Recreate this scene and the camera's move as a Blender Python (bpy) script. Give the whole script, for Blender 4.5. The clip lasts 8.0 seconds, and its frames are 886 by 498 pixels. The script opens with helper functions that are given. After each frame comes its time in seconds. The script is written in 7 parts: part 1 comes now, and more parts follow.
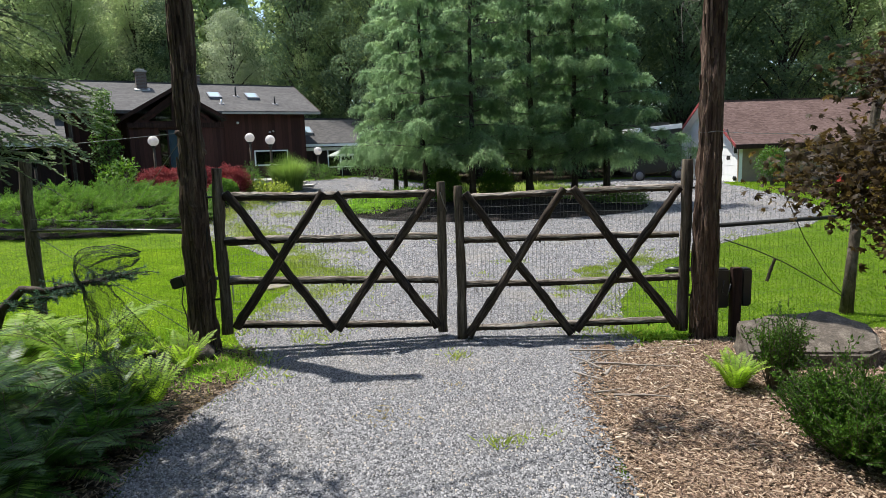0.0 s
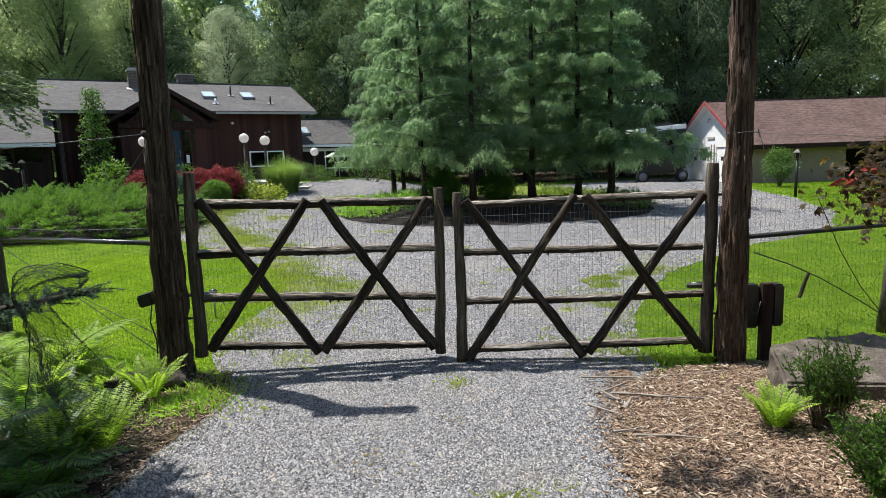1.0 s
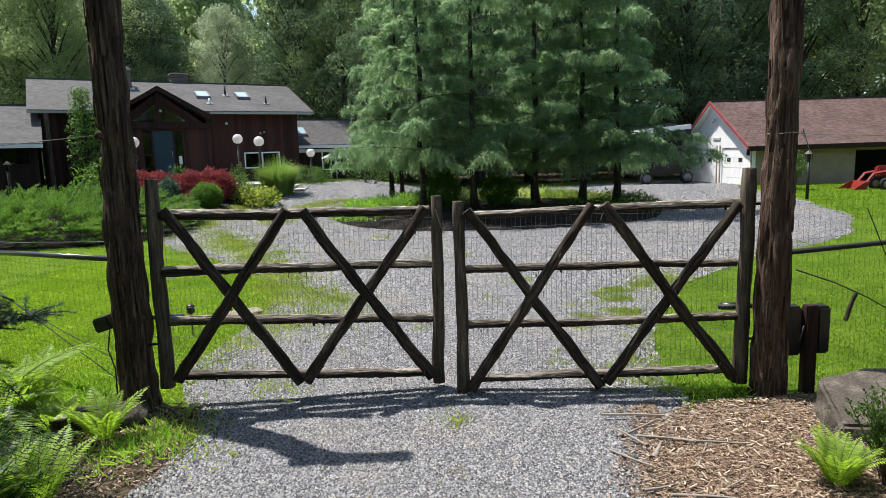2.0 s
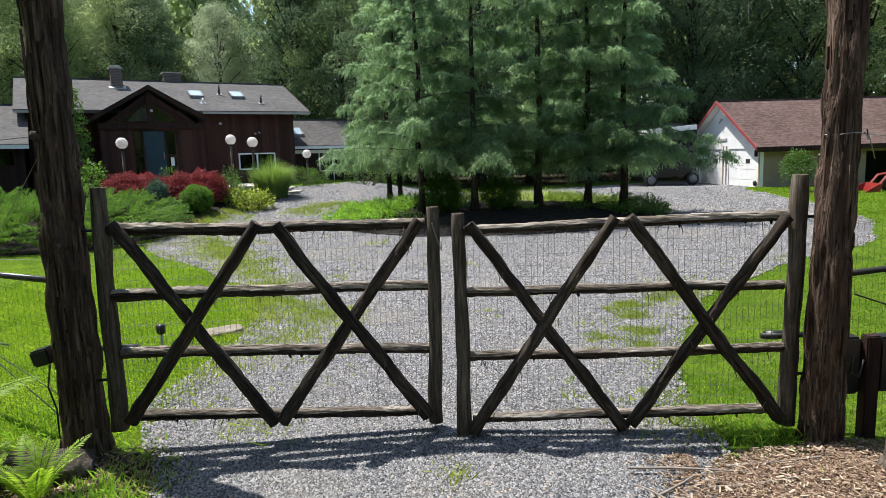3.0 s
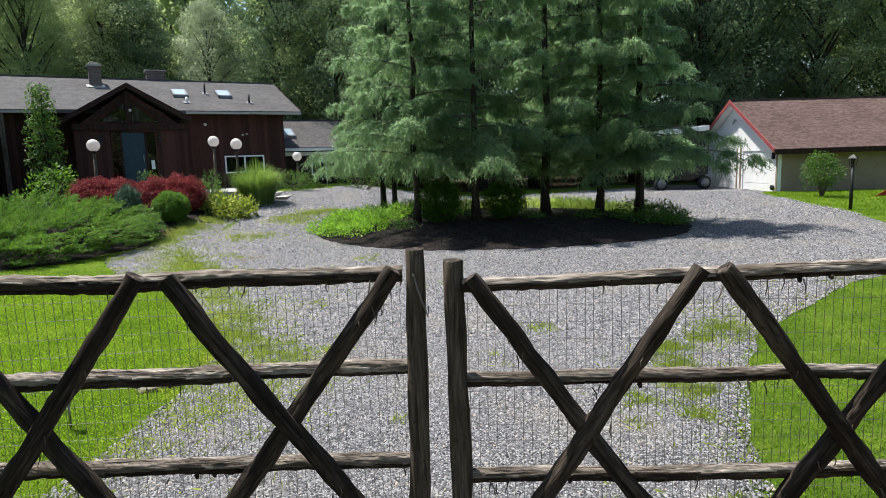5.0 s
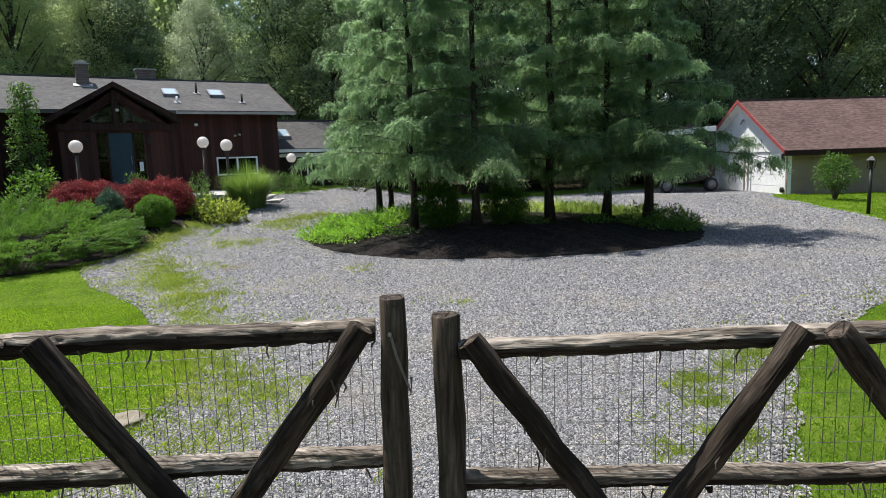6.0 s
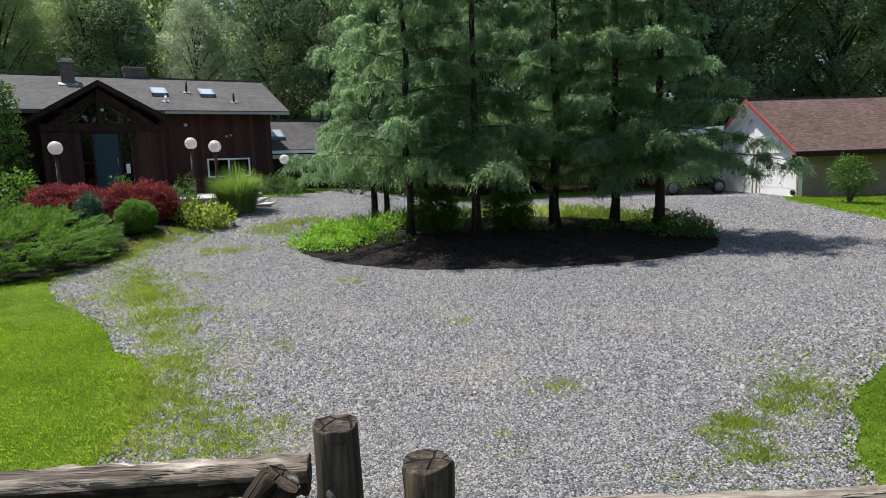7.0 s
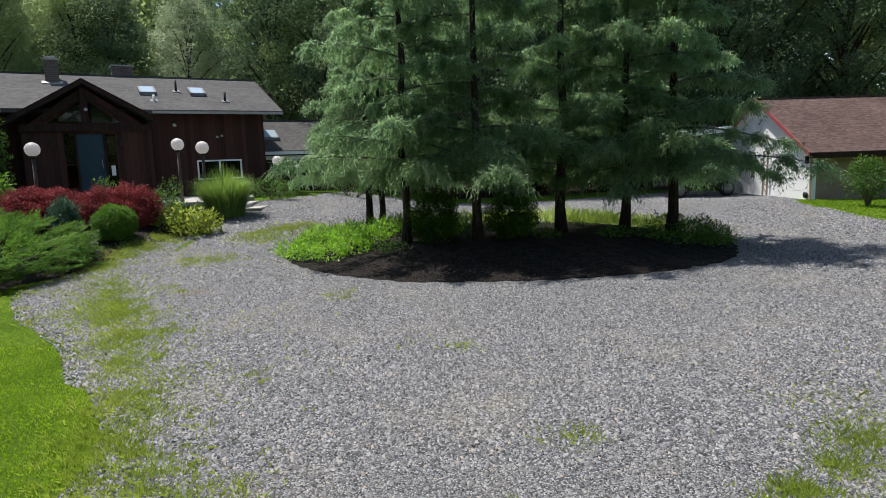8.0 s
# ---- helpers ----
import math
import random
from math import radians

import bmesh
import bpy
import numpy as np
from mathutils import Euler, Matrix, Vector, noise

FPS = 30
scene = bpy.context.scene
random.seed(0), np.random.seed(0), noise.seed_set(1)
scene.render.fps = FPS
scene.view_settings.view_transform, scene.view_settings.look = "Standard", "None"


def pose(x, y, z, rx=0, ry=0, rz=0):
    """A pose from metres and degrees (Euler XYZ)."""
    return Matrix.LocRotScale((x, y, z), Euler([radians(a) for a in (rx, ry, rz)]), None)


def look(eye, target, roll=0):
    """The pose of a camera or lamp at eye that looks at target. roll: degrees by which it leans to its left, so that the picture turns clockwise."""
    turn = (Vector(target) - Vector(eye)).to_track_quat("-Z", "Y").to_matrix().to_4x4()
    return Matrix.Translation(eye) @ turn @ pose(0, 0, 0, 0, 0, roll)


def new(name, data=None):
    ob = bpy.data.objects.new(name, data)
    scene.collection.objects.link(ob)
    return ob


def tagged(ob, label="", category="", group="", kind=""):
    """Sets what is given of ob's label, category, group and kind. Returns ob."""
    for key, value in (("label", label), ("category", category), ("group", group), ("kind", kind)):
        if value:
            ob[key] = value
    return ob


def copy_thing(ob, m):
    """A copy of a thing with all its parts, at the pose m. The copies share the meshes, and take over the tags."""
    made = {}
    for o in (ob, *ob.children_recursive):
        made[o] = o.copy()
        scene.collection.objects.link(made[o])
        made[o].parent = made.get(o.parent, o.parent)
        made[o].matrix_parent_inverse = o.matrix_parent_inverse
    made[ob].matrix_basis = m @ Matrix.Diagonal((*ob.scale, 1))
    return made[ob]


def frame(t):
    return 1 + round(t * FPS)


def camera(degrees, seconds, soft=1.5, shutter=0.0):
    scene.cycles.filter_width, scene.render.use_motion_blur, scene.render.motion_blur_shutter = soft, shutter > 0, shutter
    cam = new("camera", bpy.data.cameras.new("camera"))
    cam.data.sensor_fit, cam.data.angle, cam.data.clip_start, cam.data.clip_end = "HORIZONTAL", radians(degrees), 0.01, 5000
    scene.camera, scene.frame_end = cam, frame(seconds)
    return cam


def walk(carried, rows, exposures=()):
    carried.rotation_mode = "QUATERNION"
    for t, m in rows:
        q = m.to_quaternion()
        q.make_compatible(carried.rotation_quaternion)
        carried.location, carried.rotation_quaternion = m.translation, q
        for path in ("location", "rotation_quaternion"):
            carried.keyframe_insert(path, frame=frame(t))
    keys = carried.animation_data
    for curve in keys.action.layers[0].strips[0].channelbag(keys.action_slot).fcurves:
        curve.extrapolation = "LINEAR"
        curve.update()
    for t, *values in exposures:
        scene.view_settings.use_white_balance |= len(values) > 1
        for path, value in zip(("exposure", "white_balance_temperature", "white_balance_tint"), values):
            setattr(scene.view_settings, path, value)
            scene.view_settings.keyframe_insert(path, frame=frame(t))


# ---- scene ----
# ---------------------------------------------------------------- camera
cam = camera(70.4, 8.0, soft=0.6)
METRES, EYE = 7.85, 2.45
ROWS = [
    (0.0, 0.0, 0.0, 0.0, -0.28, -8.48, 1.89),
    (0.5, 0.0018, 0.0503, 0.0018, -0.29, -8.46, 1.89),
    (1.0, 0.0037, 0.1027, 0.004, -0.3, -8.45, 1.89),
    (1.5, 0.0049, 0.1577, 0.006, -0.31, -8.42, 1.88),
    (3.0, 0.0098, 0.3322, 0.0121, -0.29, -8.35, 1.87),
    (3.5, 0.0125, 0.3922, 0.0147, -0.28, -8.33, 1.87),
    (4.0, 0.0152, 0.4533, 0.0172, -0.29, -8.31, 1.89),
    (4.5, 0.0178, 0.5168, 0.0193, -0.28, -8.28, 1.88),
    (6.0, 0.0268, 0.7134, 0.0266, -0.28, -8.19, 1.87),
    (6.5, 0.0306, 0.7815, 0.0296, -0.28, -8.17, 1.89),
    (7.0, 0.033, 0.8525, 0.0329, -0.3, -8.16, 1.89),
    (7.5, 0.0357, 0.9248, 0.0358, -0.29, -8.15, 1.89),
    (8.0, 0.0393, 0.9984, 0.0392, -0.28, -8.13, 1.9),
]
walk(cam, [(t, pose(0, 0, EYE) @ pose(METRES * x, METRES * y, METRES * z, 90 + pitch, roll, yaw))
           for t, x, y, z, yaw, pitch, roll in ROWS], exposures=[(0.0, 0.84), (4.0, 0.86), (6.0, 0.69), (7.0, 0.57), (8.0, 0.41)])

# ---------------------------------------------------------------- sun and sky
SUN_DIR = Vector((-0.39, 0.23, 1.0)).normalized()
world = bpy.data.worlds.new("sky")
world.use_nodes = True
wt = world.node_tree
wt.nodes.clear()
sky = wt.nodes.new("ShaderNodeTexSky")
sky.sky_type, sky.sun_disc = "NISHITA", False
sky.sun_elevation, sky.sun_rotation = math.asin(SUN_DIR.z), math.atan2(SUN_DIR.x, SUN_DIR.y)
bg = wt.nodes.new("ShaderNodeBackground")
bg.inputs["Strength"].default_value = 0.135
wo = wt.nodes.new("ShaderNodeOutputWorld")
wt.links.new(sky.outputs[0], bg.inputs["Color"])
wt.links.new(bg.outputs[0], wo.inputs["Surface"])
scene.world = world
sun = new("sun", bpy.data.lights.new("sun", "SUN"))
sun.data.energy, sun.data.angle, sun.data.color = 4.85, radians(0.53), (1.0, 0.96, 0.9)
sun.matrix_world = look(SUN_DIR * 60, (0, 0, 0))
# ---------------------------------------------------------------- materials
class Nodes:
    """A small builder for node materials."""

    def __init__(self, name):
        self.m = bpy.data.materials.new(name)
        self.m.use_nodes = True
        self.t = self.m.node_tree
        self.t.nodes.clear()
        self.out = self.t.nodes.new("ShaderNodeOutputMaterial")

    def put(self, socket, value):
        if isinstance(value, bpy.types.NodeSocket):
            self.t.links.new(value, socket)
        else:
            socket.default_value = value

    def add(self, kind, out=0, op="", **ins):
        n = self.t.nodes.new("ShaderNode" + kind)
        if op:
            n.operation = op
        for k, v in ins.items():
            key = int(k[1:]) if k[0] == "i" and k[1:].isdigit() else k.replace("_", " ")
            self.put(n.inputs[key], v)
        return n.outputs[out]

    def coord(self, scale=(1, 1, 1), kind="Object"):
        c = self.add("TexCoord", kind)
        return self.add("Mapping", Vector=c, Scale=scale)

    def noise(self, scale, detail=3.0, rough=0.55, vec=None, out=0):
        ins = dict(Scale=scale, Detail=detail, Roughness=rough)
        if vec is not None:
            ins["Vector"] = vec
        return self.add("TexNoise", out, **ins)

    def ramp(self, fac, *stops):
        n = self.t.nodes.new("ShaderNodeValToRGB")
        e = n.color_ramp.elements
        while len(e) < len(stops):
            e.new(0.5)
        for el, (p, c) in zip(e, stops):
            el.position = p
            el.color = (*c, 1) if len(c) == 3 else c
        self.put(n.inputs[0], fac)
        return n.outputs[0]

    def mix(self, fac, a, b, blend="MIX"):
        n = self.t.nodes.new("ShaderNodeMix")
        n.data_type, n.blend_type = "RGBA", blend
        for i, v in ((0, fac), (6, a), (7, b)):
            if isinstance(v, tuple) and len(v) == 3:
                v = (*v, 1)
            self.put(n.inputs[i], v)
        return n.outputs[2]

    def math(self, op, a, b=0.0):
        n = self.t.nodes.new("ShaderNodeMath")
        n.operation = op
        self.put(n.inputs[0], a)
        self.put(n.inputs[1], b)
        return n.outputs[0]

    def bump(self, height, strength=0.5, distance=0.02):
        return self.add("Bump", Height=height, Strength=strength, Distance=distance)

    def done(self, color, rough=0.8, metal=0.0, normal=None, spec=0.5, thin=0.0, thin_color=None):
        b = self.t.nodes.new("ShaderNodeBsdfPrincipled")
        if isinstance(color, tuple) and len(color) == 3:
            color = (*color, 1)
        self.put(b.inputs["Base Color"], color)
        self.put(b.inputs["Roughness"], rough)
        self.put(b.inputs["Metallic"], metal)
        b.inputs["Specular IOR Level"].default_value = spec
        if normal is not None:
            self.put(b.inputs["Normal"], normal)
        res = b.outputs[0]
        if thin:
            tr = self.t.nodes.new("ShaderNodeBsdfTranslucent")
            c = thin_color if thin_color is not None else color
            self.put(tr.inputs["Color"], c)
            mx = self.t.nodes.new("ShaderNodeMixShader")
            mx.inputs[0].default_value = thin
            self.t.links.new(res, mx.inputs[1])
            self.t.links.new(tr.outputs[0], mx.inputs[2])
            res = mx.outputs[0]
        self.t.links.new(res, self.out.inputs[0])
        return self.m


def leaf_mat(name, dark, light, thin=0.35, rough=0.55, tip=None, spec=0.3, warmth=0.55, glow=2.1, vary=0.6):
    """Foliage: every leaf its own tone, larger drifts of tone over the plant."""
    n = Nodes(name)
    isl = n.add("NewGeometry", "Random Per Island")
    big = n.noise(0.9, 2.0, vec=n.coord())
    f = n.math("ADD", n.math("MULTIPLY", isl, vary), n.math("MULTIPLY", n.math("SUBTRACT", big, 0.3 - (0.6 - vary) * 0.5), 1.0))
    stops = [(0.05, dark), (0.75, light)]
    if tip:
        stops.append((0.97, tip))
    c = n.ramp(f, *stops)
    warm = n.mix(warmth, c, (1.0, 1.0, 0.35), "MULTIPLY")
    bright = n.mix(1.0, warm, (glow, glow, glow), "MULTIPLY")
    return n.done(c, rough, spec=spec, thin=thin, thin_color=bright)


def bark_mat(name, dark, mid, light, grain=9.0, stretch=0.09, depth=0.02, strength=0.9, peel=0.0):
    """Wood grain along the local z axis of a log; peel bares pale wood in long patches."""
    n = Nodes(name)
    rnd = n.add("ObjectInfo", "Random")
    c = n.add("TexCoord", "Object")
    v = n.add("VectorMath", op="ADD", i0=c, i1=n.add("CombineXYZ", Z=n.math("MULTIPLY", rnd, 40.0)))
    v = n.add("Mapping", Vector=v, Scale=(1, 1, stretch))
    fine = n.noise(grain * 6, 4.0, 0.65, v)
    coarse = n.noise(grain * 1.4, 3.0, 0.6, v)
    blot = n.noise(3.0, 2.0, vec=c)
    f = n.math("ADD", n.math("MULTIPLY", fine, 0.55), n.math("MULTIPLY", coarse, 0.45))
    col = n.ramp(f, (0.32, dark), (0.5, mid), (0.68, light))
    col = n.mix(n.math("MULTIPLY", blot, 0.5), col, dark)
    if peel:
        long = n.noise(7.0, 4.0, 0.65, n.add("Mapping", Vector=v, Scale=(1, 1, 3.0)))
        bare = n.ramp(long, (0.52, (0, 0, 0)), (0.66, (1, 1, 1)))
        pale = n.ramp(fine, (0.3, mid), (0.6, tuple(min(1, c * 1.25) for c in light)))
        col = n.mix(n.math("MULTIPLY", bare, peel), col, pale)
        f = n.math("SUBTRACT", f, n.math("MULTIPLY", bare, 0.35))
    # drying cracks along the grain and small dark rot spots
    line = n.noise(38.0, 2.0, 0.5, n.add("Mapping", Vector=v, Scale=(1, 1, 0.35)))
    crack = n.ramp(line, (0.57, (0, 0, 0)), (0.62, (1, 1, 1)))
    spot = n.ramp(n.noise(16.0, 5.0, 0.7, c), (0.58, (0, 0, 0)), (0.68, (1, 1, 1)))
    worn = n.math("MAXIMUM", n.math("MULTIPLY", crack, 0.6), n.math("MULTIPLY", spot, 0.55))
    col = n.mix(worn, col, tuple(q * 0.6 for q in dark))
    f = n.math("SUBTRACT", f, n.math("MULTIPLY", crack, 0.5))
    return n.done(col, 0.85, normal=n.bump(f, strength, depth), spec=0.2)


def make_gravel_mat():
    n = Nodes("gravel")
    v = n.coord()
    cell = n.add("TexVoronoi", "Color", Vector=v, Scale=50.0)
    dist = n.add("TexVoronoi", "Distance", Vector=v, Scale=50.0)
    one = n.add("SeparateColor", "Red", Color=cell)
    col = n.ramp(one, (0.0, (0.075, 0.076, 0.082)), (0.45, (0.19, 0.19, 0.198)), (0.8, (0.30, 0.298, 0.302)), (1.0, (0.44, 0.435, 0.43)))
    gap = n.ramp(dist, (0.25, (1.15, 1.15, 1.15)), (0.75, (0.22, 0.22, 0.22)))
    col = n.mix(1.0, col, gap, "MULTIPLY")
    big = n.noise(0.55, 4.0, 0.6, v)
    mid = n.noise(3.5, 3.0, 0.6, v)
    dust = n.math("MULTIPLY", n.ramp(big, (0.48, (0, 0, 0)), (0.72, (1, 1, 1))), n.ramp(mid, (0.4, (0, 0, 0)), (0.7, (1, 1, 1))))
    col = n.mix(n.math("MULTIPLY", dust, 0.5), col, (0.27, 0.235, 0.17))
    h = n.math("SUBTRACT", 1.0, dist)
    return n.done(col, 0.8, normal=n.bump(h, 0.9, 0.03), spec=0.35)


def make_stone_mat():
    n = Nodes("gravel_stone")
    isl = n.add("NewGeometry", "Random Per Island")
    col = n.ramp(isl, (0.0, (0.030, 0.031, 0.035)), (0.28, (0.095, 0.096, 0.102)), (0.72, (0.198, 0.198, 0.205)), (0.94, (0.30, 0.298, 0.30)), (1.0, (0.33, 0.27, 0.20)))
    big = n.noise(0.55, 4.0, 0.6, n.coord())
    col = n.mix(n.math("MULTIPLY", n.ramp(big, (0.52, (0, 0, 0)), (0.78, (1, 1, 1))), 0.4), col, (0.30, 0.26, 0.19))
    return n.done(col, 0.75, normal=n.bump(n.noise(160.0, 2.0, vec=n.coord()), 0.3, 0.004), spec=0.35)


def make_lawn_mat():
    n = Nodes("lawn")
    v = n.coord()
    a = n.noise(1.3, 4.0, 0.6, v)
    b = n.noise(75.0, 4.0, 0.75, v)
    c = n.noise(13.0, 3.0, 0.6, v)
    f = n.math("ADD", n.math("MULTIPLY", a, 0.35), n.math("ADD", n.math("MULTIPLY", b, 0.45), n.math("MULTIPLY", c, 0.2)))
    col = n.ramp(f, (0.34, (0.026, 0.058, 0.007)), (0.5, (0.080, 0.138, 0.015)), (0.64, (0.170, 0.230, 0.030)))
    return n.done(col, 0.9, normal=n.bump(b, 0.9, 0.03), spec=0.02)


def make_mulch_mat(name, stops, scale):
    n = Nodes(name)
    v = n.coord()
    cell = n.add("SeparateColor", "Red", Color=n.add("TexVoronoi", "Color", Vector=v, Scale=scale))
    dist = n.add("TexVoronoi", "Distance", Vector=v, Scale=scale)
    f = n.math("ADD", n.math("MULTIPLY", cell, 0.6), n.math("MULTIPLY", n.noise(6.0, 4.0, 0.7, v), 0.4))
    col = n.ramp(f, *stops)
    return n.done(col, 0.9, normal=n.bump(n.math("SUBTRACT", 1.0, dist), 1.0, 0.03), spec=0.15)


def island_mat(name, *stops, rough=0.85):
    n = Nodes(name)
    isl = n.add("NewGeometry", "Random Per Island")
    return n.done(n.ramp(isl, *stops), rough, spec=0.2)


def board_mat(name, base, width=0.19, spread=0.5, rough=0.75):
    """Upright boards along local x, each in a tone of its own, with grain and joints."""
    n = Nodes(name)
    c = n.add("TexCoord", "Object")
    sx = n.add("SeparateXYZ", 0, Vector=c)
    sy = n.add("SeparateXYZ", 1, Vector=c)
    a = n.math("ADD", n.math("DIVIDE", sx, width), n.math("DIVIDE", sy, width))
    cell = n.math("FLOOR", a)
    fr = n.math("FRACT", a)
    rnd = n.add("TexWhiteNoise", 0, Vector=n.add("CombineXYZ", X=cell))
    grain = n.noise(14.0, 4.0, 0.6, n.coord((2, 2, 0.12)))
    f = n.math("ADD", n.math("MULTIPLY", rnd, 0.5), n.math("MULTIPLY", grain, 0.5))
    lo = tuple(x * (1 - spread) for x in base)
    hi = tuple(x * (1 + spread) for x in base)
    col = n.ramp(f, (0.2, lo), (0.75, hi))
    j = n.ramp(fr, (0.0, (0.5, 0.5, 0.5)), (0.05, (1, 1, 1)), (0.95, (1, 1, 1)), (1.0, (0.5, 0.5, 0.5)))
    col = n.mix(1.0, col, j, "MULTIPLY")
    return n.done(col, rough, normal=n.bump(n.math("ADD", j, n.math("MULTIPLY", grain, 0.3)), 0.6, 0.02), spec=0.25)


def shingle_mat(name, a, b, c):
    n = Nodes(name)
    v = n.coord()
    cell = n.add("TexVoronoi", "Color", Vector=n.coord((5.5, 13.0, 0.001)), Scale=1.0, Randomness=0.6)
    one = n.add("SeparateColor", "Red", Color=cell)
    big = n.noise(0.7, 4.0, 0.65, v)
    f = n.math("ADD", n.math("MULTIPLY", one, 0.4), n.math("MULTIPLY", big, 0.6))
    col = n.ramp(f, (0.2, a), (0.5, b), (0.8, c))
    return n.done(col, 0.9, normal=n.bump(n.math("ADD", one, n.noise(60.0, 3.0, vec=v)), 0.35, 0.02), spec=0.2)


def plain_mat(name, color, rough=0.5, metal=0.0, spec=0.5, vary=0.15, scale=6.0, bump=0.1):
    n = Nodes(name)
    v = n.coord()
    a = n.noise(scale, 4.0, 0.6, v)
    lo = tuple(x * (1 - vary) for x in color)
    hi = tuple(min(1, x * (1 + vary)) for x in color)
    col = n.ramp(a, (0.3, lo), (0.7, hi))
    return n.done(col, rough, metal, normal=n.bump(n.noise(scale * 12, 3.0, vec=v), bump, 0.01), spec=spec)


def cut_mat(name):
    """Old sawn end grain: dark and rotten, split from the heart, with pale flecks."""
    n = Nodes(name)
    v = n.coord()
    a = n.noise(22.0, 6.0, 0.75, v)
    split = n.add("TexVoronoi", "Distance", Vector=v, Scale=17.0)
    split.node.feature = "DISTANCE_TO_EDGE"
    col = n.ramp(a, (0.36, (0.012, 0.009, 0.007)), (0.5, (0.055, 0.040, 0.030)), (0.60, (0.12, 0.092, 0.070)), (0.70, (0.34, 0.31, 0.275)))
    gap = n.ramp(split, (0.0, (0, 0, 0)), (0.06, (1, 1, 1)))
    col = n.mix(0.8, col, gap, "MULTIPLY")
    return n.done(col, 0.85, normal=n.bump(n.math("ADD", a, gap), 0.8, 0.02), spec=0.25)


def glass_mat(name, tint=(0.4, 0.44, 0.45)):
    n = Nodes(name)
    fr = n.add("Fresnel", IOR=1.5)
    gl = n.add("BsdfGlossy", Roughness=0.02, Color=(1, 1, 1, 1))
    tr = n.add("BsdfTransparent", Color=(*tint, 1))
    mx = n.add("MixShader", i0=n.math("MULTIPLY", fr, 0.9), i1=tr, i2=gl)
    n.t.links.new(mx, n.out.inputs[0])
    return n.m


def stone_mat(name, a, b, c, scale=3.0):
    n = Nodes(name)
    v = n.coord()
    f1 = n.noise(scale, 6.0, 0.65, v)
    f2 = n.noise(scale * 9, 4.0, 0.6, v)
    f = n.math("ADD", n.math("MULTIPLY", f1, 0.6), n.math("MULTIPLY", f2, 0.4))
    return n.done(n.ramp(f, (0.3, a), (0.5, b), (0.7, c)), 0.85, normal=n.bump(f, 0.7, 0.04), spec=0.25)


def brick_mat(name):
    n = Nodes(name)
    c = n.add("TexCoord", "Object")
    u = n.math("ADD", n.add("SeparateXYZ", 0, Vector=c), n.add("SeparateXYZ", 1, Vector=c))
    vec = n.add("CombineXYZ", X=u, Y=n.add("SeparateXYZ", 2, Vector=c))
    t = n.add("TexBrick", 0, Vector=vec, Scale=1.0, Color1=(0.10, 0.06, 0.048, 1), Color2=(0.16, 0.11, 0.09, 1),
              Mortar=(0.16, 0.15, 0.14, 1), Brick_Width=0.22, Row_Height=0.08, Mortar_Size=0.012)
    return n.done(t, 0.9, normal=n.bump(t, 0.4, 0.01), spec=0.2)


M_GRAVEL, M_STONE, M_LAWN = make_gravel_mat(), make_stone_mat(), make_lawn_mat()
M_CHIPS = make_mulch_mat("wood_chips", [(0.2, (0.07, 0.045, 0.032)), (0.5, (0.19, 0.125, 0.09)), (0.8, (0.34, 0.245, 0.18))], 34.0)
M_CHIP = island_mat("wood_chip", (0.0, (0.085, 0.055, 0.038)), (0.5, (0.225, 0.155, 0.105)), (0.85, (0.34, 0.25, 0.175)), (1.0, (0.46, 0.37, 0.27)))
M_DRYCHIP = island_mat("bark_shred", (0.0, (0.10, 0.065, 0.045)), (0.5, (0.26, 0.19, 0.14)), (1.0, (0.50, 0.41, 0.31)))
M_BLACK_MULCH = make_mulch_mat("dark_mulch", [(0.2, (0.004, 0.003, 0.003)), (0.5, (0.011, 0.009, 0.008)), (0.8, (0.034, 0.027, 0.023))], 26.0)
M_SOIL = make_mulch_mat("leaf_litter", [(0.2, (0.012, 0.009, 0.006)), (0.5, (0.04, 0.03, 0.02)), (0.85, (0.11, 0.082, 0.05))], 22.0)
M_GRASS = leaf_mat("grass_blade", (0.09, 0.165, 0.012), (0.185, 0.29, 0.024), thin=0.6, tip=(0.27, 0.34, 0.045), spec=0.15)
M_WEED = leaf_mat("weed_blade", (0.13, 0.19, 0.03), (0.27, 0.33, 0.07), thin=0.4, tip=(0.44, 0.42, 0.15))
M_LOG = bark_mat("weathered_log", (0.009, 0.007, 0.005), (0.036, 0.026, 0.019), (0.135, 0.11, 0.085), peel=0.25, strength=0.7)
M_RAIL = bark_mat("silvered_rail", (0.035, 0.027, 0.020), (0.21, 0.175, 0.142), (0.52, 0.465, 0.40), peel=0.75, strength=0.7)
M_POST = bark_mat("grey_post", (0.030, 0.023, 0.017), (0.105, 0.083, 0.062), (0.25, 0.21, 0.165), strength=0.6)
M_POLE = bark_mat("cedar_pole_bark", (0.020, 0.013, 0.009), (0.105, 0.070, 0.051), (0.30, 0.22, 0.165), grain=6.0, stretch=0.06, depth=0.06, strength=1.0)
M_CUT = cut_mat("cut_wood")
M_BARK = bark_mat("tree_bark", (0.018, 0.014, 0.011), (0.055, 0.043, 0.034), (0.13, 0.105, 0.085), grain=5.0, stretch=0.2)
M_TWIG = plain_mat("twig", (0.10, 0.08, 0.06), 0.9, vary=0.4)
M_LIMB = plain_mat("grey_limb", (0.12, 0.10, 0.085), 0.9, vary=0.5)
M_DEAD = plain_mat("dead_twig", (0.24, 0.21, 0.18), 0.9, vary=0.3)
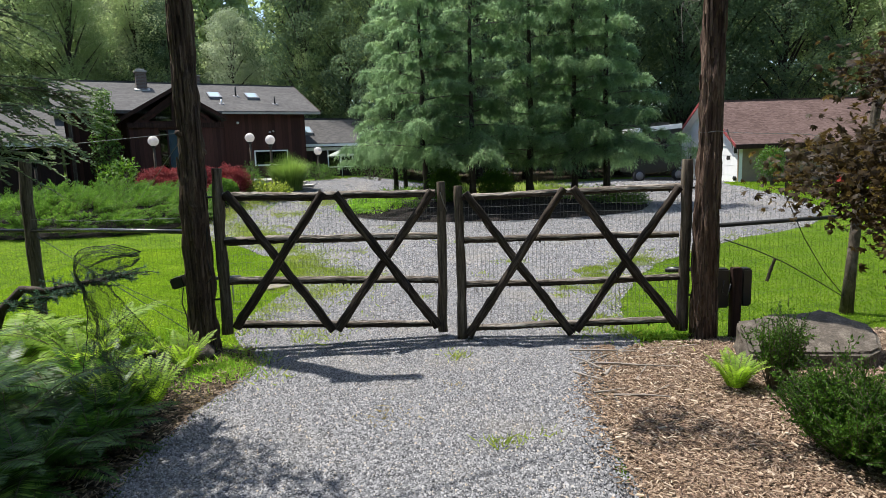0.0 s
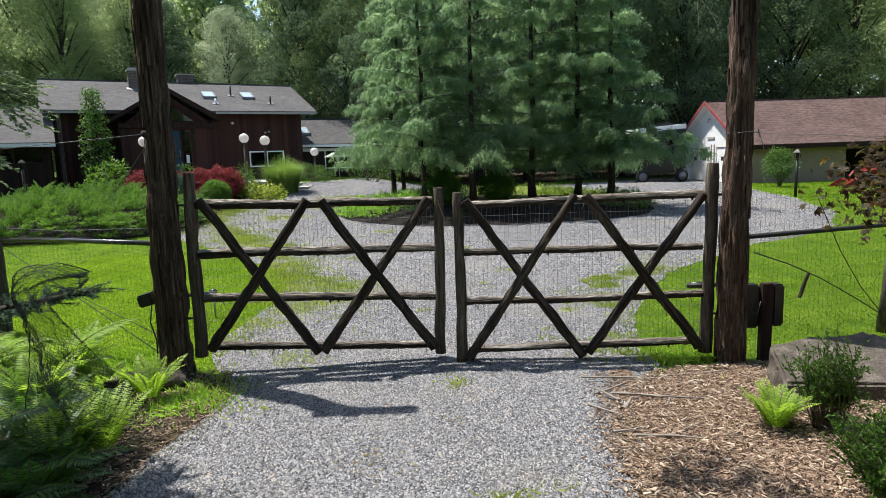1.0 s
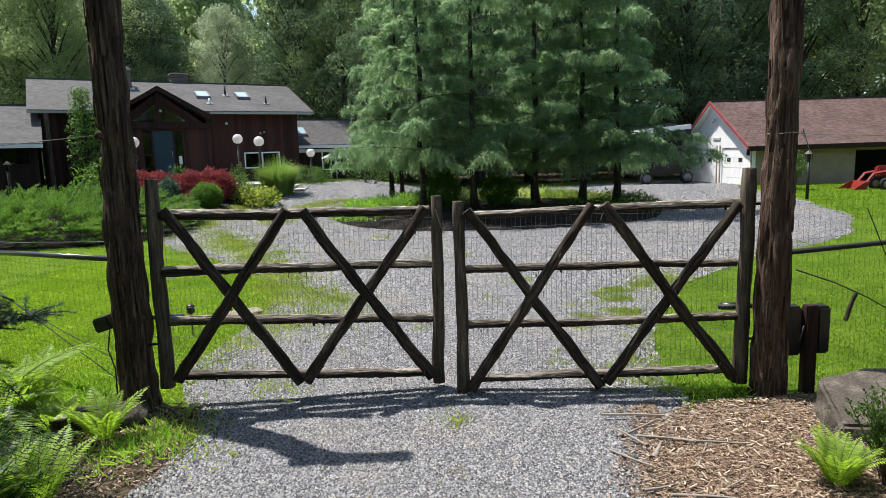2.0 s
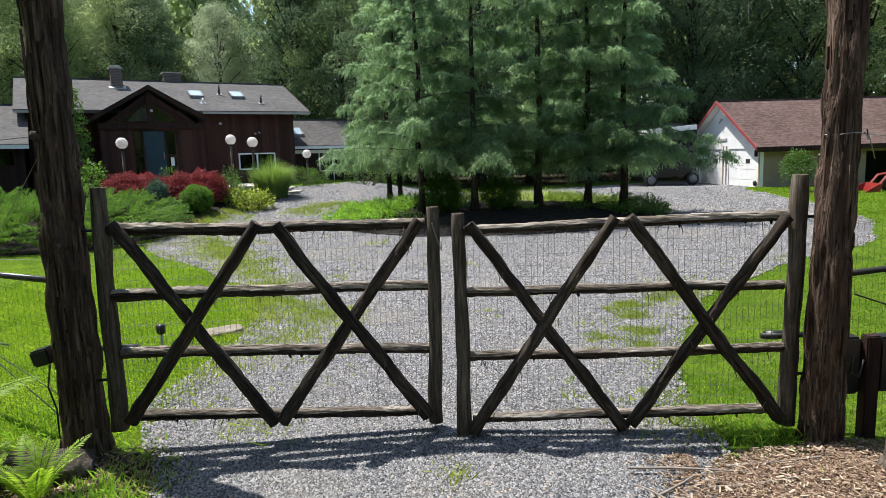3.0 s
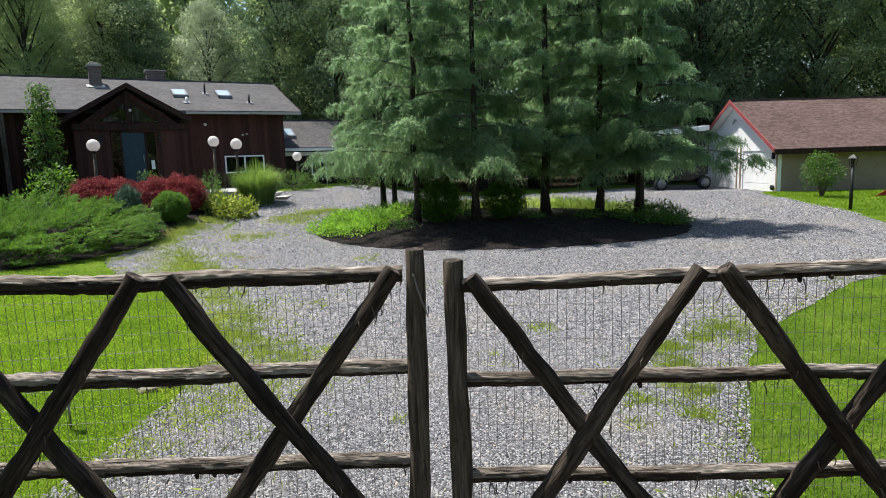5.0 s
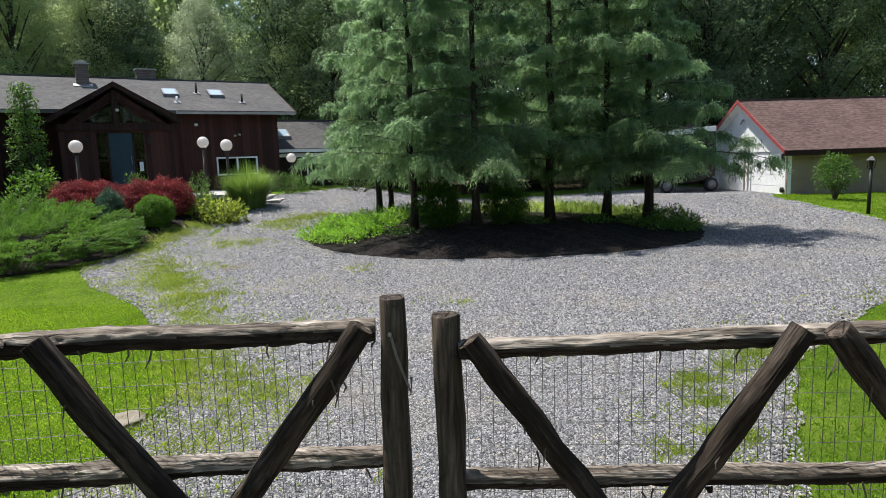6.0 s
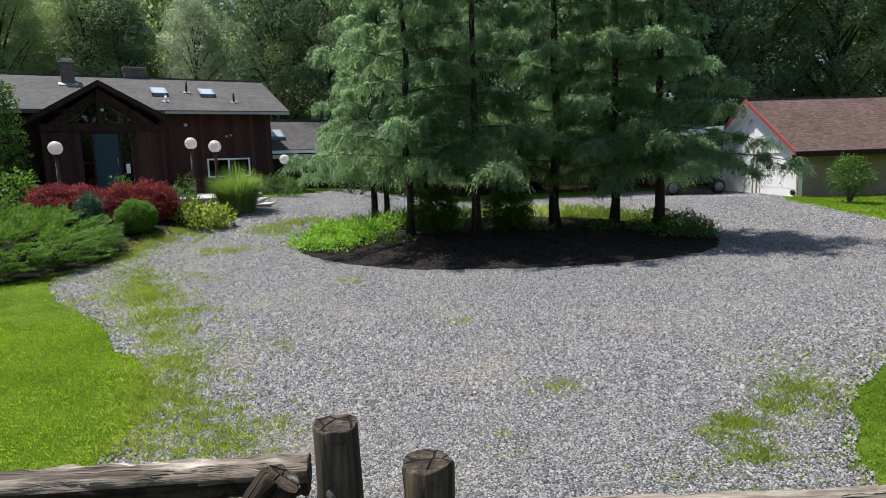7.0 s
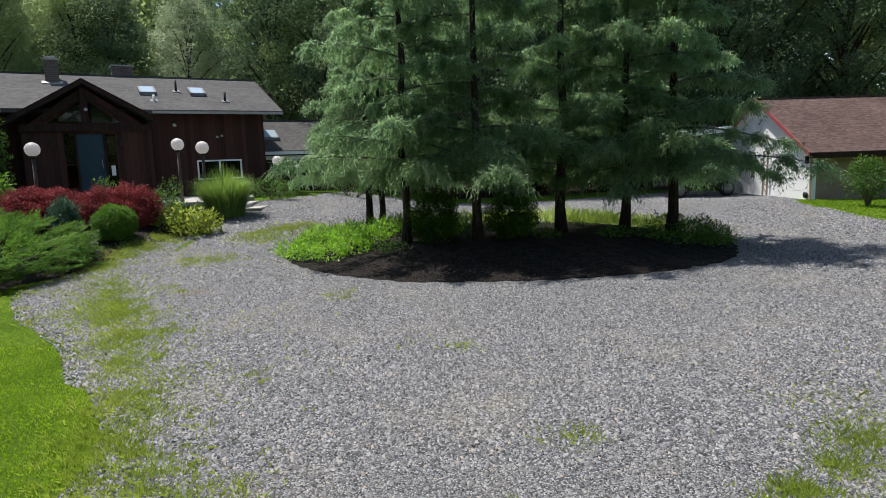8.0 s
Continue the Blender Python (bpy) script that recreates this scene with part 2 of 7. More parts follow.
M_WIRE = plain_mat("galvanised_wire", (0.12, 0.12, 0.115), 0.5, 0.4, vary=0.3)
M_GREEN_WIRE = plain_mat("dark_wire", (0.03, 0.035, 0.03), 0.6, 0.3, vary=0.3)
M_BLACK = plain_mat("black_plastic", (0.012, 0.012, 0.013), 0.35, vary=0.2, scale=2.0)
M_STEEL = plain_mat("bare_steel", (0.34, 0.34, 0.34), 0.42, 0.9, vary=0.25)
M_CONIFER = leaf_mat("feathery_needles", (0.065, 0.110, 0.065), (0.132, 0.195, 0.097), thin=0.74, tip=(0.209, 0.268, 0.125), warmth=0.1, rough=0.6, spec=0.2, glow=2.6)
M_HEMLOCK = leaf_mat("hemlock_needles", (0.06, 0.095, 0.048), (0.165, 0.22, 0.115), thin=0.45, tip=(0.30, 0.35, 0.21), spec=0.4, warmth=0.25)
M_JUNIPER = leaf_mat("juniper_needles", (0.03, 0.08, 0.014), (0.13, 0.25, 0.042), thin=0.3, tip=(0.27, 0.42, 0.09), warmth=0.5, glow=1.9)
# one fern in two tones: shade put into the first, sunlight into the second
M_FERN_SHADED = leaf_mat("fern_shaded_green", (0.012, 0.040, 0.006), (0.065, 0.145, 0.021), thin=0.45, tip=(0.22, 0.36, 0.06), spec=0.3, rough=0.45)
M_FERN_SUNLIT = leaf_mat("fern_sunlit_green", (0.11, 0.20, 0.022), (0.24, 0.36, 0.042), thin=0.45, tip=(0.38, 0.46, 0.08))
M_BOX = leaf_mat("boxwood_green", (0.018, 0.05, 0.009), (0.065, 0.135, 0.018), thin=0.3, tip=(0.20, 0.30, 0.045), spec=0.12, rough=0.7)
M_MAPLE_R = leaf_mat("maroon_maple", (0.018, 0.011, 0.008), (0.060, 0.042, 0.018), thin=0.45, tip=(0.20, 0.165, 0.04), spec=0.2, rough=0.55)
M_BARBERRY = leaf_mat("barberry_red", (0.07, 0.012, 0.015), (0.25, 0.042, 0.045), thin=0.22, tip=(0.52, 0.16, 0.155), warmth=0.1, spec=0.15)
M_BLUESPRUCE = leaf_mat("blue_green_needles", (0.025, 0.06, 0.045), (0.07, 0.13, 0.10), thin=0.2)
M_LUSH = leaf_mat("lush_grass", (0.09, 0.19, 0.022), (0.21, 0.37, 0.05), thin=0.45, tip=(0.33, 0.47, 0.10))
M_LILY = leaf_mat("lily_leaf", (0.18, 0.26, 0.06), (0.34, 0.42, 0.12), thin=0.45, tip=(0.46, 0.50, 0.20))
M_YELLOW = leaf_mat("yellow_green_leaf", (0.10, 0.15, 0.025), (0.28, 0.33, 0.06), thin=0.35, tip=(0.46, 0.42, 0.12))
M_ORNGRASS = leaf_mat("ornamental_grass", (0.08, 0.14, 0.035), (0.18, 0.27, 0.075), thin=0.35, tip=(0.28, 0.35, 0.12))
M_LEAF_A = leaf_mat("broadleaf_mid", (0.14, 0.19, 0.085), (0.26, 0.33, 0.145), thin=0.52, tip=(0.31, 0.38, 0.17), rough=0.8, spec=0.1, warmth=0.1, glow=1.8, vary=0.25)
M_LEAF_B = leaf_mat("broadleaf_dark", (0.05, 0.085, 0.05), (0.125, 0.18, 0.095), thin=0.45, tip=(0.20, 0.27, 0.145), rough=0.8, spec=0.1, warmth=0.1, glow=1.8, vary=0.25)
M_LEAF_C = leaf_mat("broadleaf_light", (0.26, 0.32, 0.17), (0.38, 0.44, 0.24), thin=0.55, tip=(0.42, 0.48, 0.27), rough=0.8, spec=0.1, warmth=0.1, glow=1.8, vary=0.25)
M_LEAF_D = leaf_mat("broadleaf_grey", (0.17, 0.215, 0.135), (0.32, 0.37, 0.245), thin=0.5, tip=(0.38, 0.43, 0.30), rough=0.8, spec=0.1, warmth=0.1, glow=1.8, vary=0.25)
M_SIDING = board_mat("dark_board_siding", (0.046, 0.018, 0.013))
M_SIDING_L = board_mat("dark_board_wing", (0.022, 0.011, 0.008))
M_SHINGLE = shingle_mat("grey_shingle", (0.06, 0.057, 0.056), (0.084, 0.081, 0.079), (0.115, 0.11, 0.106))
M_SHINGLE_R = shingle_mat("brown_shingle", (0.065, 0.04, 0.035), (0.105, 0.068, 0.06), (0.155, 0.105, 0.093))
M_WHITE = plain_mat("white_paint", (0.78, 0.78, 0.77), 0.5, vary=0.06, scale=2.0)
M_CREAM = stone_mat("cream_stucco", (0.21, 0.155, 0.11), (0.27, 0.205, 0.15), (0.32, 0.25, 0.19), 1.5)
M_RED_TRIM = plain_mat("red_trim", (0.27, 0.06, 0.06), 0.5, vary=0.2)
M_DOOR = plain_mat("blue_door_paint", (0.007, 0.035, 0.056), 0.4, vary=0.12, scale=3.0)
M_BEAM = bark_mat("dark_stained_beam", (0.018, 0.009, 0.007), (0.042, 0.021, 0.016), (0.075, 0.040, 0.030), grain=4.0, strength=0.3)
M_GLASS = glass_mat("window_glass")
M_DARK = plain_mat("dark_interior", (0.012, 0.011, 0.010), 0.9)
M_BRICK = brick_mat("chimney_brick")
M_SLAB = stone_mat("weathered_slab", (0.030, 0.025, 0.020), (0.085, 0.071, 0.057), (0.23, 0.20, 0.165), 5.5)
M_ROCK = stone_mat("field_rock", (0.012, 0.010, 0.008), (0.036, 0.029, 0.023), (0.15, 0.13, 0.105), 4.5)
M_GREY = plain_mat("dull_grey_metal", (0.16, 0.16, 0.17), 0.5, 0.2, vary=0.2)
M_FLAG = stone_mat("flagstone", (0.25, 0.23, 0.21), (0.37, 0.35, 0.32), (0.48, 0.46, 0.43), 3.0)
M_GLOBE = Nodes("white_globe_glass").done((0.82, 0.78, 0.76), 0.25, thin=0.55)
M_RED = plain_mat("red_tractor_paint", (0.22, 0.015, 0.013), 0.5, vary=0.15, scale=3.0)
M_RUBBER = plain_mat("tyre_rubber", (0.015, 0.015, 0.015), 0.85)
M_UMBRELLA = plain_mat("pale_canvas", (0.26, 0.30, 0.26), 0.8, vary=0.1)
M_PIPE = plain_mat("glossy_black_pipe", (0.03, 0.03, 0.032), 0.25, vary=0.2, scale=2.0, bump=0.02, spec=1.0)
M_TAN_STONE = stone_mat("tan_stone", (0.12, 0.10, 0.075), (0.20, 0.175, 0.135), (0.28, 0.25, 0.20), 4.0)
M_BALL = leaf_mat("globe_leaf", (0.035, 0.09, 0.012), (0.11, 0.21, 0.03), thin=0.35, tip=(0.20, 0.32, 0.06))
M_POLE_R = bark_mat("red_cedar_bark", (0.022, 0.013, 0.009), (0.115, 0.07, 0.05), (0.33, 0.235, 0.175), grain=6.0, stretch=0.06, depth=0.06, strength=1.0, peel=0.45)
M_IRON = plain_mat("dark_iron", (0.018, 0.02, 0.018), 0.5, 0.4)
M_DRY = leaf_mat("dry_grass", (0.20, 0.15, 0.07), (0.38, 0.30, 0.15), thin=0.3, tip=(0.5, 0.42, 0.25))
M_TRUNK_PALE = bark_mat("speckled_bark", (0.05, 0.04, 0.03), (0.13, 0.105, 0.08), (0.27, 0.23, 0.19), grain=5.0, stretch=0.5)
M_SHRUB = leaf_mat("shrub_leaf", (0.03, 0.07, 0.014), (0.09, 0.175, 0.03), thin=0.3, tip=(0.17, 0.28, 0.06))
# ---------------------------------------------------------------- mesh tools
rng = np.random.default_rng(7)


def smoothstep(a):
    a = np.clip(a, 0.0, 1.0)
    return a * a * (3 - 2 * a)


def inside_bed(x, y):
    """0 in the middle of the island bed, 1 on its edge."""
    return np.hypot((x - 2.1) / 6.1, (y - 25.0) / 5.0)


def ground_z(x, y):
    """Height of the ground: flat by the gate, rising towards the house."""
    z = 0.05 + 0.25 * smoothstep((y - 12) / 10) + 1.05 * smoothstep((y - 20) / 14) * smoothstep((2 - x) / 9)
    z = z + 0.35 * smoothstep((y - 22.8) / 2.2) * smoothstep((-6.8 - x) / 1.6) * (1 - smoothstep((y - 27.5) / 4))
    z = z + 0.35 * np.exp(-((x - 10.5) ** 2 / 26 + (y - 34.5) ** 2 / 14))
    z = z + 0.012 * np.sin(x * 1.7 + 0.6 * y) * np.sin(y * 1.3 - 0.4 * x)
    return z


class Geo:
    """Collects vertices and faces of one mesh."""

    def __init__(self):
        self.v, self.f = [], []

    def box(self, a, b):
        k = len(self.v)
        (x0, y0, z0), (x1, y1, z1) = a, b
        self.v += [(x0, y0, z0), (x1, y0, z0), (x1, y1, z0), (x0, y1, z0), (x0, y0, z1), (x1, y0, z1), (x1, y1, z1), (x0, y1, z1)]
        self.f += [tuple(k + i for i in q) for q in ((3, 2, 1, 0), (4, 5, 6, 7), (0, 1, 5, 4), (1, 2, 6, 5), (2, 3, 7, 6), (3, 0, 4, 7))]
        return self

    def slab(self, corners, down):
        """A sheet with thickness: corners counterclockwise from above, moved by the vector down for its underside."""
        k, m = len(self.v), len(corners)
        self.v += [tuple(c) for c in corners] + [tuple(Vector(c) + Vector(down)) for c in corners]
        self.f.append(tuple(range(k, k + m)))
        self.f.append(tuple(range(k + 2 * m - 1, k + m - 1, -1)))
        for i in range(m):
            j = (i + 1) % m
            self.f.append((k + i, k + m + i, k + m + j, k + j))
        return self

    def tube(self, pts, radii, n=8, wob=0.0, seed=0, cap=True, flat=1.0, freq=3.0):
        pts = [Vector(p) for p in pts]
        k = len(self.v)
        for i, p in enumerate(pts):
            d = (pts[min(i + 1, len(pts) - 1)] - pts[max(i - 1, 0)]).normalized()
            ref = Vector((0, 1, 0)) if abs(d.y) < 0.9 else Vector((1, 0, 0))
            a = d.cross(ref).normalized()
            b = d.cross(a)
            for j in range(n):
                t = 2 * math.pi * j / n
                r = radii[i] * (1 + wob * (noise.noise((freq * math.cos(t) + seed * 7.3, freq * math.sin(t), i * 0.45 * min(1.0, 3.0 / freq) + seed)))) if wob else radii[i]
                self.v.append(tuple(p + a * (r * math.cos(t)) + b * (r * flat * math.sin(t))))
        for i in range(len(pts) - 1):
            for j in range(n):
                q = (j + 1) % n
                self.f.append((k + i * n + j, k + i * n + q, k + (i + 1) * n + q, k + (i + 1) * n + j))
        if cap:
            self.f.append(tuple(k + j for j in range(n - 1, -1, -1)))
            e = k + (len(pts) - 1) * n
            self.f.append(tuple(e + j for j in range(n)))
        return self

    def lathe(self, prof, n=16, at=(0, 0, 0)):
        k = len(self.v)
        for r, z in prof:
            for j in range(n):
                t = 2 * math.pi * j / n
                self.v.append((at[0] + r * math.cos(t), at[1] + r * math.sin(t), at[2] + z))
        for i in range(len(prof) - 1):
            for j in range(n):
                q = (j + 1) % n
                self.f.append((k + i * n + j, k + i * n + q, k + (i + 1) * n + q, k + (i + 1) * n + j))
        self.f.append(tuple(k + j for j in range(n - 1, -1, -1)))
        e = k + (len(prof) - 1) * n
        self.f.append(tuple(e + j for j in range(n)))
        return self

    def move(self, m):
        self.v = [tuple(m @ Vector(p)) for p in self.v]
        return self


def part(name, geo, material, parent=None, label="", smooth=False, bevel=0.0, at=None):
    """One mesh object out of a Geo, under its parent."""
    me = bpy.data.meshes.new(name)
    me.from_pydata(geo.v, [], geo.f)
    if bevel:
        bm = bmesh.new()
        bm.from_mesh(me)
        bmesh.ops.bevel(bm, geom=bm.edges[:], offset=bevel, segments=2, affect="EDGES", clamp_overlap=True)
        bm.to_mesh(me)
        bm.free()
    me.update()
    me.materials.append(material)
    if smooth:
        me.polygons.foreach_set("use_smooth", [True] * len(me.polygons))
    ob = new(name, me)
    ob.parent = parent
    if at is not None:
        ob.matrix_basis = at
    if label:
        ob["label"] = label
    return ob


def raw(name, v, f, material, parent=None, smooth=False):
    """One mesh object out of arrays: v (n, 3), f (m, k)."""
    v, f = np.asarray(v, np.float32), np.asarray(f, np.int32)
    me = bpy.data.meshes.new(name)
    me.vertices.add(len(v))
    me.vertices.foreach_set("co", v.ravel())
    me.loops.add(f.size)
    me.loops.foreach_set("vertex_index", f.ravel())
    me.polygons.add(len(f))
    me.polygons.foreach_set("loop_start", np.arange(0, f.size, f.shape[1], dtype=np.int32))
    if smooth:
        me.polygons.foreach_set("use_smooth", np.ones(len(f), bool))
    me.update(calc_edges=True)
    me.materials.append(material)
    ob = new(name, me)
    ob.parent = parent
    return ob


def thing(name, label, category, at=(0, 0, 0), rz=0.0, group="", kind=""):
    ob = new(name)
    ob.empty_display_size = 0.2
    ob.matrix_basis = Matrix.Translation(at) @ Matrix.Rotation(rz, 4, "Z")
    return tagged(ob, label, category, group, kind)


def unit(a):
    return a / np.maximum(np.linalg.norm(a, axis=-1, keepdims=True), 1e-9)


def blades(base, along, width, up=None, bend=0.0):
    """Leaves as pointed four-cornered blades. base, along (n, 3); width (n,). Returns vertices and faces."""
    n = len(base)
    if up is None:
        up = rng.normal(size=(n, 3))
    side = unit(np.cross(along, up)) * np.asarray(width).reshape(-1, 1) * 0.5
    nrm = unit(np.cross(side, along)) * np.linalg.norm(along, axis=1, keepdims=True) * bend
    mid = base + along * 0.45 + nrm
    v = np.stack([base, mid + side, base + along, mid - side], 1).reshape(-1, 3)
    return v, np.arange(4 * n, dtype=np.int32).reshape(n, 4)


def rand_dirs(n):
    return unit(rng.normal(size=(n, 3)))


def log(name, a, b, r0, r1, material, parent, seed=0, n=12, label="", wob=0.22, bow=0.015, rings=14, cut=True):
    """A rough round log from a to b, with its own z axis along the grain."""
    a, b = Vector(a), Vector(b)
    L = (b - a).length
    g = Geo()
    pts, rad = [], []
    for i in range(rings + 1):
        t = i / rings
        pts.append((bow * math.sin(3 * t + seed) + 0.35 * r0 * noise.noise((seed * 3.1, t * 4, 0)), bow * math.cos(2.3 * t + seed * 2) + 0.35 * r0 * noise.noise((seed * 1.7, t * 4, 9)), L * t))
        rad.append((r0 + (r1 - r0) * t) * (1 + 0.12 * noise.noise((seed, t * 6, 3))))
    rad.insert(0, rad[0] * 0.94), pts.insert(0, (pts[0][0], pts[0][1], -0.005))
    rad.append(rad[-1] * 0.94), pts.append((pts[-1][0], pts[-1][1], L + 0.005))
    g.tube(pts, rad, n, wob, seed)
    m = Matrix.Translation(a) @ (b - a).to_track_quat("Z", "Y").to_matrix().to_4x4()
    ob = part(name, g, material, parent, label, smooth=True, at=m)
    if cut:
        ob.data.materials.append(M_CUT)
        for q in ob.data.polygons[-2:]:
            q.use_smooth, q.material_index = False, 1
    return ob
# ---------------------------------------------------------------- ground
def curve_ring(pts, step=0.12, rough=0.0, seed=0):
    """A closed smooth outline through the points, slightly ragged."""
    n, out = len(pts), []
    for i in range(n):
        p0, p1, p2, p3 = (np.array(pts[(i + k) % n], float) for k in (-1, 0, 1, 2))
        m = max(2, int(np.linalg.norm(p2 - p1) / step))
        for t in np.arange(m) / m:
            q = 0.5 * (2 * p1 + (p2 - p0) * t + (2 * p0 - 5 * p1 + 4 * p2 - p3) * t * t + (3 * p1 - p0 - 3 * p2 + p3) * t ** 3)
            if rough:
                q = q + rough * np.array([noise.noise((q[0] * 1.9, q[1] * 1.9, seed)) + 0.6 * noise.noise((q[0] * 6, q[1] * 6, seed)), noise.noise((q[0] * 1.9, q[1] * 1.9, seed + 5)) + 0.6 * noise.noise((q[0] * 6, q[1] * 6, seed + 5))])
            out.append(q)
    return np.array(out)


def inside(ring, x, y):
    """Which of the points lie inside the outline."""
    x, y = np.asarray(x), np.asarray(y)
    r = np.zeros(x.shape, bool)
    x0, y0 = ring[:, 0], ring[:, 1]
    x1, y1 = np.roll(x0, -1), np.roll(y0, -1)
    for a, b, c, d in zip(x0, y0, x1, y1):
        if b == d:
            continue
        hit = ((b > y) != (d > y)) & (x < (c - a) * (y - b) / (d - b) + a)
        r ^= hit
    return r


def patch(name, ring, lift, material, res=0.3, extra=None):
    """A sheet of ground within an outline, laid over the ground."""
    lo, hi = ring.min(0) - res, ring.max(0) + res
    xs, ys = np.arange(lo[0], hi[0] + res, res), np.arange(lo[1], hi[1] + res, res)
    X, Y = np.meshgrid(xs, ys)
    cin = inside(ring, (X[:-1, :-1] + res / 2), (Y[:-1, :-1] + res / 2))
    idx = np.arange(X.size).reshape(X.shape)
    q = np.stack([idx[:-1, :-1], idx[:-1, 1:], idx[1:, 1:], idx[1:, :-1]], -1)[cin]
    used, inv = np.unique(q, return_inverse=True)
    q = inv.reshape(-1, 4)
    P = np.stack([X.ravel()[used], Y.ravel()[used]], 1)
    cnt = np.bincount(q.ravel(), minlength=len(P))
    edge = np.where(cnt < 4)[0]
    for i in edge:
        d = np.hypot(*(ring - P[i]).T)
        P[i] = ring[d.argmin()]
    z = ground_z(P[:, 0], P[:, 1]) + lift
    if extra is not None:
        z = z + extra(P[:, 0], P[:, 1])
    z[edge] -= lift + 0.012
    ob = raw(name, np.column_stack([P, z]), q, material, smooth=True)
    return ob


def make_ground():
    xs = np.concatenate([[-420, -220, -120, -70], np.arange(-44, 44.1, 0.8), [70, 120, 220, 420]])
    ys = np.concatenate([[-420, -200, -90, -40], np.arange(-18, 72.1, 0.8), [90, 140, 240, 420]])
    X, Y = np.meshgrid(xs, ys)
    idx = np.arange(X.size).reshape(X.shape)
    q = np.stack([idx[:-1, :-1], idx[:-1, 1:], idx[1:, 1:], idx[1:, :-1]], -1).reshape(-1, 4)
    ob = raw("ground", np.column_stack([X.ravel(), Y.ravel(), ground_z(X, Y).ravel()]), q, M_LAWN, smooth=True)
    return tagged(ob, "bright green mown lawn rising to the house", "lawn", kind="structure")


DRIVE = curve_ring([(-2.7, -8), (-2.6, 0), (-2.55, 4.4), (-2.52, 5.5), (-2.35, 6.5), (-2.3, 7.3), (-2.8, 8.2), (-3.05, 9.2), (-2.95, 10.6), (-2.95, 12), (-3.1, 13.6), (-3.9, 14.9),
                    (-4.6, 15.6), (-5.5, 16.9), (-6.9, 18.2), (-8.3, 20.1), (-8.6, 21.4), (-8.2, 22.9), (-7.8, 25), (-7.3, 27.3), (-7.0, 30.5), (-6.9, 32.6), (-5.8, 36), (-4.0, 42),
                    (6, 42), (13, 46), (17.1, 46.5), (17.2, 38), (15.5, 34.6), (14.9, 29.5), (14.4, 26.5), (13.2, 22.3), (12.2, 20), (10.7, 17.8), (9.2, 16.5), (7.9, 15.9), (6.6, 14.9),
                    (5.3, 13.7), (4.55, 13), (3.5, 11.2), (2.8, 9.6), (2.45, 8.3), (2.35, 7.5), (1.98, 6.75), (1.6, 5.6), (1.4, 4.2), (1.5, 0), (1.8, -8)], 0.2, 0.10, 1)
CHIPS = curve_ring([(1.7, -6), (1.42, 0), (1.3, 4.1), (1.5, 5.64), (1.76, 6.6), (2.15, 7.25), (3.0, 7.5), (4.5, 7.5), (6.5, 7.4), (8, 3), (7, -6)], 0.15, 0.08, 2)
FERN_BED = curve_ring([(-2.6, -6), (-2.5, 1), (-2.5, 4.4), (-2.45, 5.5), (-2.28, 6.4), (-2.2, 7.3), (-2.7, 7.9), (-3.8, 8.0), (-5.2, 8.6), (-7, 9.3), (-11, 6), (-10, -6)], 0.15, 0.08, 3)
HOUSE_BED = curve_ring([(-19, 20.6), (-14, 19.6), (-10.6, 19.5), (-9.4, 20.4), (-8.8, 21.5), (-8.0, 22.9), (-7.3, 25), (-6.8, 27.2), (-6.9, 29.2), (-8, 31), (-13, 33), (-20, 31)], 0.25, 0.1, 4)
BED = np.array([(2.1 + 6.15 * math.cos(a) + 0.08 * math.sin(5 * a) + 0.05 * noise.noise((a * 9, 0, 1)), 25 + 5.05 * math.sin(a) + 0.1 * math.sin(4 * a + 1) + 0.06 * noise.noise((a * 11, 0, 5))) for a in np.linspace(0, 2 * math.pi, 320, endpoint=False)])
WOODS = curve_ring([(-60, 46), (-20, 47), (0, 46), (14, 48.5), (32, 46.5), (60, 42), (75, 70), (0, 95), (-75, 70)], 1.0, 0.6, 5)


def bed_mound(x, y):
    r = inside_bed(x, y)
    return 0.42 * smoothstep((1.0 - r) / 0.55) + 0.025 * np.sin(x * 3.1) * np.sin(y * 2.7 + x) * smoothstep((1.0 - r) / 0.3)


make_ground()
tagged(patch("driveway", DRIVE, 0.02, M_GRAVEL, 0.3), "blue-grey crushed gravel driveway opening into a wide turnaround", "driveway", kind="structure")
tagged(patch("mulch_bed", CHIPS, 0.035, M_CHIPS, 0.2), "tan wood-chip mulch beside the gravel drive", "mulch", kind="structure")
tagged(patch("fern_bed_soil", FERN_BED, 0.035, M_SOIL, 0.25), "dark leaf-littered soil under ferns beside the drive", "soil", kind="structure")
tagged(patch("house_bed_soil", HOUSE_BED, 0.03, M_BLACK_MULCH, 0.3), "dark mulched planting bed in front of the house", "mulch", kind="structure")
def round_patch(name, ring, centre, lift, material, extra, rings=26):
    """A sheet of ground within a round outline, in circles from its middle to its edge."""
    c = np.array(centre)
    k = np.linspace(0.002, 1, rings) ** 0.8
    P = np.concatenate([c + (ring - c) * q for q in k])
    m = len(ring)
    j = np.arange(m)
    f = [np.stack([i * m + j, (i + 1) * m + j, (i + 1) * m + (j + 1) % m, i * m + (j + 1) % m], -1) for i in range(rings - 1)]
    z = ground_z(P[:, 0], P[:, 1]) + lift + extra(P[:, 0], P[:, 1]) + 0.02 * np.sin(P[:, 0] * 9.1) * np.sin(P[:, 1] * 8.3)
    z[-m:] -= lift + 0.03
    ob = raw(name, np.column_stack([P, z]), np.concatenate(f), material, smooth=True)
    return ob


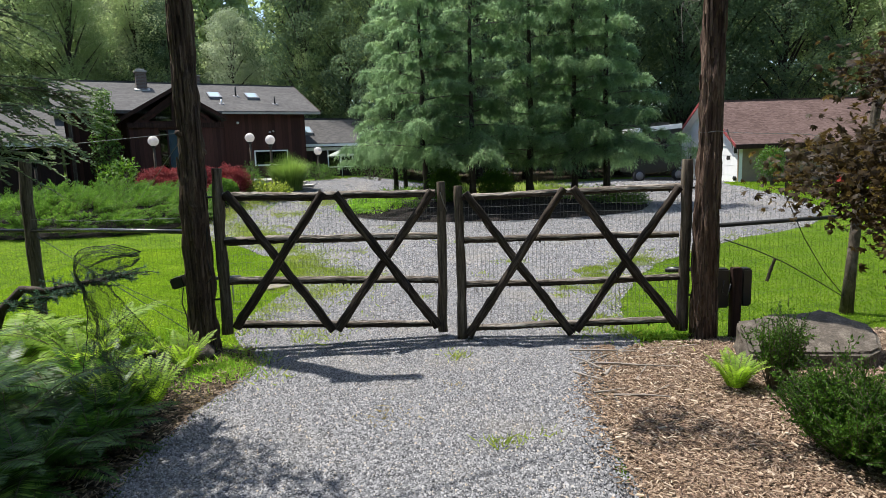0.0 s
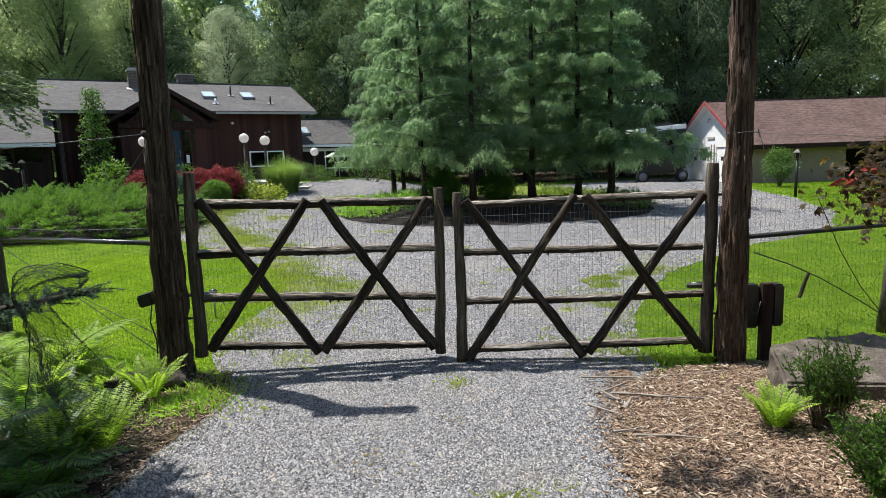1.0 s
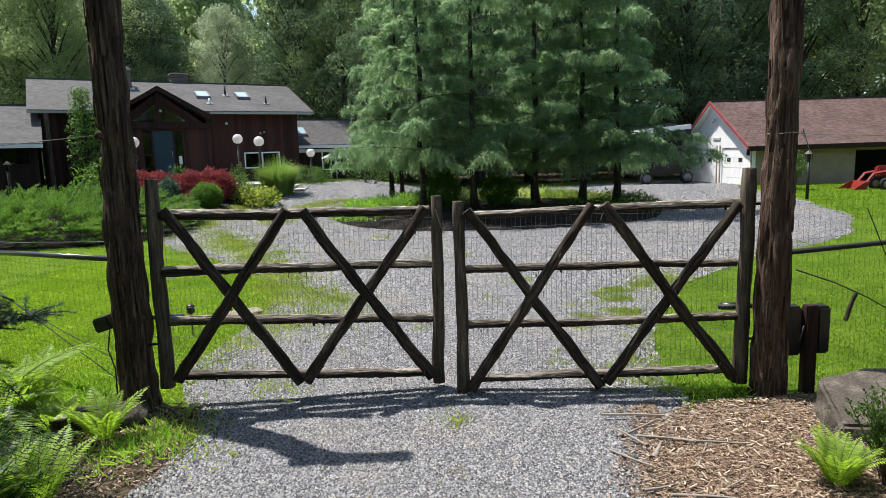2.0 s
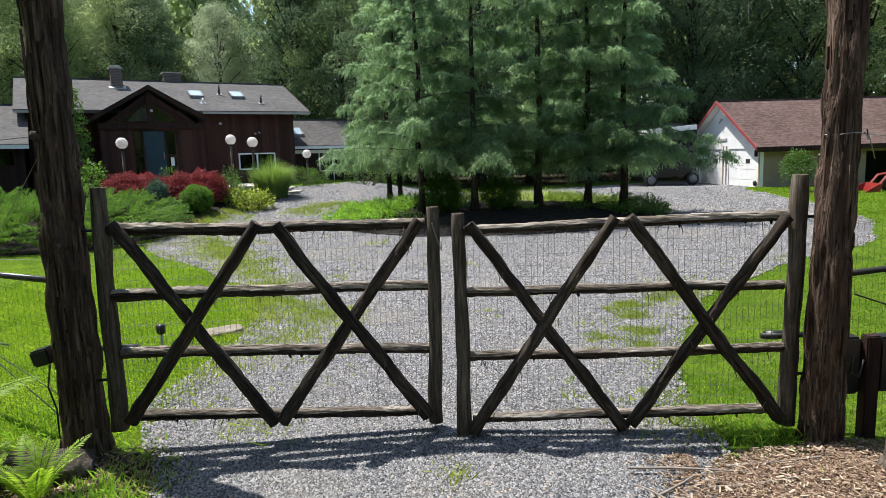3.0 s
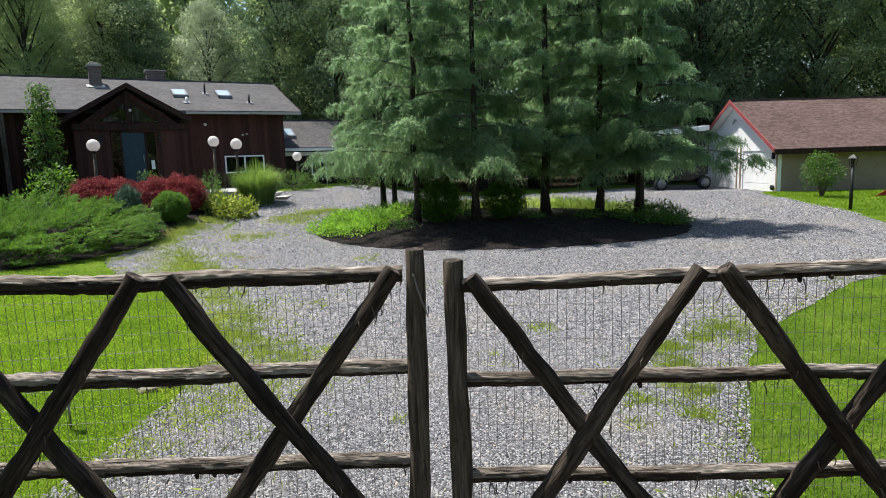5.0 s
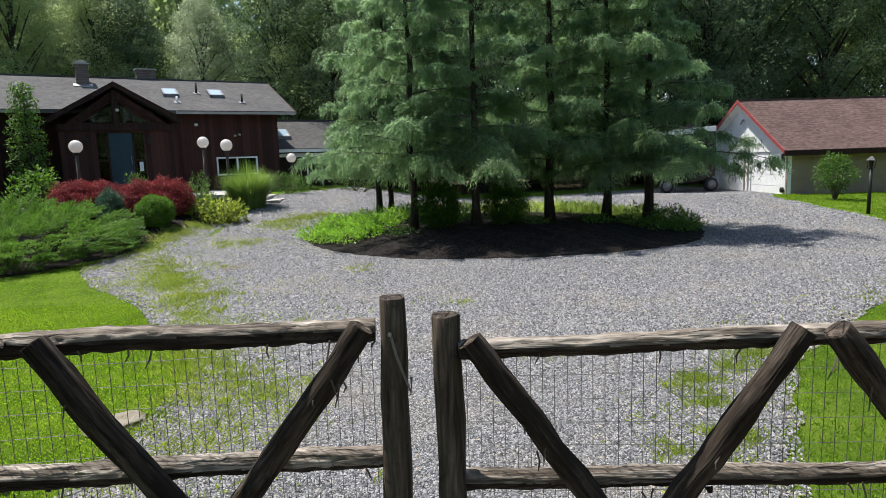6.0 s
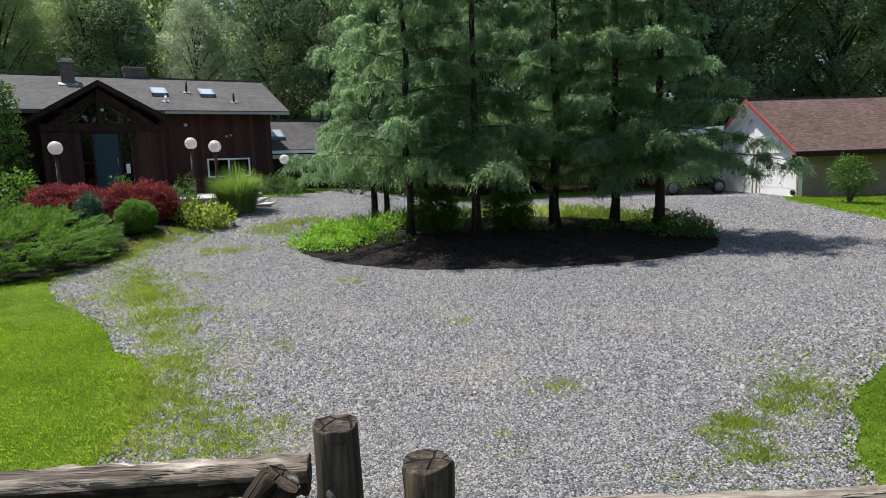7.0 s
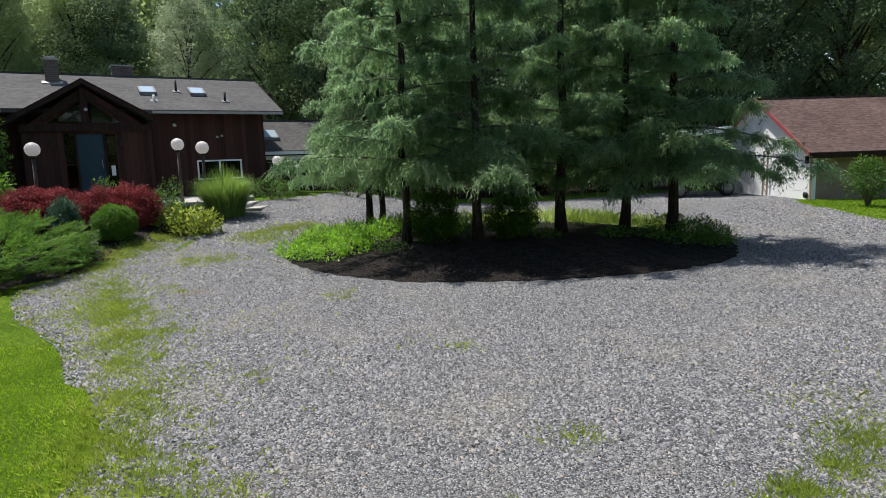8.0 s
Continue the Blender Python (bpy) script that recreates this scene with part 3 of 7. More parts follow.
tagged(round_patch("island_bed", BED, (2.1, 25.0), 0.03, M_BLACK_MULCH, bed_mound), "black mulched island mound in the turnaround", "mulch", kind="structure")
tagged(patch("forest_floor", WOODS, 0.03, M_SOIL, 1.2), "shaded forest floor of brown leaf litter", "soil", kind="structure")


def sampled(ring_in, box, n, outs=()):
    x = rng.uniform(box[0], box[1], n)
    y = rng.uniform(box[2], box[3], n)
    k = inside(ring_in, x, y) if ring_in is not None else np.ones(n, bool)
    for o in outs:
        k &= ~inside(o, x, y)
    return x[k], y[k]


def scatter_stones(name, x, y, lift, size, material, label="", category="gravel"):
    """Loose angular stones: lopsided four-sided points, bedded in the sheet."""
    n = len(x)
    s = size * rng.uniform(0.55, 1.5, n) ** 1.2
    base = np.array([(1, 0, -0.35), (0, 1, -0.35), (-1, 0, -0.35), (0, -1, -0.35), (0, 0, 0.62)], float)
    d = base[None] * (1 + rng.uniform(-0.3, 0.3, (n, 5, 1))) + rng.uniform(-0.28, 0.28, (n, 5, 3))
    d[:, :, 1] *= rng.uniform(0.55, 1.0, (n, 1))
    a, tilt = rng.uniform(0, 6.283, n), rng.normal(0, 0.3, n)
    ca, sa, ct, st = (w[:, None] for w in (np.cos(a), np.sin(a), np.cos(tilt), np.sin(tilt)))
    X, Y, Z = d[:, :, 0], d[:, :, 1], d[:, :, 2]
    X, Z = X * ct - Z * st, X * st + Z * ct
    X, Y = X * ca - Y * sa, X * sa + Y * ca
    z = ground_z(x, y) + lift
    v = np.stack([x[:, None] + X * s[:, None], y[:, None] + Y * s[:, None], z[:, None] + (Z + 0.12) * s[:, None]], -1).reshape(-1, 3)
    tri = np.array([(0, 1, 4), (1, 2, 4), (2, 3, 4), (3, 0, 4)])
    f = (np.arange(n)[:, None, None] * 5 + tri[None]).reshape(-1, 3)
    return tagged(raw(name, v, f, material), label, category, kind="stuff")


stones = [sampled(DRIVE, b, n, o) for b, n, o in (((-3.2, 2.6, 2.4, 8.4), 150000, ()), ((-5.5, 6, 8.4, 13.0), 95000, ()), ((-6.5, 8, 13.0, 17.0), 60000, ()), ((-9, 11, 17.0, 20), 36000, (BED,)), ((-9, 13, 20, 25), 24000, (BED,)), ((-9, 16, 25, 32), 26000, (BED,)), ((-7, 17.5, 32, 44), 22000, ()))]
gx, gy = np.concatenate([p[0] for p in stones]), np.concatenate([p[1] for p in stones])
scatter_stones("gravel", gx, gy, 0.022, np.where(gy < 8.4, 0.0108, np.where(gy < 13.0, 0.0128, np.where(gy < 20, 0.0185, np.where(gy < 25, 0.024, 0.032)))), M_STONE, label="loose grey crushed stones over the driveway")


def scatter_chips(name, x, y, lift, material, length, label):
    n = len(x)
    a = rng.uniform(0, 6.283, n)
    L = length * rng.uniform(0.4, 1.6, n)
    along = np.stack([np.cos(a) * L, np.sin(a) * L, rng.normal(0, 0.22, n) * L], -1)
    side = np.stack([-np.sin(a), np.cos(a), rng.normal(0, 0.3, n)], -1) * (L * rng.uniform(0.08, 0.34, n))[:, None]
    up = np.array([0, 0, 0.006])
    c = np.stack([x, y, ground_z(x, y) + lift + rng.uniform(0, 0.014, n)], -1)
    q = np.stack([c - along / 2 - side / 2, c + along / 2 - side * 0.35, c + along / 2 + side * 0.35, c - along / 2 + side / 2], 1)
    v = np.concatenate([q, q + up], 1).reshape(-1, 3)
    tri = np.array([(4, 5, 6, 7), (0, 1, 5, 4), (2, 3, 7, 6)])
    f = (np.arange(n)[:, None, None] * 8 + tri[None]).reshape(-1, 4)
    return tagged(raw(name, v, f, material), label, "wood chips", kind="stuff")


cx, cy = sampled(CHIPS, (1.2, 6.8, 2.8, 7.7), 90000)
scatter_chips("wood_chips", cx, cy, 0.04, M_CHIP, 0.024, "tan and brown shredded wood chips on the bed")
sx, sy = sampled(CHIPS, (1.2, 6.0, 2.8, 7.6), 7000)
scatter_chips("bark_straw", sx, sy, 0.05, M_DRYCHIP, 0.042, "long pale shreds of bark on the mulch")
cy = rng.uniform(2.8, 7.4, 3600)
cx = 1.55 + 0.5 * smoothstep((cy - 5.4) / 2.2) - np.abs(rng.normal(0, 0.16, 3600))
scatter_chips("stray_wood_chips", cx, cy, 0.03, M_CHIP, 0.032, "stray wood chips along the gravel edge")


def grass_patch(name, x, y, height, width, material, label, category="grass", lean=0.45):
    n = len(x)
    a = rng.uniform(0, 6.283, n)
    h = height * rng.uniform(0.5, 1.3, n)
    le = rng.normal(0, lean, n)
    along = np.stack([np.cos(a) * le * h, np.sin(a) * le * h, h], -1)
    v, f = blades(np.stack([x, y, ground_z(x, y)], -1), along, width * rng.uniform(0.7, 1.3, n), np.stack([np.cos(a + 1.2), np.sin(a + 1.2), 0 * a], -1), 0.12)
    return tagged(raw(name, v, f, material), label, category, kind="stuff")


keep_out = (DRIVE, CHIPS, FERN_BED, HOUSE_BED)
lx, ly = rng.uniform(-15, 17, 520000), rng.uniform(7.6, 27, 520000)
k = rng.uniform(0, 1, len(lx)) < np.clip(1.0 - (ly - 7.6) / 19.4, 0, 1) ** 1.6
lx, ly = lx[k], ly[k]
for o in keep_out:
    k = ~inside(o, lx, ly)
    lx, ly = lx[k], ly[k]
grass_patch("lawn_grass", lx, ly, 0.034, 0.012, M_GRASS, "short bright green mown grass blades", lean=0.9)
lx, ly = sampled(None, (-9, -1.5, 8.2, 17), 110000, keep_out)
grass_patch("near_lawn_grass", lx, ly, 0.028, 0.009, M_GRASS, "dense short bright green mown grass", lean=0.7)
lx, ly = sampled(None, (12, 24, 20, 36.5), 22000, keep_out)
grass_patch("far_lawn_grass", lx, ly, 0.06, 0.025, M_GRASS, "bright green lawn grass near the outbuildings", lean=0.9)

# tufts and weeds growing in the gravel: x, y, spread, blades
WEEDS = [(-2.4, 10.7, 0.35, 700), (-2.1, 11.3, 0.4, 700), (-2.7, 9.9, 0.35, 500), (-1.6, 12.0, 0.45, 500), (-2.9, 9.2, 0.3, 300), (-3.0, 11.6, 0.4, 500), (2.6, 9.6, 0.3, 200), (2.3, 8.5, 0.3, 300),
         (-7.9, 22.9, 0.35, 900), (-7.8, 23.7, 0.32, 1300), (-7.6, 24.4, 0.3, 1200), (-7.3, 25.4, 0.3, 900), (-8.1, 23.8, 0.5, 900), (-7.8, 24.6, 0.4, 800), (-7.5, 25.7, 0.4, 700), (-7.9, 22.8, 0.4, 500), (-5.5, 25.9, 0.5, 900), (-4.9, 26.9, 0.5, 1000), (-4.3, 27.8, 0.5, 900), (-3.9, 28.4, 0.5, 600), (-5.8, 22.9, 0.4, 260), (-5.4, 23.3, 0.3, 200), (-6.0, 23.6, 0.4, 240),
         (-6.7, 20.7, 0.5, 700), (-6.3, 19.9, 0.5, 700), (-5.8, 19.0, 0.6, 1000), (-5.4, 18.3, 0.55, 900), (-4.7, 17.1, 0.5, 800), (1.5, 13.5, 0.28, 160), (3.9, 13.2, 0.35, 400), (4.3, 13.5, 0.4, 400), (4.0, 12.7, 0.3, 260), (0.55, 16.3, 0.2, 90), (-1.7, 19.6, 0.25, 90),
         (-4.4, 27.2, 0.8, 900), (-4.6, 26.2, 0.7, 700), (-4.9, 25.4, 0.6, 400), (-7.6, 22.0, 0.8, 700), (-6.9, 21.3, 0.9, 900), (-6.9, 24.6, 0.6, 400), (-6.2, 19.0, 0.8, 900), (-4.4, 16.6, 0.7, 800), (-3.5, 15.4, 0.6, 700), (-2.7, 12.6, 0.5, 700), (1.3, 13.6, 0.3, 90), (-0.1, 16.5, 0.35, 60), (4.3, 13.2, 0.5, 300), (4.5, 14.2, 0.5, 260), (-2.8, 13.4, 0.5, 420), (-3.2, 14.6, 0.55, 420), (-3.0, 15.6, 0.5, 300),
         (-5.2, 17.6, 0.8, 700), (-6.4, 20.2, 0.7, 420), (-5.2, 22.9, 0.6, 160), (-1.5, 19.2, 0.4, 90), (2.3, 11.6, 0.35, 150), (2.5, 10.6, 0.4, 200), (-1.7, 11.7, 0.6, 420), (-2.2, 11.0, 0.5, 420),
         (-2.6, 10.0, 0.4, 260), (-1.9, 8.3, 0.3, 140), (2.0, 8.1, 0.4, 260), (2.6, 7.9, 0.4, 320), (-1.6, 8.25, 0.3, 120), (0.1, 7.4, 0.3, 40), (0.55, 5.0, 0.14, 60), (0.85, 5.05, 0.12, 30),
         (-1.95, 6.7, 0.25, 90), (-2.45, 7.2, 0.35, 360), (-2.65, 7.6, 0.3, 300)]
def tufted(spots):
    """Grass gathered in small tufts round the given spots: x, y, spread, tufts."""
    px, py = [], []
    for x, y, s, n in spots:
        n = max(4, int(n * 0.6))
        tx_, ty_ = rng.normal(x, s * 0.55, n), rng.normal(y, s * 0.55, n)
        m = rng.integers(3, 22, n)
        px.append(np.repeat(tx_, m) + rng.normal(0, 0.045, m.sum()))
        py.append(np.repeat(ty_, m) + rng.normal(0, 0.045, m.sum()))
    return np.concatenate(px), np.concatenate(py)


TUFTS = [(2.85, 12.24, 0.20, 40), (2.92, 11.89, 0.22, 45), (3.07, 12.48, 0.20, 35), (2.82, 10.92, 0.16, 40), (3.62, 12.90, 0.20, 40), (2.14, 10.80, 0.15, 20),
         (3.1, 12.5, 0.22, 40), (2.75, 11.1, 0.16, 30), (2.6, 10.3, 0.2, 26), (1.95, 10.2, 0.12, 10), (2.2, 8.7, 0.15, 18),
         (-6.4, 20.3, 0.45, 60), (-5.9, 19.2, 0.5, 110), (-5.5, 18.5, 0.5, 110), (-4.8, 17.3, 0.45, 80), (-3.9, 15.8, 0.4, 60), (-3.5, 14.6, 0.4, 80), (-3.2, 13.8, 0.45, 120), (-5.2, 26.4, 0.4, 90), (-4.6, 27.3, 0.4, 90), (-4.0, 28.1, 0.4, 60), (-7.9, 24.2, 0.3, 60), (-7.6, 25.3, 0.3, 60), (1.5, 13.5, 0.2, 14), (4.0, 13.2, 0.3, 40), (0.55, 16.3, 0.15, 8),
         (-5.7, 18.9, 0.8, 90), (-4.9, 18.2, 0.7, 90), (-4.3, 17.3, 0.7, 100), (-4.1, 16.3, 0.5, 70), (-5.3, 20.4, 0.5, 30), (-3.5, 14.8, 0.45, 80), (-3.0, 14.2, 0.5, 80), (-2.8, 13.4, 0.5, 100),
         (-2.3, 13.0, 0.4, 80), (-1.9, 12.5, 0.4, 70), (-2.3, 12.2, 0.5, 90), (-1.5, 12.7, 0.25, 24), (-2.9, 12.6, 0.4, 60), (-5.9, 23.3, 0.5, 40), (-5.3, 23.6, 0.5, 40), (-4.7, 25.8, 0.6, 60), (-2.1, 15.4, 0.3, 12),
         (-1.6, 19.4, 0.4, 14), (3.0, 11.8, 0.4, 26), (2.6, 10.7, 0.35, 24), (3.5, 12.6, 0.4, 26), (4.3, 13.4, 0.4, 26), (0.45, 4.9, 0.12, 7), (0.1, 7.3, 0.25, 8), (-1.9, 8.2, 0.3, 14), (2.1, 8.0, 0.3, 22), (0.6, 12.3, 0.4, 8),
         (-6.9, 21.2, 0.6, 40), (1.6, 8.6, 0.3, 9), (-0.3, 10.4, 0.3, 6)]
ux, uy = tufted(TUFTS)
grass_patch("grass_tufts", ux, uy, 0.085, 0.011, M_WEED, "yellow-green grass tufts growing through gravel", "weeds", 0.9)
wx = np.concatenate([rng.normal(x, s * 0.6, n // 2) for x, y, s, n in WEEDS])
wy = np.concatenate([rng.normal(y, s * 0.6, n // 2) for x, y, s, n in WEEDS])
grass_patch("gravel_weeds", wx, wy, 0.075, 0.012, M_WEED, "thin yellow-green weeds and grass tufts in gravel", "weeds", 1.1)

# weeds creeping in from the lawn edge
def edge_weeds(box, n, reach):
    x, y = sampled(DRIVE, box, n)
    ring = DRIVE[(DRIVE[:, 0] > box[0] - 1) & (DRIVE[:, 0] < box[1] + 1) & (DRIVE[:, 1] > box[2] - 1) & (DRIVE[:, 1] < box[3] + 1)]
    d = np.array([np.hypot(ring[:, 0] - a, ring[:, 1] - b).min() for a, b in zip(x, y)])
    f = np.array([noise.noise((a * 1.1, b * 1.1, 4.0)) + 0.5 * noise.noise((a * 3.5, b * 3.5, 9.0)) for a, b in zip(x, y)])
    k = rng.uniform(0, 1, len(x)) < np.exp(-d / reach) * np.clip(f * 2.2 + 0.35, 0, 1)
    return x[k], y[k]


ew = [edge_weeds(b, n, r) for b, n, r in (((-9, -1, 8.5, 25), 40000, 1.2), ((1.5, 9, 8, 17), 12000, 0.6))]
grass_patch("edge_weeds", np.concatenate([p[0] for p in ew]), np.concatenate([p[1] for p in ew]), 0.07, 0.016, M_WEED, "yellow-green weeds creeping over the gravel edge", "weeds", 1.2)
ex, ey = edge_weeds((2.2, 9, 8.5, 17), 12000, 0.10)
scatter_chips("edge_crumbs", ex, ey, 0.02, M_CHIP, 0.03, "tan soil crumbs and wood bits along the lawn edge")
TALL = ((-2.62, 7.05, 0.20, 420), (-2.75, 6.75, 0.18, 260), (-2.45, 6.85, 0.14, 140), (-3.5, 6.9, 0.3, 260), (2.75, 8.0, 0.35, 300), (-3.8, 8.4, 0.4, 300))
tx = np.concatenate([rng.normal(a, q, n) for a, b, q, n in TALL])
ty = np.concatenate([rng.normal(b, q, n) for a, b, q, n in TALL])
grass_patch("tall_weeds", tx, ty, 0.11, 0.013, M_LUSH, "tall bright green grass tufts by the gate pole", "weeds", 0.9)
dx = np.concatenate([rng.normal(a, s, n) for a, b, s, n in ((-0.55, 5.5, 0.16, 90), (-4.65, 20.1, 0.2, 160), (0.05, 6.3, 0.1, 25), (-7.3, 20.6, 0.35, 200), (-2.65, 6.2, 0.2, 120))])
dy = np.concatenate([rng.normal(b, s, n) for a, b, s, n in ((-0.55, 5.5, 0.16, 90), (-4.65, 20.1, 0.2, 160), (0.05, 6.3, 0.1, 25), (-7.3, 20.6, 0.35, 200), (-2.65, 6.2, 0.2, 120))])
grass_patch("dry_grass", dx, dy, 0.05, 0.012, M_DRY, "dry tan grass wisps on the gravel", "grass", 1.6)
cx, cy = sampled(FERN_BED, (-3.4, -2.1, 3.0, 8.0), 5000)
scatter_chips("leaf_litter", cx, cy, 0.04, M_CHIP, 0.035, "tan leaf litter at the fern bed edge")
# ---------------------------------------------------------------- gate, poles and fence
def wire_grid(x0, x1, z0, z1, dx=0.0508, dz=0.1016, r=0.0017, seed=0):
    """Welded wire between two corners in the x-z plane: thin three-sided bars."""
    segs = []
    xs = np.arange(x0 + dx / 2, x1, dx)
    zs = np.arange(z0, z1 + 1e-6, dz)
    for i, x in enumerate(xs):
        w = 0.004 * math.sin(i * 1.7 + seed)
        segs.append(((x + w, 0, z0), (x - w, 0.004, z1)))
    for i, z in enumerate(zs):
        m = int((x1 - x0) / 0.5) + 1
        px = np.linspace(x0, x1, m + 1)
        pz = z + 0.006 * np.sin(px * 3.1 + i * 0.9 + seed)
        segs += [((px[k], 0.002, pz[k]), (px[k + 1], 0.002, pz[k + 1])) for k in range(m)]
    a = np.array([s[0] for s in segs])
    b = np.array([s[1] for s in segs])
    return wire_arrays(a, b, r)


def wire_arrays(a, b, r):
    d = unit(b - a)
    ref = np.where(np.abs(d[:, 2:3]) > 0.8, [[0.0, 1.0, 0.0]], [[0.0, 0.0, 1.0]])
    u = unit(np.cross(d, ref))
    w = np.cross(d, u)
    ring = [u * math.cos(t) * r + w * math.sin(t) * r for t in (0, 2.094, 4.189)]
    v = np.stack([a + ring[0], a + ring[1], a + ring[2], b + ring[0], b + ring[1], b + ring[2]], 1).reshape(-1, 3)
    q = np.array([(0, 1, 4, 3), (1, 2, 5, 4), (2, 0, 3, 5)])
    return v, (np.arange(len(a))[:, None, None] * 6 + q[None]).reshape(-1, 4)


GY = 7.85


def bark_strips(parent, a, b, r, n, seed):
    """Loose shreds of bark along a log."""
    g = Geo()
    rnd = random.Random(seed)
    a, b = Vector(a), Vector(b)
    for _ in range(n):
        p = a.lerp(b, rnd.random()) + Vector((rnd.uniform(-r, r), -r * 0.8, -r * rnd.uniform(0.2, 1.0)))
        L = rnd.uniform(0.03, 0.10)
        d = Vector((rnd.uniform(-0.5, 0.5), -0.2, -1)).normalized() * L
        g.tube([p, p + d * 0.5 + Vector((rnd.uniform(-0.01, 0.01), 0, 0)), p + d], [0.004, 0.004, 0.002], 4)
    return tagged(part("bark_shred", g, M_TWIG, parent), "loose shreds of peeling bark", kind="stuff")


def darken_underside(rail, seed):
    """Dark bark in ragged strips, with the shade of the underside put into its colour; the rest is bare silvered wood.
    """
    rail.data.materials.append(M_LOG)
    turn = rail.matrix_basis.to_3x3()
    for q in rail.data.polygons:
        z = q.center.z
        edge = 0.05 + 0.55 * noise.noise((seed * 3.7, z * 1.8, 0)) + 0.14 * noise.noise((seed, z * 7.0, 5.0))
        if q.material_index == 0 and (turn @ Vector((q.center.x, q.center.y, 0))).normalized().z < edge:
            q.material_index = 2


def gate_leaf(label, hinge, latch, rails, braces, mesh_box, seed, swing):
    t = thing("gate_leaf", label, "gate", (0, GY, 0), group="gate leaves")
    (hx, hz0, hz1), (lx, lz0, lz1) = hinge, latch
    t.matrix_basis = Matrix.Translation((hx, GY, 0)) @ Matrix.Rotation(swing, 4, "Z") @ Matrix.Translation((-hx, 0, 0))
    log("hinge_post", (hx, 0, hz0), (hx, 0, hz1), 0.074, 0.066, M_POST, t, seed, label="grey weathered round hinge post")
    log("latch_post", (lx, 0, lz0), (lx, 0, lz1), 0.066, 0.055, M_POST, t, seed + 1, label="grey weathered round latch post")
    for i, (x0, z0, x1, z1, r, r1) in enumerate(rails):
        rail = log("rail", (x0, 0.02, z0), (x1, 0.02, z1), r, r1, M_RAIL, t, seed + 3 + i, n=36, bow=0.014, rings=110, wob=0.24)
        # dark bark below, pale wood above: shade of the underside painted in
        darken_underside(rail, seed + i)
        bark_strips(t, (x0, 0.02, z0), (x1, 0.02, z1), r, 9, seed * 10 + i)
        knots = random.Random(seed * 31 + i)
        for _ in range(5):
            p = Vector((x0, 0.02, z0)).lerp(Vector((x1, 0.02, z1)), knots.uniform(0.06, 0.95))
            a = knots.uniform(-2.4, -0.4)
            d = Vector((knots.uniform(-0.3, 0.3), math.cos(a) * 0.6 - 0.4, math.sin(a))).normalized()
            part("branch_stub", Geo().tube([p + d * r * 0.7, p + d * r * 1.02, p + d * (r + knots.uniform(0.006, 0.022))], [0.016, 0.013, 0.008], 7, 0.3, i), M_LOG, t, smooth=True)
    for i, (x0, z0, x1, z1, y, r, r1) in enumerate(braces):
        log("brace", (x0, y, z0), (x1, y, z1), r, r1, M_LOG, t, seed + 8 + i, n=16, rings=30, wob=0.30, bow=0.012)
        bark_strips(t, (x0, y, z0), (x1, y, z1), 0.05, 8, seed * 17 + i)
    v, f = wire_grid(*mesh_box, seed=seed)
    v[:, 1] += 0.075
    w = raw("wire_mesh", v, f, M_WIRE, t)
    w["label"] = "thin welded wire mesh"
    for z in (hz0 + 0.45, hz1 - 0.35):
        s = -1 if hx < lx else 1
        g = Geo().tube([(hx, 0.0, z), (hx + s * 0.10, 0.0, z), (hx + s * 0.22, -0.01, z)], [0.012, 0.014, 0.014], 8)
        part("hinge_pin", g, M_IRON, t, "dark iron hinge pin", smooth=True)
    return t


gate_leaf("rustic log gate leaf with crossed braces and wire mesh", (-2.785, 0.28, 2.38), (-0.010, 0.15, 2.115),
          [(-2.72, 2.037, -0.07, 1.978, 0.054, 0.046), (-2.74, 1.487, -0.05, 1.402, 0.053, 0.043), (-2.72, 0.945, -0.06, 0.838, 0.048, 0.045), (-2.66, 0.374, -0.10, 0.268, 0.046, 0.044)],
          [(-2.68, 2.075, -1.46, 0.255, -0.055, 0.052, 0.054), (-2.655, 0.375, -1.495, 2.05, -0.10, 0.060, 0.050), (-1.32, 2.03, -0.105, 0.245, -0.10, 0.050, 0.057), (-1.39, 0.265, -0.11, 2.0, -0.055, 0.056, 0.050)],
          (-2.75, -0.03, 0.36, 1.97), 1, 0.083)
gate_leaf("rustic log gate leaf with crossed braces and bark-stripped rails", (3.05, 0.13, 2.30), (0.210, 0.07, 2.058),
          [(0.26, 1.924, 3.02, 1.948, 0.038, 0.044), (0.265, 1.348, 2.98, 1.375, 0.042, 0.040), (0.27, 0.785, 2.99, 0.828, 0.042, 0.042), (0.30, 0.211, 2.93, 0.249, 0.040, 0.046)],
          [(0.305, 1.97, 1.63, 0.13, -0.055, 0.046, 0.056), (0.295, 0.15, 1.533, 1.99, -0.10, 0.056, 0.047), (1.63, 1.99, 2.93, 0.22, -0.10, 0.050, 0.056), (1.695, 0.155, 2.935, 1.97, -0.055, 0.052, 0.047)],
          (0.26, 2.99, 0.26, 1.92), 21, -0.0457)

# nails and a loop of cord on the latch post
cord = thing("latch_cord", "frayed pale cord nailed to the latch post", "rope", (-0.01, GY + 0.165, 1.98))
g = Geo().tube([(0.0, 0, 0.0), (0.02, -0.012, -0.08), (0.05, -0.016, -0.17), (0.075, -0.012, -0.24), (0.078, -0.005, -0.18)], [0.006] * 5, 6)
part("cord", g, M_DEAD, cord, smooth=True)
part("nail", Geo().tube([(0, 0.02, 0), (0, -0.02, 0)], [0.006, 0.008], 8), M_STEEL, cord, "bent steel nail")


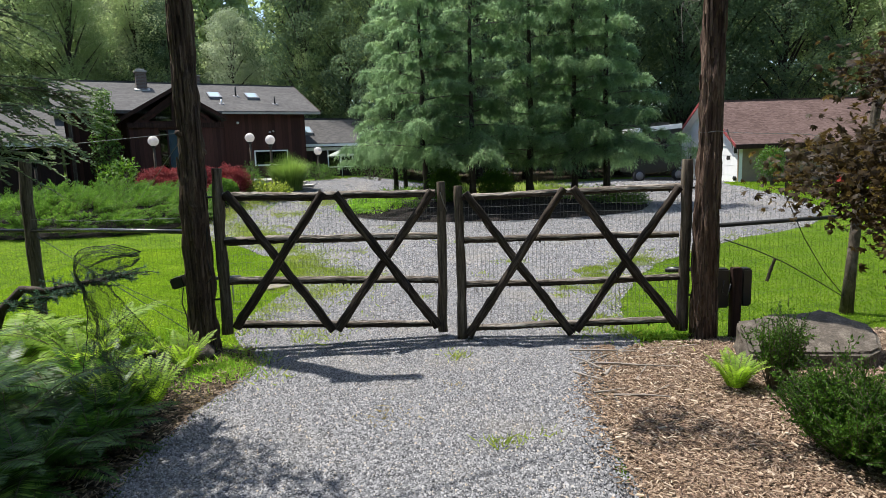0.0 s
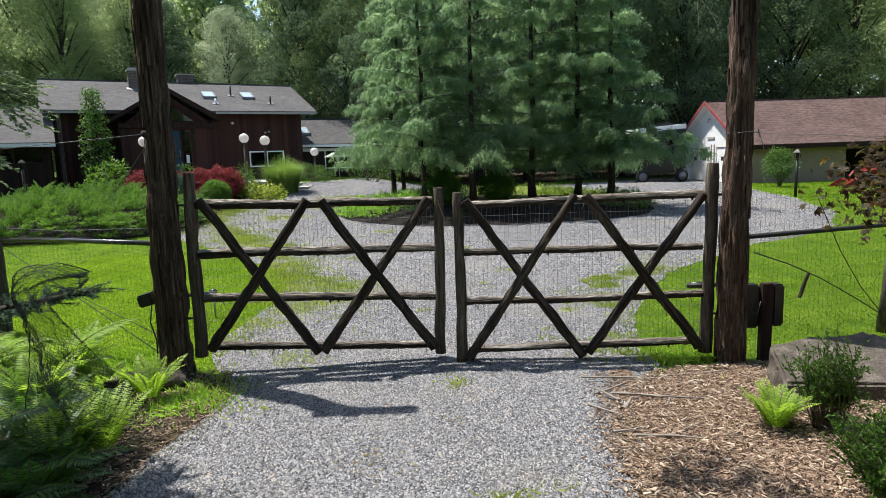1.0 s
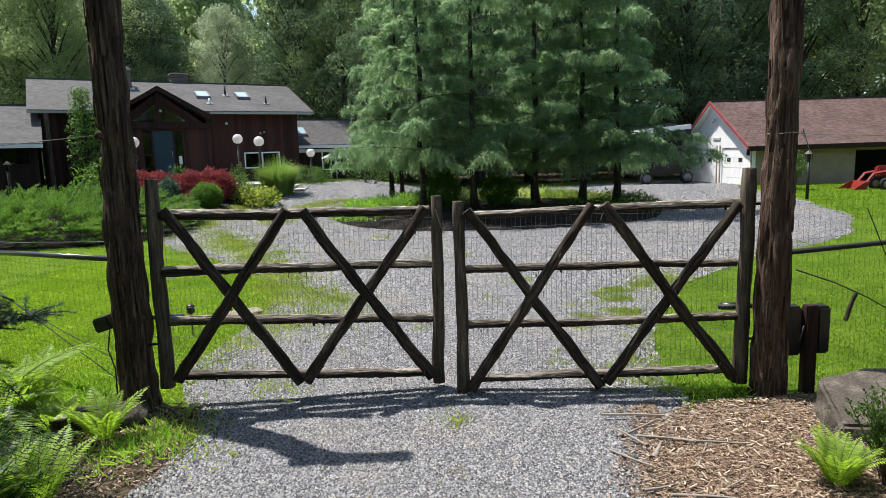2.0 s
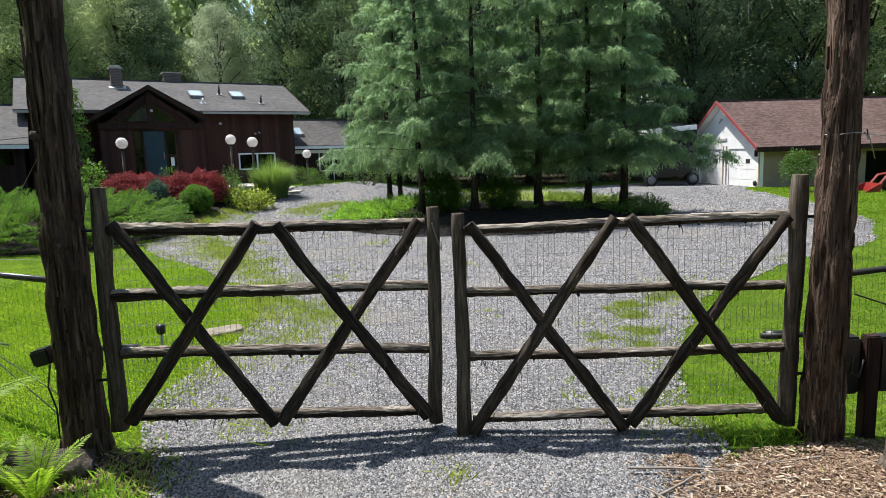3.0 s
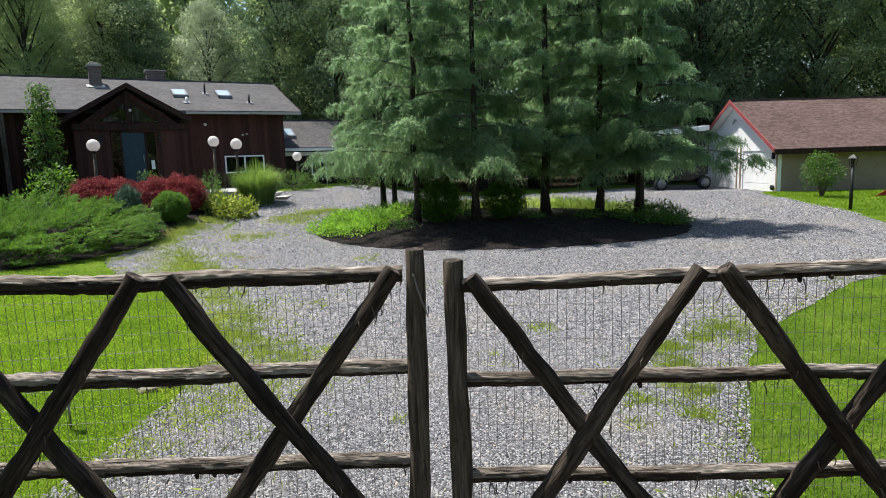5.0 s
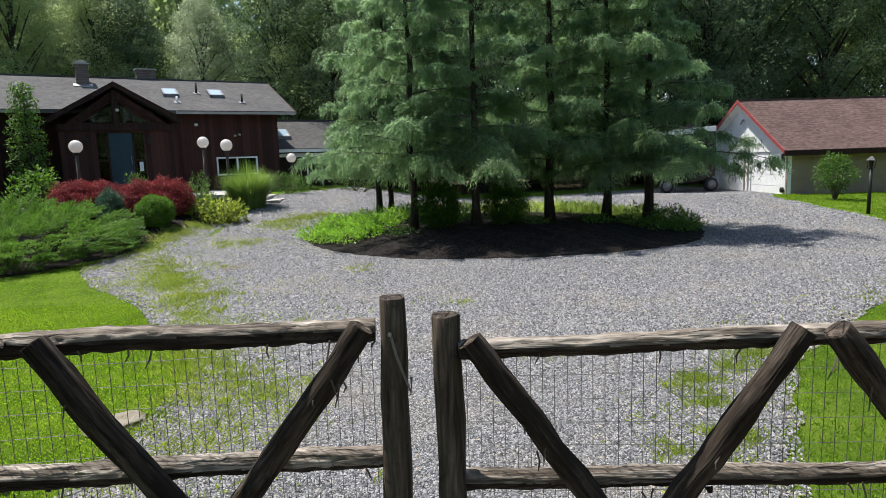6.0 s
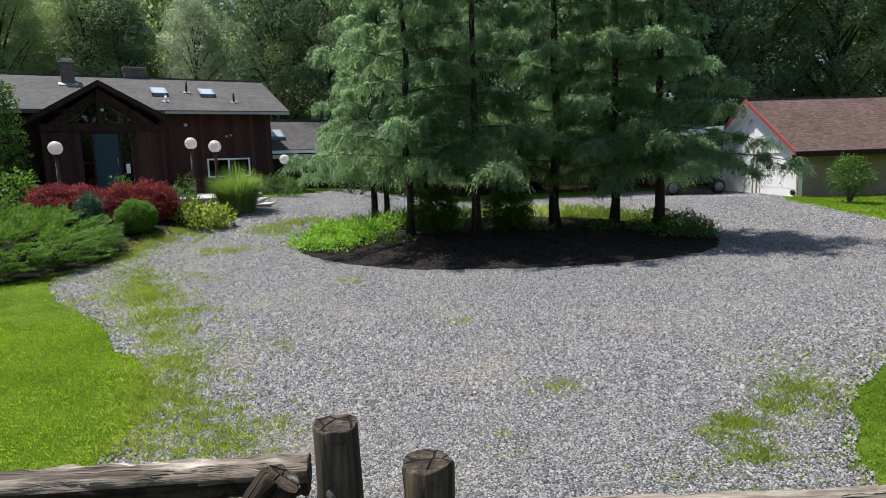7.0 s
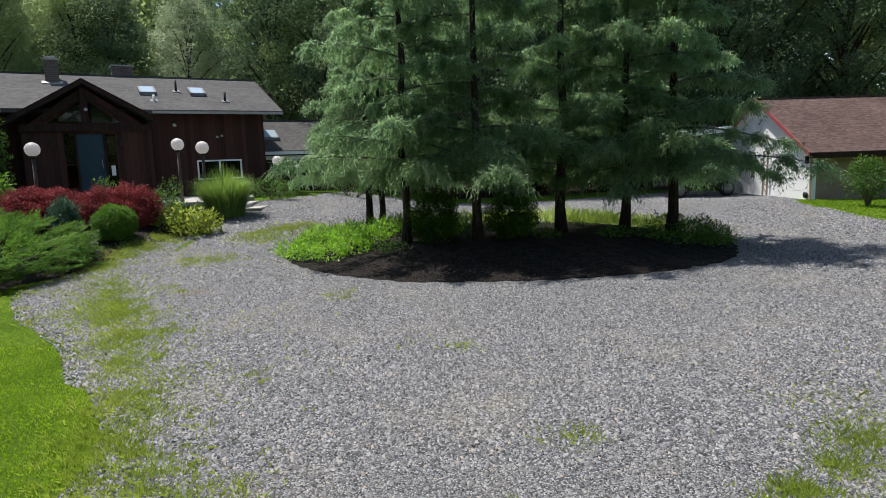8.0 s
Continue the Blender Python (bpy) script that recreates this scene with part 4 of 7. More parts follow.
def gate_pole(label, x, y, z0, top, r0, r1, lean, seed, bark):
    t = thing("gate_pole", label, "pole", (x, y, z0), group="gate poles")
    n, rings = 40, 60
    g = Geo()
    pts, rad = [], []
    for i in range(rings + 1):
        k = i / rings
        pts.append((lean * k + 0.05 * noise.noise((seed, k * 5, 0)), 0.05 * noise.noise((seed + 9, k * 5, 0)), -0.15 + (top + 0.15) * k))
        flare = 1 + 0.18 * math.exp(-k * 18)
        rad.append((r0 + (r1 - r0) * k) * flare * (1 + 0.08 * noise.noise((seed, k * 14, 5))))
    g.tube(pts, rad, n, 0.42, seed, freq=4.5)
    part("trunk", g, bark, t, smooth=True)
    s = Geo()
    rnd = random.Random(seed)
    for _ in range(70):
        k = rnd.uniform(0.03, 0.95)
        a = rnd.uniform(math.pi, 2 * math.pi)
        rr = (r0 + (r1 - r0) * k) * 1.02
        c = Vector((lean * k + rr * math.cos(a), rr * math.sin(a), top * k))
        L = rnd.uniform(0.10, 0.45)
        tan = Vector((-math.sin(a), math.cos(a), 0)) * rnd.uniform(0.008, 0.022)
        out = Vector((math.cos(a), math.sin(a), 0)) * rnd.uniform(0.004, 0.02)
        s.slab([c - tan, c + tan, c + tan * 0.6 + Vector((0, 0, L)), c - tan * 0.6 + Vector((0, 0, L))], out)
    tagged(part("loose_bark", s, bark, t), "long ragged strips of cedar bark", kind="stuff")
    for _ in range(3):
        k = rnd.uniform(0.25, 0.75)
        a = rnd.choice([0.2, 5.0, 4.2])
        rr = r0 + (r1 - r0) * k
        c = Vector((lean * k + rr * 0.8 * math.cos(a), rr * 0.8 * math.sin(a), top * k))
        d = Vector((math.cos(a), math.sin(a), 0.35)) * 0.07
        part("branch_stub", Geo().tube([c, c + d * 0.6, c + d], [0.05, 0.04, 0.028], 8, 0.3, seed), bark, t, "broken branch stub", smooth=True)
    return t


gate_pole("tall dark cedar trunk pole beside the gate", -3.09, GY - 0.02, 0.05, 5.6, 0.166, 0.118, 0.05, 3, M_POLE)
gate_pole("tall reddish cedar trunk pole with knots beside the gate", 3.228, GY - 0.2, 0.05, 5.5, 0.145, 0.108, 0.05, 5, M_POLE_R)
# the short beam on the top of the pole, known from the shadow on the drive
beam = thing("pole_top_beam", "short dark wooden beam across the pole top", "beam", (-3.0, GY, 5.70))
log("beam", (-0.45, 0.0, 0.02), (0.5, 0.0, 0.0), 0.10, 0.09, M_POLE, beam, 31)

wrap = thing("pole_wire", "galvanised tie wire wound round the pole", "wire", (3.28, GY - 0.2, 2.62))
g = Geo().tube([(0.142 * math.cos(a), 0.142 * math.sin(a), 0.006 * math.sin(3 * a)) for a in np.linspace(0, 6.28, 26)], [0.004] * 26, 5)
part("loop", g, M_STEEL, wrap, smooth=True)
g = Geo().tube([(0.142, -0.02, 0), (0.35, 0.05, -0.02), (1.2, 0.3, -0.05), (2.6, 0.9, -0.16)], [0.003] * 4, 5)
g.tube([(0.15, -0.03, 0.01), (0.17, -0.05, -0.05), (0.16, -0.04, 0.03), (0.20, -0.05, -0.10), (0.23, -0.05, -0.2)], [0.005, 0.005, 0.005, 0.004, 0.004], 6)
part("tail", g, M_STEEL, wrap, smooth=True)


def fence_run(name, label, a, b, z0, z1, dx, dz, seed):
    """Wire fence between two plan points, ground to z1."""
    a, b = Vector((*a, 0)), Vector((*b, 0))
    L = (b - a).length
    t = thing(name, label, "fence", a, math.atan2(b.y - a.y, b.x - a.x))
    v, f = wire_grid(0, L, z0, z1, dx, dz, 0.0012, seed)
    v[:, 1] += 0.03 * np.sin(v[:, 0] * 1.3 + seed)
    raw("wire_mesh", v, f, M_GREEN_WIRE, t)
    return t, L


fl, L = fence_run("wire_fence", "wire mesh fence with a black top pipe", (-3.2, 7.9), (-6.72, 10.1), 0.08, 1.56, 0.1016, 0.1524, 4)
part("top_pipe", Geo().tube([(0, 0, 1.60), (L * 0.5, 0, 1.55), (L, 0, 1.47)], [0.03] * 3, 10), M_PIPE, fl, "black plastic top pipe", smooth=True)
part("strand", Geo().tube([(0, 0, 1.78), (L * 0.5, 0.02, 1.68), (L, 0, 1.66)], [0.0022] * 3, 4), M_GREY, fl)
part("strand", Geo().tube([(0.06, 0.0, 2.70), (0.5, 0.0, 2.36), (0.95, 0.0, 2.02)], [0.003] * 3, 5), M_GREY, fl, "dull brace wire")
part("guy_wire", Geo().tube([(L * 0.98, -0.05, 1.42), (L * 0.55, -0.05, 0.88), (0.08, -0.03, 0.22)], [0.006] * 3, 5), M_BLACK, fl, "slack dark guy wire")
part("guy_wire", Geo().tube([(L * 0.70, -0.06, 1.02), (L * 0.35, -0.06, 0.70), (0.06, -0.04, 0.45)], [0.005] * 3, 5), M_BLACK, fl, "slack dark guy wire")
f2, L2 = fence_run("wire_fence", "wire mesh fence running back beside the lawn", (-6.72, 10.1), (-13.5, 12.0), 0.08, 1.5, 0.1016, 0.1524, 6)
part("top_pipe", Geo().tube([(0, 0, 1.47), (L2, 0, 1.5)], [0.03] * 2, 10), M_PIPE, f2, "black plastic top pipe", smooth=True)
fr, L3 = fence_run("wire_fence", "coarse wire mesh fence with a dark top pipe", (3.45, 7.72), (5.62, 8.62), 0.08, 1.95, 0.075, 0.15, 8)
part("top_pipe", Geo().tube([(0, 0, 1.48), (L3, 0, 1.44)], [0.028] * 2, 10), M_RUBBER, fr, "black plastic top pipe", smooth=True)
f4, L4 = fence_run("wire_fence", "wire mesh fence between trees and lawn", (5.62, 8.62), (12.5, 9.2), 0.08, 1.95, 0.075, 0.15, 9)
part("top_pipe", Geo().tube([(0, 0, 1.44), (L4, 0, 1.42)], [0.028] * 2, 10), M_RUBBER, f4, "black plastic top pipe", smooth=True)
for (x, y, h, s) in ((-6.60, 10.05, 2.55, 41), (-13.5, 12.0, 2.85, 42), (12.5, 9.2, 2.3, 43)):
    p = thing("fence_post", "weathered round wooden fence post", "post", (x, y, float(ground_z(x, y))), group="fence posts")
    log("post", (0, 0, -0.2), (0.02, 0, h), 0.10, 0.085, M_POST, p, s, rings=18)

ow = thing("overhead_wire", "dull wire from the gate pole to a fence post", "wire", (-3.15, 7.86, 0))
part("wire", Geo().tube([(0, 0, 2.83), (-3.0, 1.2, 2.72), (-6.5, 2.6, 2.70), (-10.3, 4.1, 2.78)], [0.004] * 4, 5), M_GREY, ow, smooth=True)
# gate openers
op = thing("gate_opener", "black gate opener box on a steel arm", "gate opener", (-3.32, GY - 0.05, 0.98))
part("control_box", Geo().box((-0.10, -0.09, -0.065), (0.06, 0.08, 0.075)).move(Matrix.Rotation(-0.25, 4, "Y")), M_BLACK, op, "black plastic motor box", bevel=0.015)
part("arm", Geo().tube([(0.2, 0.12, 0.0), (0.72, 0.11, 0.02)], [0.024, 0.024], 12), M_GREY, op, "bare steel actuator tube", smooth=True)
part("cable", Geo().tube([(0.05, -0.07, -0.06), (0.03, -0.10, -0.25), (0.08, -0.1, -0.45), (0.07, -0.1, -0.8)], [0.008] * 4, 6), M_BLACK, op, "black cable", smooth=True)
part("cable", Geo().tube([(0.36, -0.02, 0.95), (0.40, -0.05, 0.6), (0.37, -0.06, 0.3), (0.42, -0.05, 0.05), (0.30, -0.05, -0.05), (0.10, -0.05, 0.0)], [0.009] * 6, 6), M_BLACK, op, "black cable", smooth=True)
op2 = thing("gate_opener", "bare steel gate opener arm with a dark end", "gate opener", (3.2, GY + 0.1, 0.92))
part("arm", Geo().tube([(0.15, 0, -0.02), (-0.15, 0, -0.03), (-0.34, 0.02, -0.03)], [0.026] * 3, 12), M_IRON, op2, smooth=True)
part("motor", Geo().tube([(-0.10, 0.03, -0.03), (-0.30, 0.04, -0.03)], [0.04] * 2, 12), M_BLACK, op2, "dark motor housing", smooth=True)
bx = thing("control_post", "dark wooden post with black control boxes", "post", (3.65, GY - 0.15, 0.05))
part("post", Geo().box((-0.06, -0.05, -0.1), (0.06, 0.05, 0.90)), M_BEAM, bx, bevel=0.01)
part("control_box", Geo().box((-0.27, 0.0, 0.38), (-0.07, 0.14, 0.88)), M_BLACK, bx, "black plastic control box", bevel=0.02)
part("battery_box", Geo().box((0.07, -0.02, 0.40), (0.20, 0.14, 0.88)), M_BLACK, bx, "black plastic box", bevel=0.02)
part("cable", Geo().tube([(-0.16, -0.03, 0.75), (-0.2, -0.06, 0.6), (-0.12, -0.05, 0.55), (-0.08, -0.04, 0.7)], [0.008] * 4, 6), M_BLACK, bx, smooth=True)
# hanging cable with a dark tag in the fence
hc = thing("fence_cable", "thin dark cable slung across the wire fence", "cable", (3.5, 7.72, 0.0))
part("cable", Geo().tube([(0, 0, 1.30), (0.5, 0.18, 1.12), (1.0, 0.40, 0.90), (1.6, 0.65, 0.58), (2.1, 0.88, 0.30)], [0.007] * 5, 6), M_BLACK, hc, smooth=True)
part("cable", Geo().tube([(0.9, 0.35, 1.85), (1.3, 0.52, 1.2), (1.7, 0.7, 0.7), (2.1, 0.88, 0.32)], [0.006] * 4, 6), M_BLACK, hc, smooth=True)
tag = thing("fence_tag", "dark wooden stick caught in the fence", "stick", (4.22, 7.98, 0.0))
log("stick", (-0.03, 0, 0.70), (0.04, 0, 0.99), 0.022, 0.02, M_BARK, tag, 51, n=8, rings=6)
# ---------------------------------------------------------------- house
HX, HY, HT = -7.01, 37.97, 0.538


def window_unit(parent, u0, u1, z0, z1, v, panes=2, white=True, name="window"):
    """A framed window standing in the opening of a wall at depth v."""
    fm = M_WHITE if white else M_BEAM
    g = Geo()
    w = 0.07
    g.box((u0, v, z0), (u1, v + 0.10, z0 + w)).box((u0, v, z1 - w), (u1, v + 0.10, z1)).box((u0, v, z0 + w), (u0 + w, v + 0.10, z1 - w)).box((u1 - w, v, z0 + w), (u1, v + 0.10, z1 - w))
    win = part(name, g, fm, parent, "white window frame" if white else "")
    step = (u1 - u0 - 2 * w) / panes
    for i in range(panes):
        a = u0 + w + i * step
        part("pane", Geo().box((a, v + 0.05, z0 + w), (a + step, v + 0.056, z1 - w)), M_GLASS, win, "dark window glass")
        if i:
            part("mullion", Geo().box((a - 0.04, v - 0.004, z0 + w), (a + 0.04, v + 0.09, z1 - w)), fm, win)
    return win


def courses(g, p0, p1, q0, q1, n, lift=0.008):
    """Shingle courses on a roof plane from the eave edge p0-p1 to the ridge edge q0-q1."""
    p0, p1, q0, q1 = (Vector(a) for a in (p0, p1, q0, q1))
    nrm = (p1 - p0).cross(q0 - p0).normalized()
    k = len(g.v)
    for i in range(n + 1):
        lo0, lo1 = p0.lerp(q0, i / n), p1.lerp(q1, i / n)
        g.v += [tuple(x) for x in (lo0 + nrm * 0.004, lo1 + nrm * 0.004, lo1 + nrm * lift, lo0 + nrm * lift)]
        j = k + 4 * i
        g.f.append((j, j + 1, j + 2, j + 3))
        if i < n:
            g.f.append((j + 3, j + 2, j + 5, j + 4))


def gable_roof(parent, u0, u1, v0, vr, v1, ze, zr, zb, material, thick=0.16, n=26, lift=0.0045):
    """Two roof slopes; the ridge runs along u."""
    roof = part("roof", Geo().slab([(u0, v0, ze), (u1, v0, ze), (u1, vr, zr), (u0, vr, zr)], (0, 0, -thick)), material, parent, "front roof slope")
    part("back_slope", Geo().slab([(u0, vr, zr), (u1, vr, zr), (u1, v1, zb), (u0, v1, zb)], (0, 0, -thick)), material, roof)
    g = Geo()
    courses(g, (u0, v0, ze), (u1, v0, ze), (u0, vr, zr), (u1, vr, zr), n, lift)
    part("shingle_layer", g, material, roof)
    part("ridge_cap", Geo().box((u0, vr - 0.12, zr - 0.03), (u1, vr + 0.12, zr + 0.035)), material, roof)
    return roof


def wall_with_hole(g, u0, u1, z0, z1, v0, v1, hole):
    a, b, c, d = hole
    k = len(g.v)
    for v in (v0, v1):
        g.v += [(u0, v, z0), (u1, v, z0), (u1, v, z1), (u0, v, z1), (a, v, c), (b, v, c), (b, v, d), (a, v, d)]
    for i in range(4):
        j = (i + 1) % 4
        g.f += [(k + i, k + j, k + 4 + j, k + 4 + i), (k + 8 + j, k + 8 + i, k + 12 + i, k + 12 + j), (k + i, k + 8 + i, k + 8 + j, k + j), (k + 4 + i, k + 4 + j, k + 12 + j, k + 12 + i)]


def skylight(parent, u0, u1, v0, v1, z_at):
    g = Geo()
    for a, b, c, d in ((u0, u1, v0, v0 + 0.08), (u0, u1, v1 - 0.08, v1), (u0, u0 + 0.08, v0, v1), (u1 - 0.08, u1, v0, v1)):
        g.slab([(a, c, z_at(c) + 0.16), (b, c, z_at(c) + 0.16), (b, d, z_at(d) + 0.16), (a, d, z_at(d) + 0.16)], (0, 0, -0.14))
    s = part("skylight", g, M_GREY, parent, "grey framed roof skylight")
    part("pane", Geo().slab([(u0 + 0.06, v0 + 0.06, z_at(v0) + 0.14), (u1 - 0.06, v0 + 0.06, z_at(v0) + 0.14), (u1 - 0.06, v1 - 0.06, z_at(v1) + 0.14), (u0 + 0.06, v1 - 0.06, z_at(v1) + 0.14)], (0, 0, -0.03)),
         M_SKYLIGHT, s, "sky-reflecting glass")


def make_skylight_mat():
    n = Nodes("skylight_glass")
    return n.done((0.35, 0.45, 0.52), 0.03, spec=1.0)


M_SKYLIGHT = make_skylight_mat()


def make_house():
    t = thing("house", "long dark brown board house with grey shingle roof", "house", (HX, HY, 0), HT)
    ze, zr, vr = 5.25, 7.18, 4.63
    slope = (zr - ze) / vr
    g = Geo()
    wall_with_hole(g, -13.2, -0.8, 0.6, 5.3, 0.5, 0.7, (-3.9, -1.93, 2.2, 3.08))
    part("wall", g, M_SIDING, t, "dark stained vertical board front wall")
    part("back_wall", Geo().box((-13.2, 8.55, 0.6), (-0.8, 8.75, 5.4)), M_SIDING, t)
    for u in (-0.95, -13.2):
        g = Geo().box((u, 0.7, 0.6), (u + 0.15, 8.55, 5.35))
        k = len(g.v)
        g.v += [(u, 0.5, 5.3), (u, 8.75, 5.3), (u, vr, 7.0), (u + 0.15, 0.5, 5.3), (u + 0.15, 8.75, 5.3), (u + 0.15, vr, 7.0)]
        g.f += [(k, k + 1, k + 2), (k + 5, k + 4, k + 3), (k, k + 2, k + 5, k + 3), (k + 2, k + 1, k + 4, k + 5)]
        part("end_wall", g, M_SIDING, t)
    part("room_wall", Geo().box((-13.0, 2.2, 1.7), (-1.0, 2.3, 5.1)), M_DARK, t)
    part("hall_wall", Geo().box((-10.1, 0.3, 1.7), (-6.0, 0.4, 4.6)), M_DARK, t)
    part("room_floor", Geo().box((-13, 0.75, 1.6), (-1, 8.5, 1.75)), M_DARK, t)
    roof = gable_roof(t, -13.6, 0.0, 0.0, vr, 9.26, ze, zr, ze, M_SHINGLE, n=30)
    for a, b in ((-13.6, -10.9), (-5.6, 0.0)):
        part("gutter", Geo().box((a, -0.09, ze - 0.16), (b, -0.004, ze - 0.05)), M_FLAG, roof, "pale metal eave gutter")
    part("bargeboard", Geo().slab([(0.004, 0, ze), (0.05, 0, ze), (0.05, vr, zr), (0.004, vr, zr)], (0, 0, -0.2)), M_BEAM, roof)
    window_unit(t, -3.9, -1.93, 2.2, 3.08, 0.46, 2)
    # chimneys, vents and skylights
    c1 = part("chimney", Geo().box((-9.36, 3.4, 6.2), (-8.82, 3.95, 7.62)), M_BRICK, t, "brown brick chimney")
    part("chimney_cap", Geo().box((-9.42, 3.34, 7.62), (-8.76, 4.01, 7.70)).box((-9.30, 3.46, 7.70), (-8.88, 3.89, 7.80)), M_FLAG, c1)
    c2 = part("chimney", Geo().box((-6.62, 4.7, 6.8), (-5.72, 5.4, 7.66)), M_BRICK, t, "low brown brick chimney")
    part("chimney_cap", Geo().box((-6.68, 4.64, 7.66), (-5.66, 5.46, 7.72)), M_FLAG, c2)
    part("chimney_flashing", Geo().slab([(-9.5, 3.1, ze + slope * 3.1 + 0.05), (-8.7, 3.1, ze + slope * 3.1 + 0.05), (-8.7, 3.42, ze + slope * 3.42 + 0.05), (-9.5, 3.42, ze + slope * 3.42 + 0.05)], (0, 0, -0.04)), M_STEEL, c1)
    za = lambda v: ze + slope * v
    skylight(t, -5.82, -5.12, 1.85, 2.70, za)
    skylight(t, -3.68, -2.98, 1.85, 2.70, za)
    for u, v, h, m in ((-4.2, 2.5, 0.55, M_IRON), (-2.3, 1.2, 0.45, M_IRON), (-5.35, 1.1, 0.28, M_WHITE)):
        p = part("vent_pipe", Geo().tube([(u, v, za(v) - 0.1), (u, v, za(v) + h)], [0.05, 0.05], 10), m, t, "roof vent pipe", smooth=True)
        part("flashing", Geo().slab([(u - 0.15, v - 0.15, za(v - 0.15) + 0.035), (u + 0.15, v - 0.15, za(v - 0.15) + 0.035), (u + 0.15, v + 0.15, za(v + 0.15) + 0.035), (u - 0.15, v + 0.15, za(v + 0.15) + 0.035)], (0, 0, -0.03)), M_GREY, p)
    # entry gable
    gu, gz, gz0, v0 = -8.15, 6.32, 4.75, -0.94
    gl, gr = -10.8, -5.6
    g = Geo()
    g.slab([(gl, v0, gz0), (gu, v0, gz), (gu, 2.6, gz), (gl, 0.4, gz0)], (0, 0, -0.17))
    g.slab([(gu, v0, gz), (gr, v0, gz0 + 0.1), (gr, 0.4, gz0 + 0.1), (gu, 2.6, gz)], (0, 0, -0.17))
    er = part("entry_roof", g, M_SHINGLE, t, "grey shingled entry gable roof")
    rake = Geo()
    rake.slab([(gl, v0 - 0.06, gz0 + 0.03), (gu, v0 - 0.06, gz + 0.03), (gu, v0 - 0.004, gz + 0.03), (gl, v0 - 0.004, gz0 + 0.03)], (0, 0, -0.20))
    rake.slab([(gu, v0 - 0.06, gz + 0.03), (gr, v0 - 0.06, gz0 + 0.13), (gr, v0 - 0.004, gz0 + 0.13), (gu, v0 - 0.004, gz + 0.03)], (0, 0, -0.20))
    part("rake_board", rake, M_BEAM, er, "dark stained rake boards")
    g = Geo()
    v = -0.7
    wall_with_hole(g, -10.35, -5.8, 1.0, 4.5, v, v + 0.18, (-8.95, -7.15, 1.95, 4.22))
    g.box((-10.35, v + 0.18, 1.0), (-10.2, 0.5, 4.6)).box((-5.95, v + 0.18, 1.0), (-5.8, 0.5, 4.7))
    part("entry_wall", g, M_SIDING, t, "dark board entry front")
    # gable truss and glazing
    g = Geo()
    g.box((-10.4, v - 0.10, 4.32), (-5.75, v - 0.004, 4.58)).box((gu - 0.12, v - 0.08, 4.58), (gu + 0.12, v - 0.004, 6.0))
    g.slab([(-9.7, v - 0.05, 4.80), (gu, v - 0.05, 5.72), (gu, v - 0.01, 5.72), (-9.7, v - 0.01, 4.80)], (0, 0, -0.12))
    g.slab([(gu, v - 0.05, 5.72), (-6.6, v - 0.05, 4.80), (-6.6, v - 0.01, 4.80), (gu, v - 0.01, 5.72)], (0, 0, -0.12))
    part("truss", g, M_BEAM, t, "dark timber gable truss")
    g = Geo()
    k = len(g.v)
    g.v += [(-10.2, v + 0.05, 4.5), (-5.95, v + 0.05, 4.5), (gu, v + 0.05, 6.05), (-10.2, v + 0.12, 4.5), (-5.95, v + 0.12, 4.5), (gu, v + 0.12, 6.05)]
    g.f += [(k, k + 1, k + 2), (k + 5, k + 4, k + 3), (k, k + 3, k + 4, k + 1)]
    part("gable_infill", g, M_SIDING, t)
    for side, far in ((-1, 1.25), (1, 1.25)):
        g, k = Geo(), 0
        for q in (v + 0.025, v + 0.04):
            g.v += [(gu + side * 0.14, q, 4.66), (gu + side * far, q, 4.66), (gu + side * 0.14, q, 5.48)]
        g.f += [(0, 1, 2), (5, 4, 3), (0, 3, 4, 1), (1, 4, 5, 2), (2, 5, 3, 0)]
        part("gable_pane", g, M_GLASS, t, "dark glass gable light")
    d = part("door", Geo().box((-8.52, v + 0.02, 1.97), (-7.6, v + 0.08, 4.2)), M_DOOR, t, "tall blue painted front door", bevel=0.008)
    part("door_panel", Geo().box((-8.40, v + 0.008, 2.15), (-8.08, v + 0.02, 4.05)).box((-8.02, v + 0.008, 2.15), (-7.72, v + 0.02, 4.05)), M_DOOR, d)
    part("door_handle", Geo().tube([(-7.70, v - 0.03, 2.85), (-7.70, v - 0.03, 3.2)], [0.018, 0.018], 8), M_STEEL, d, "bright metal pull handle", smooth=True)
    fr = part("door_frame", Geo().box((-8.60, v - 0.02, 1.97), (-8.52, v + 0.1, 4.22)).box((-7.60, v - 0.02, 1.97), (-7.52, v + 0.1, 4.22)), M_BEAM, t)
    for a, b in ((-8.95, -8.60), (-7.52, -7.15)):
        part("sidelight", Geo().box((a, v + 0.04, 1.97), (b, v + 0.05, 4.2)), M_GLASS, fr, "narrow glass sidelight")
        for q0, q1 in ((1.95, 2.12), (3.0, 3.06)):
            part("sidelight_rail", Geo().box((a, v + 0.0, q0), (b, v + 0.08, q1)), M_BEAM, fr)
    part("notice", Geo().box((-7.40, v + 0.02, 2.55), (-7.25, v + 0.035, 2.95)), M_WHITE, fr, "white paper notice in the sidelight")
    part("wall_light", Geo().lathe([(0.02, -0.05), (0.06, -0.04), (0.07, 0.03), (0.03, 0.07)], 12, (gu + 0.05, v - 0.2, 5.15)), M_GLOBE, t, "small white gable light", smooth=True)
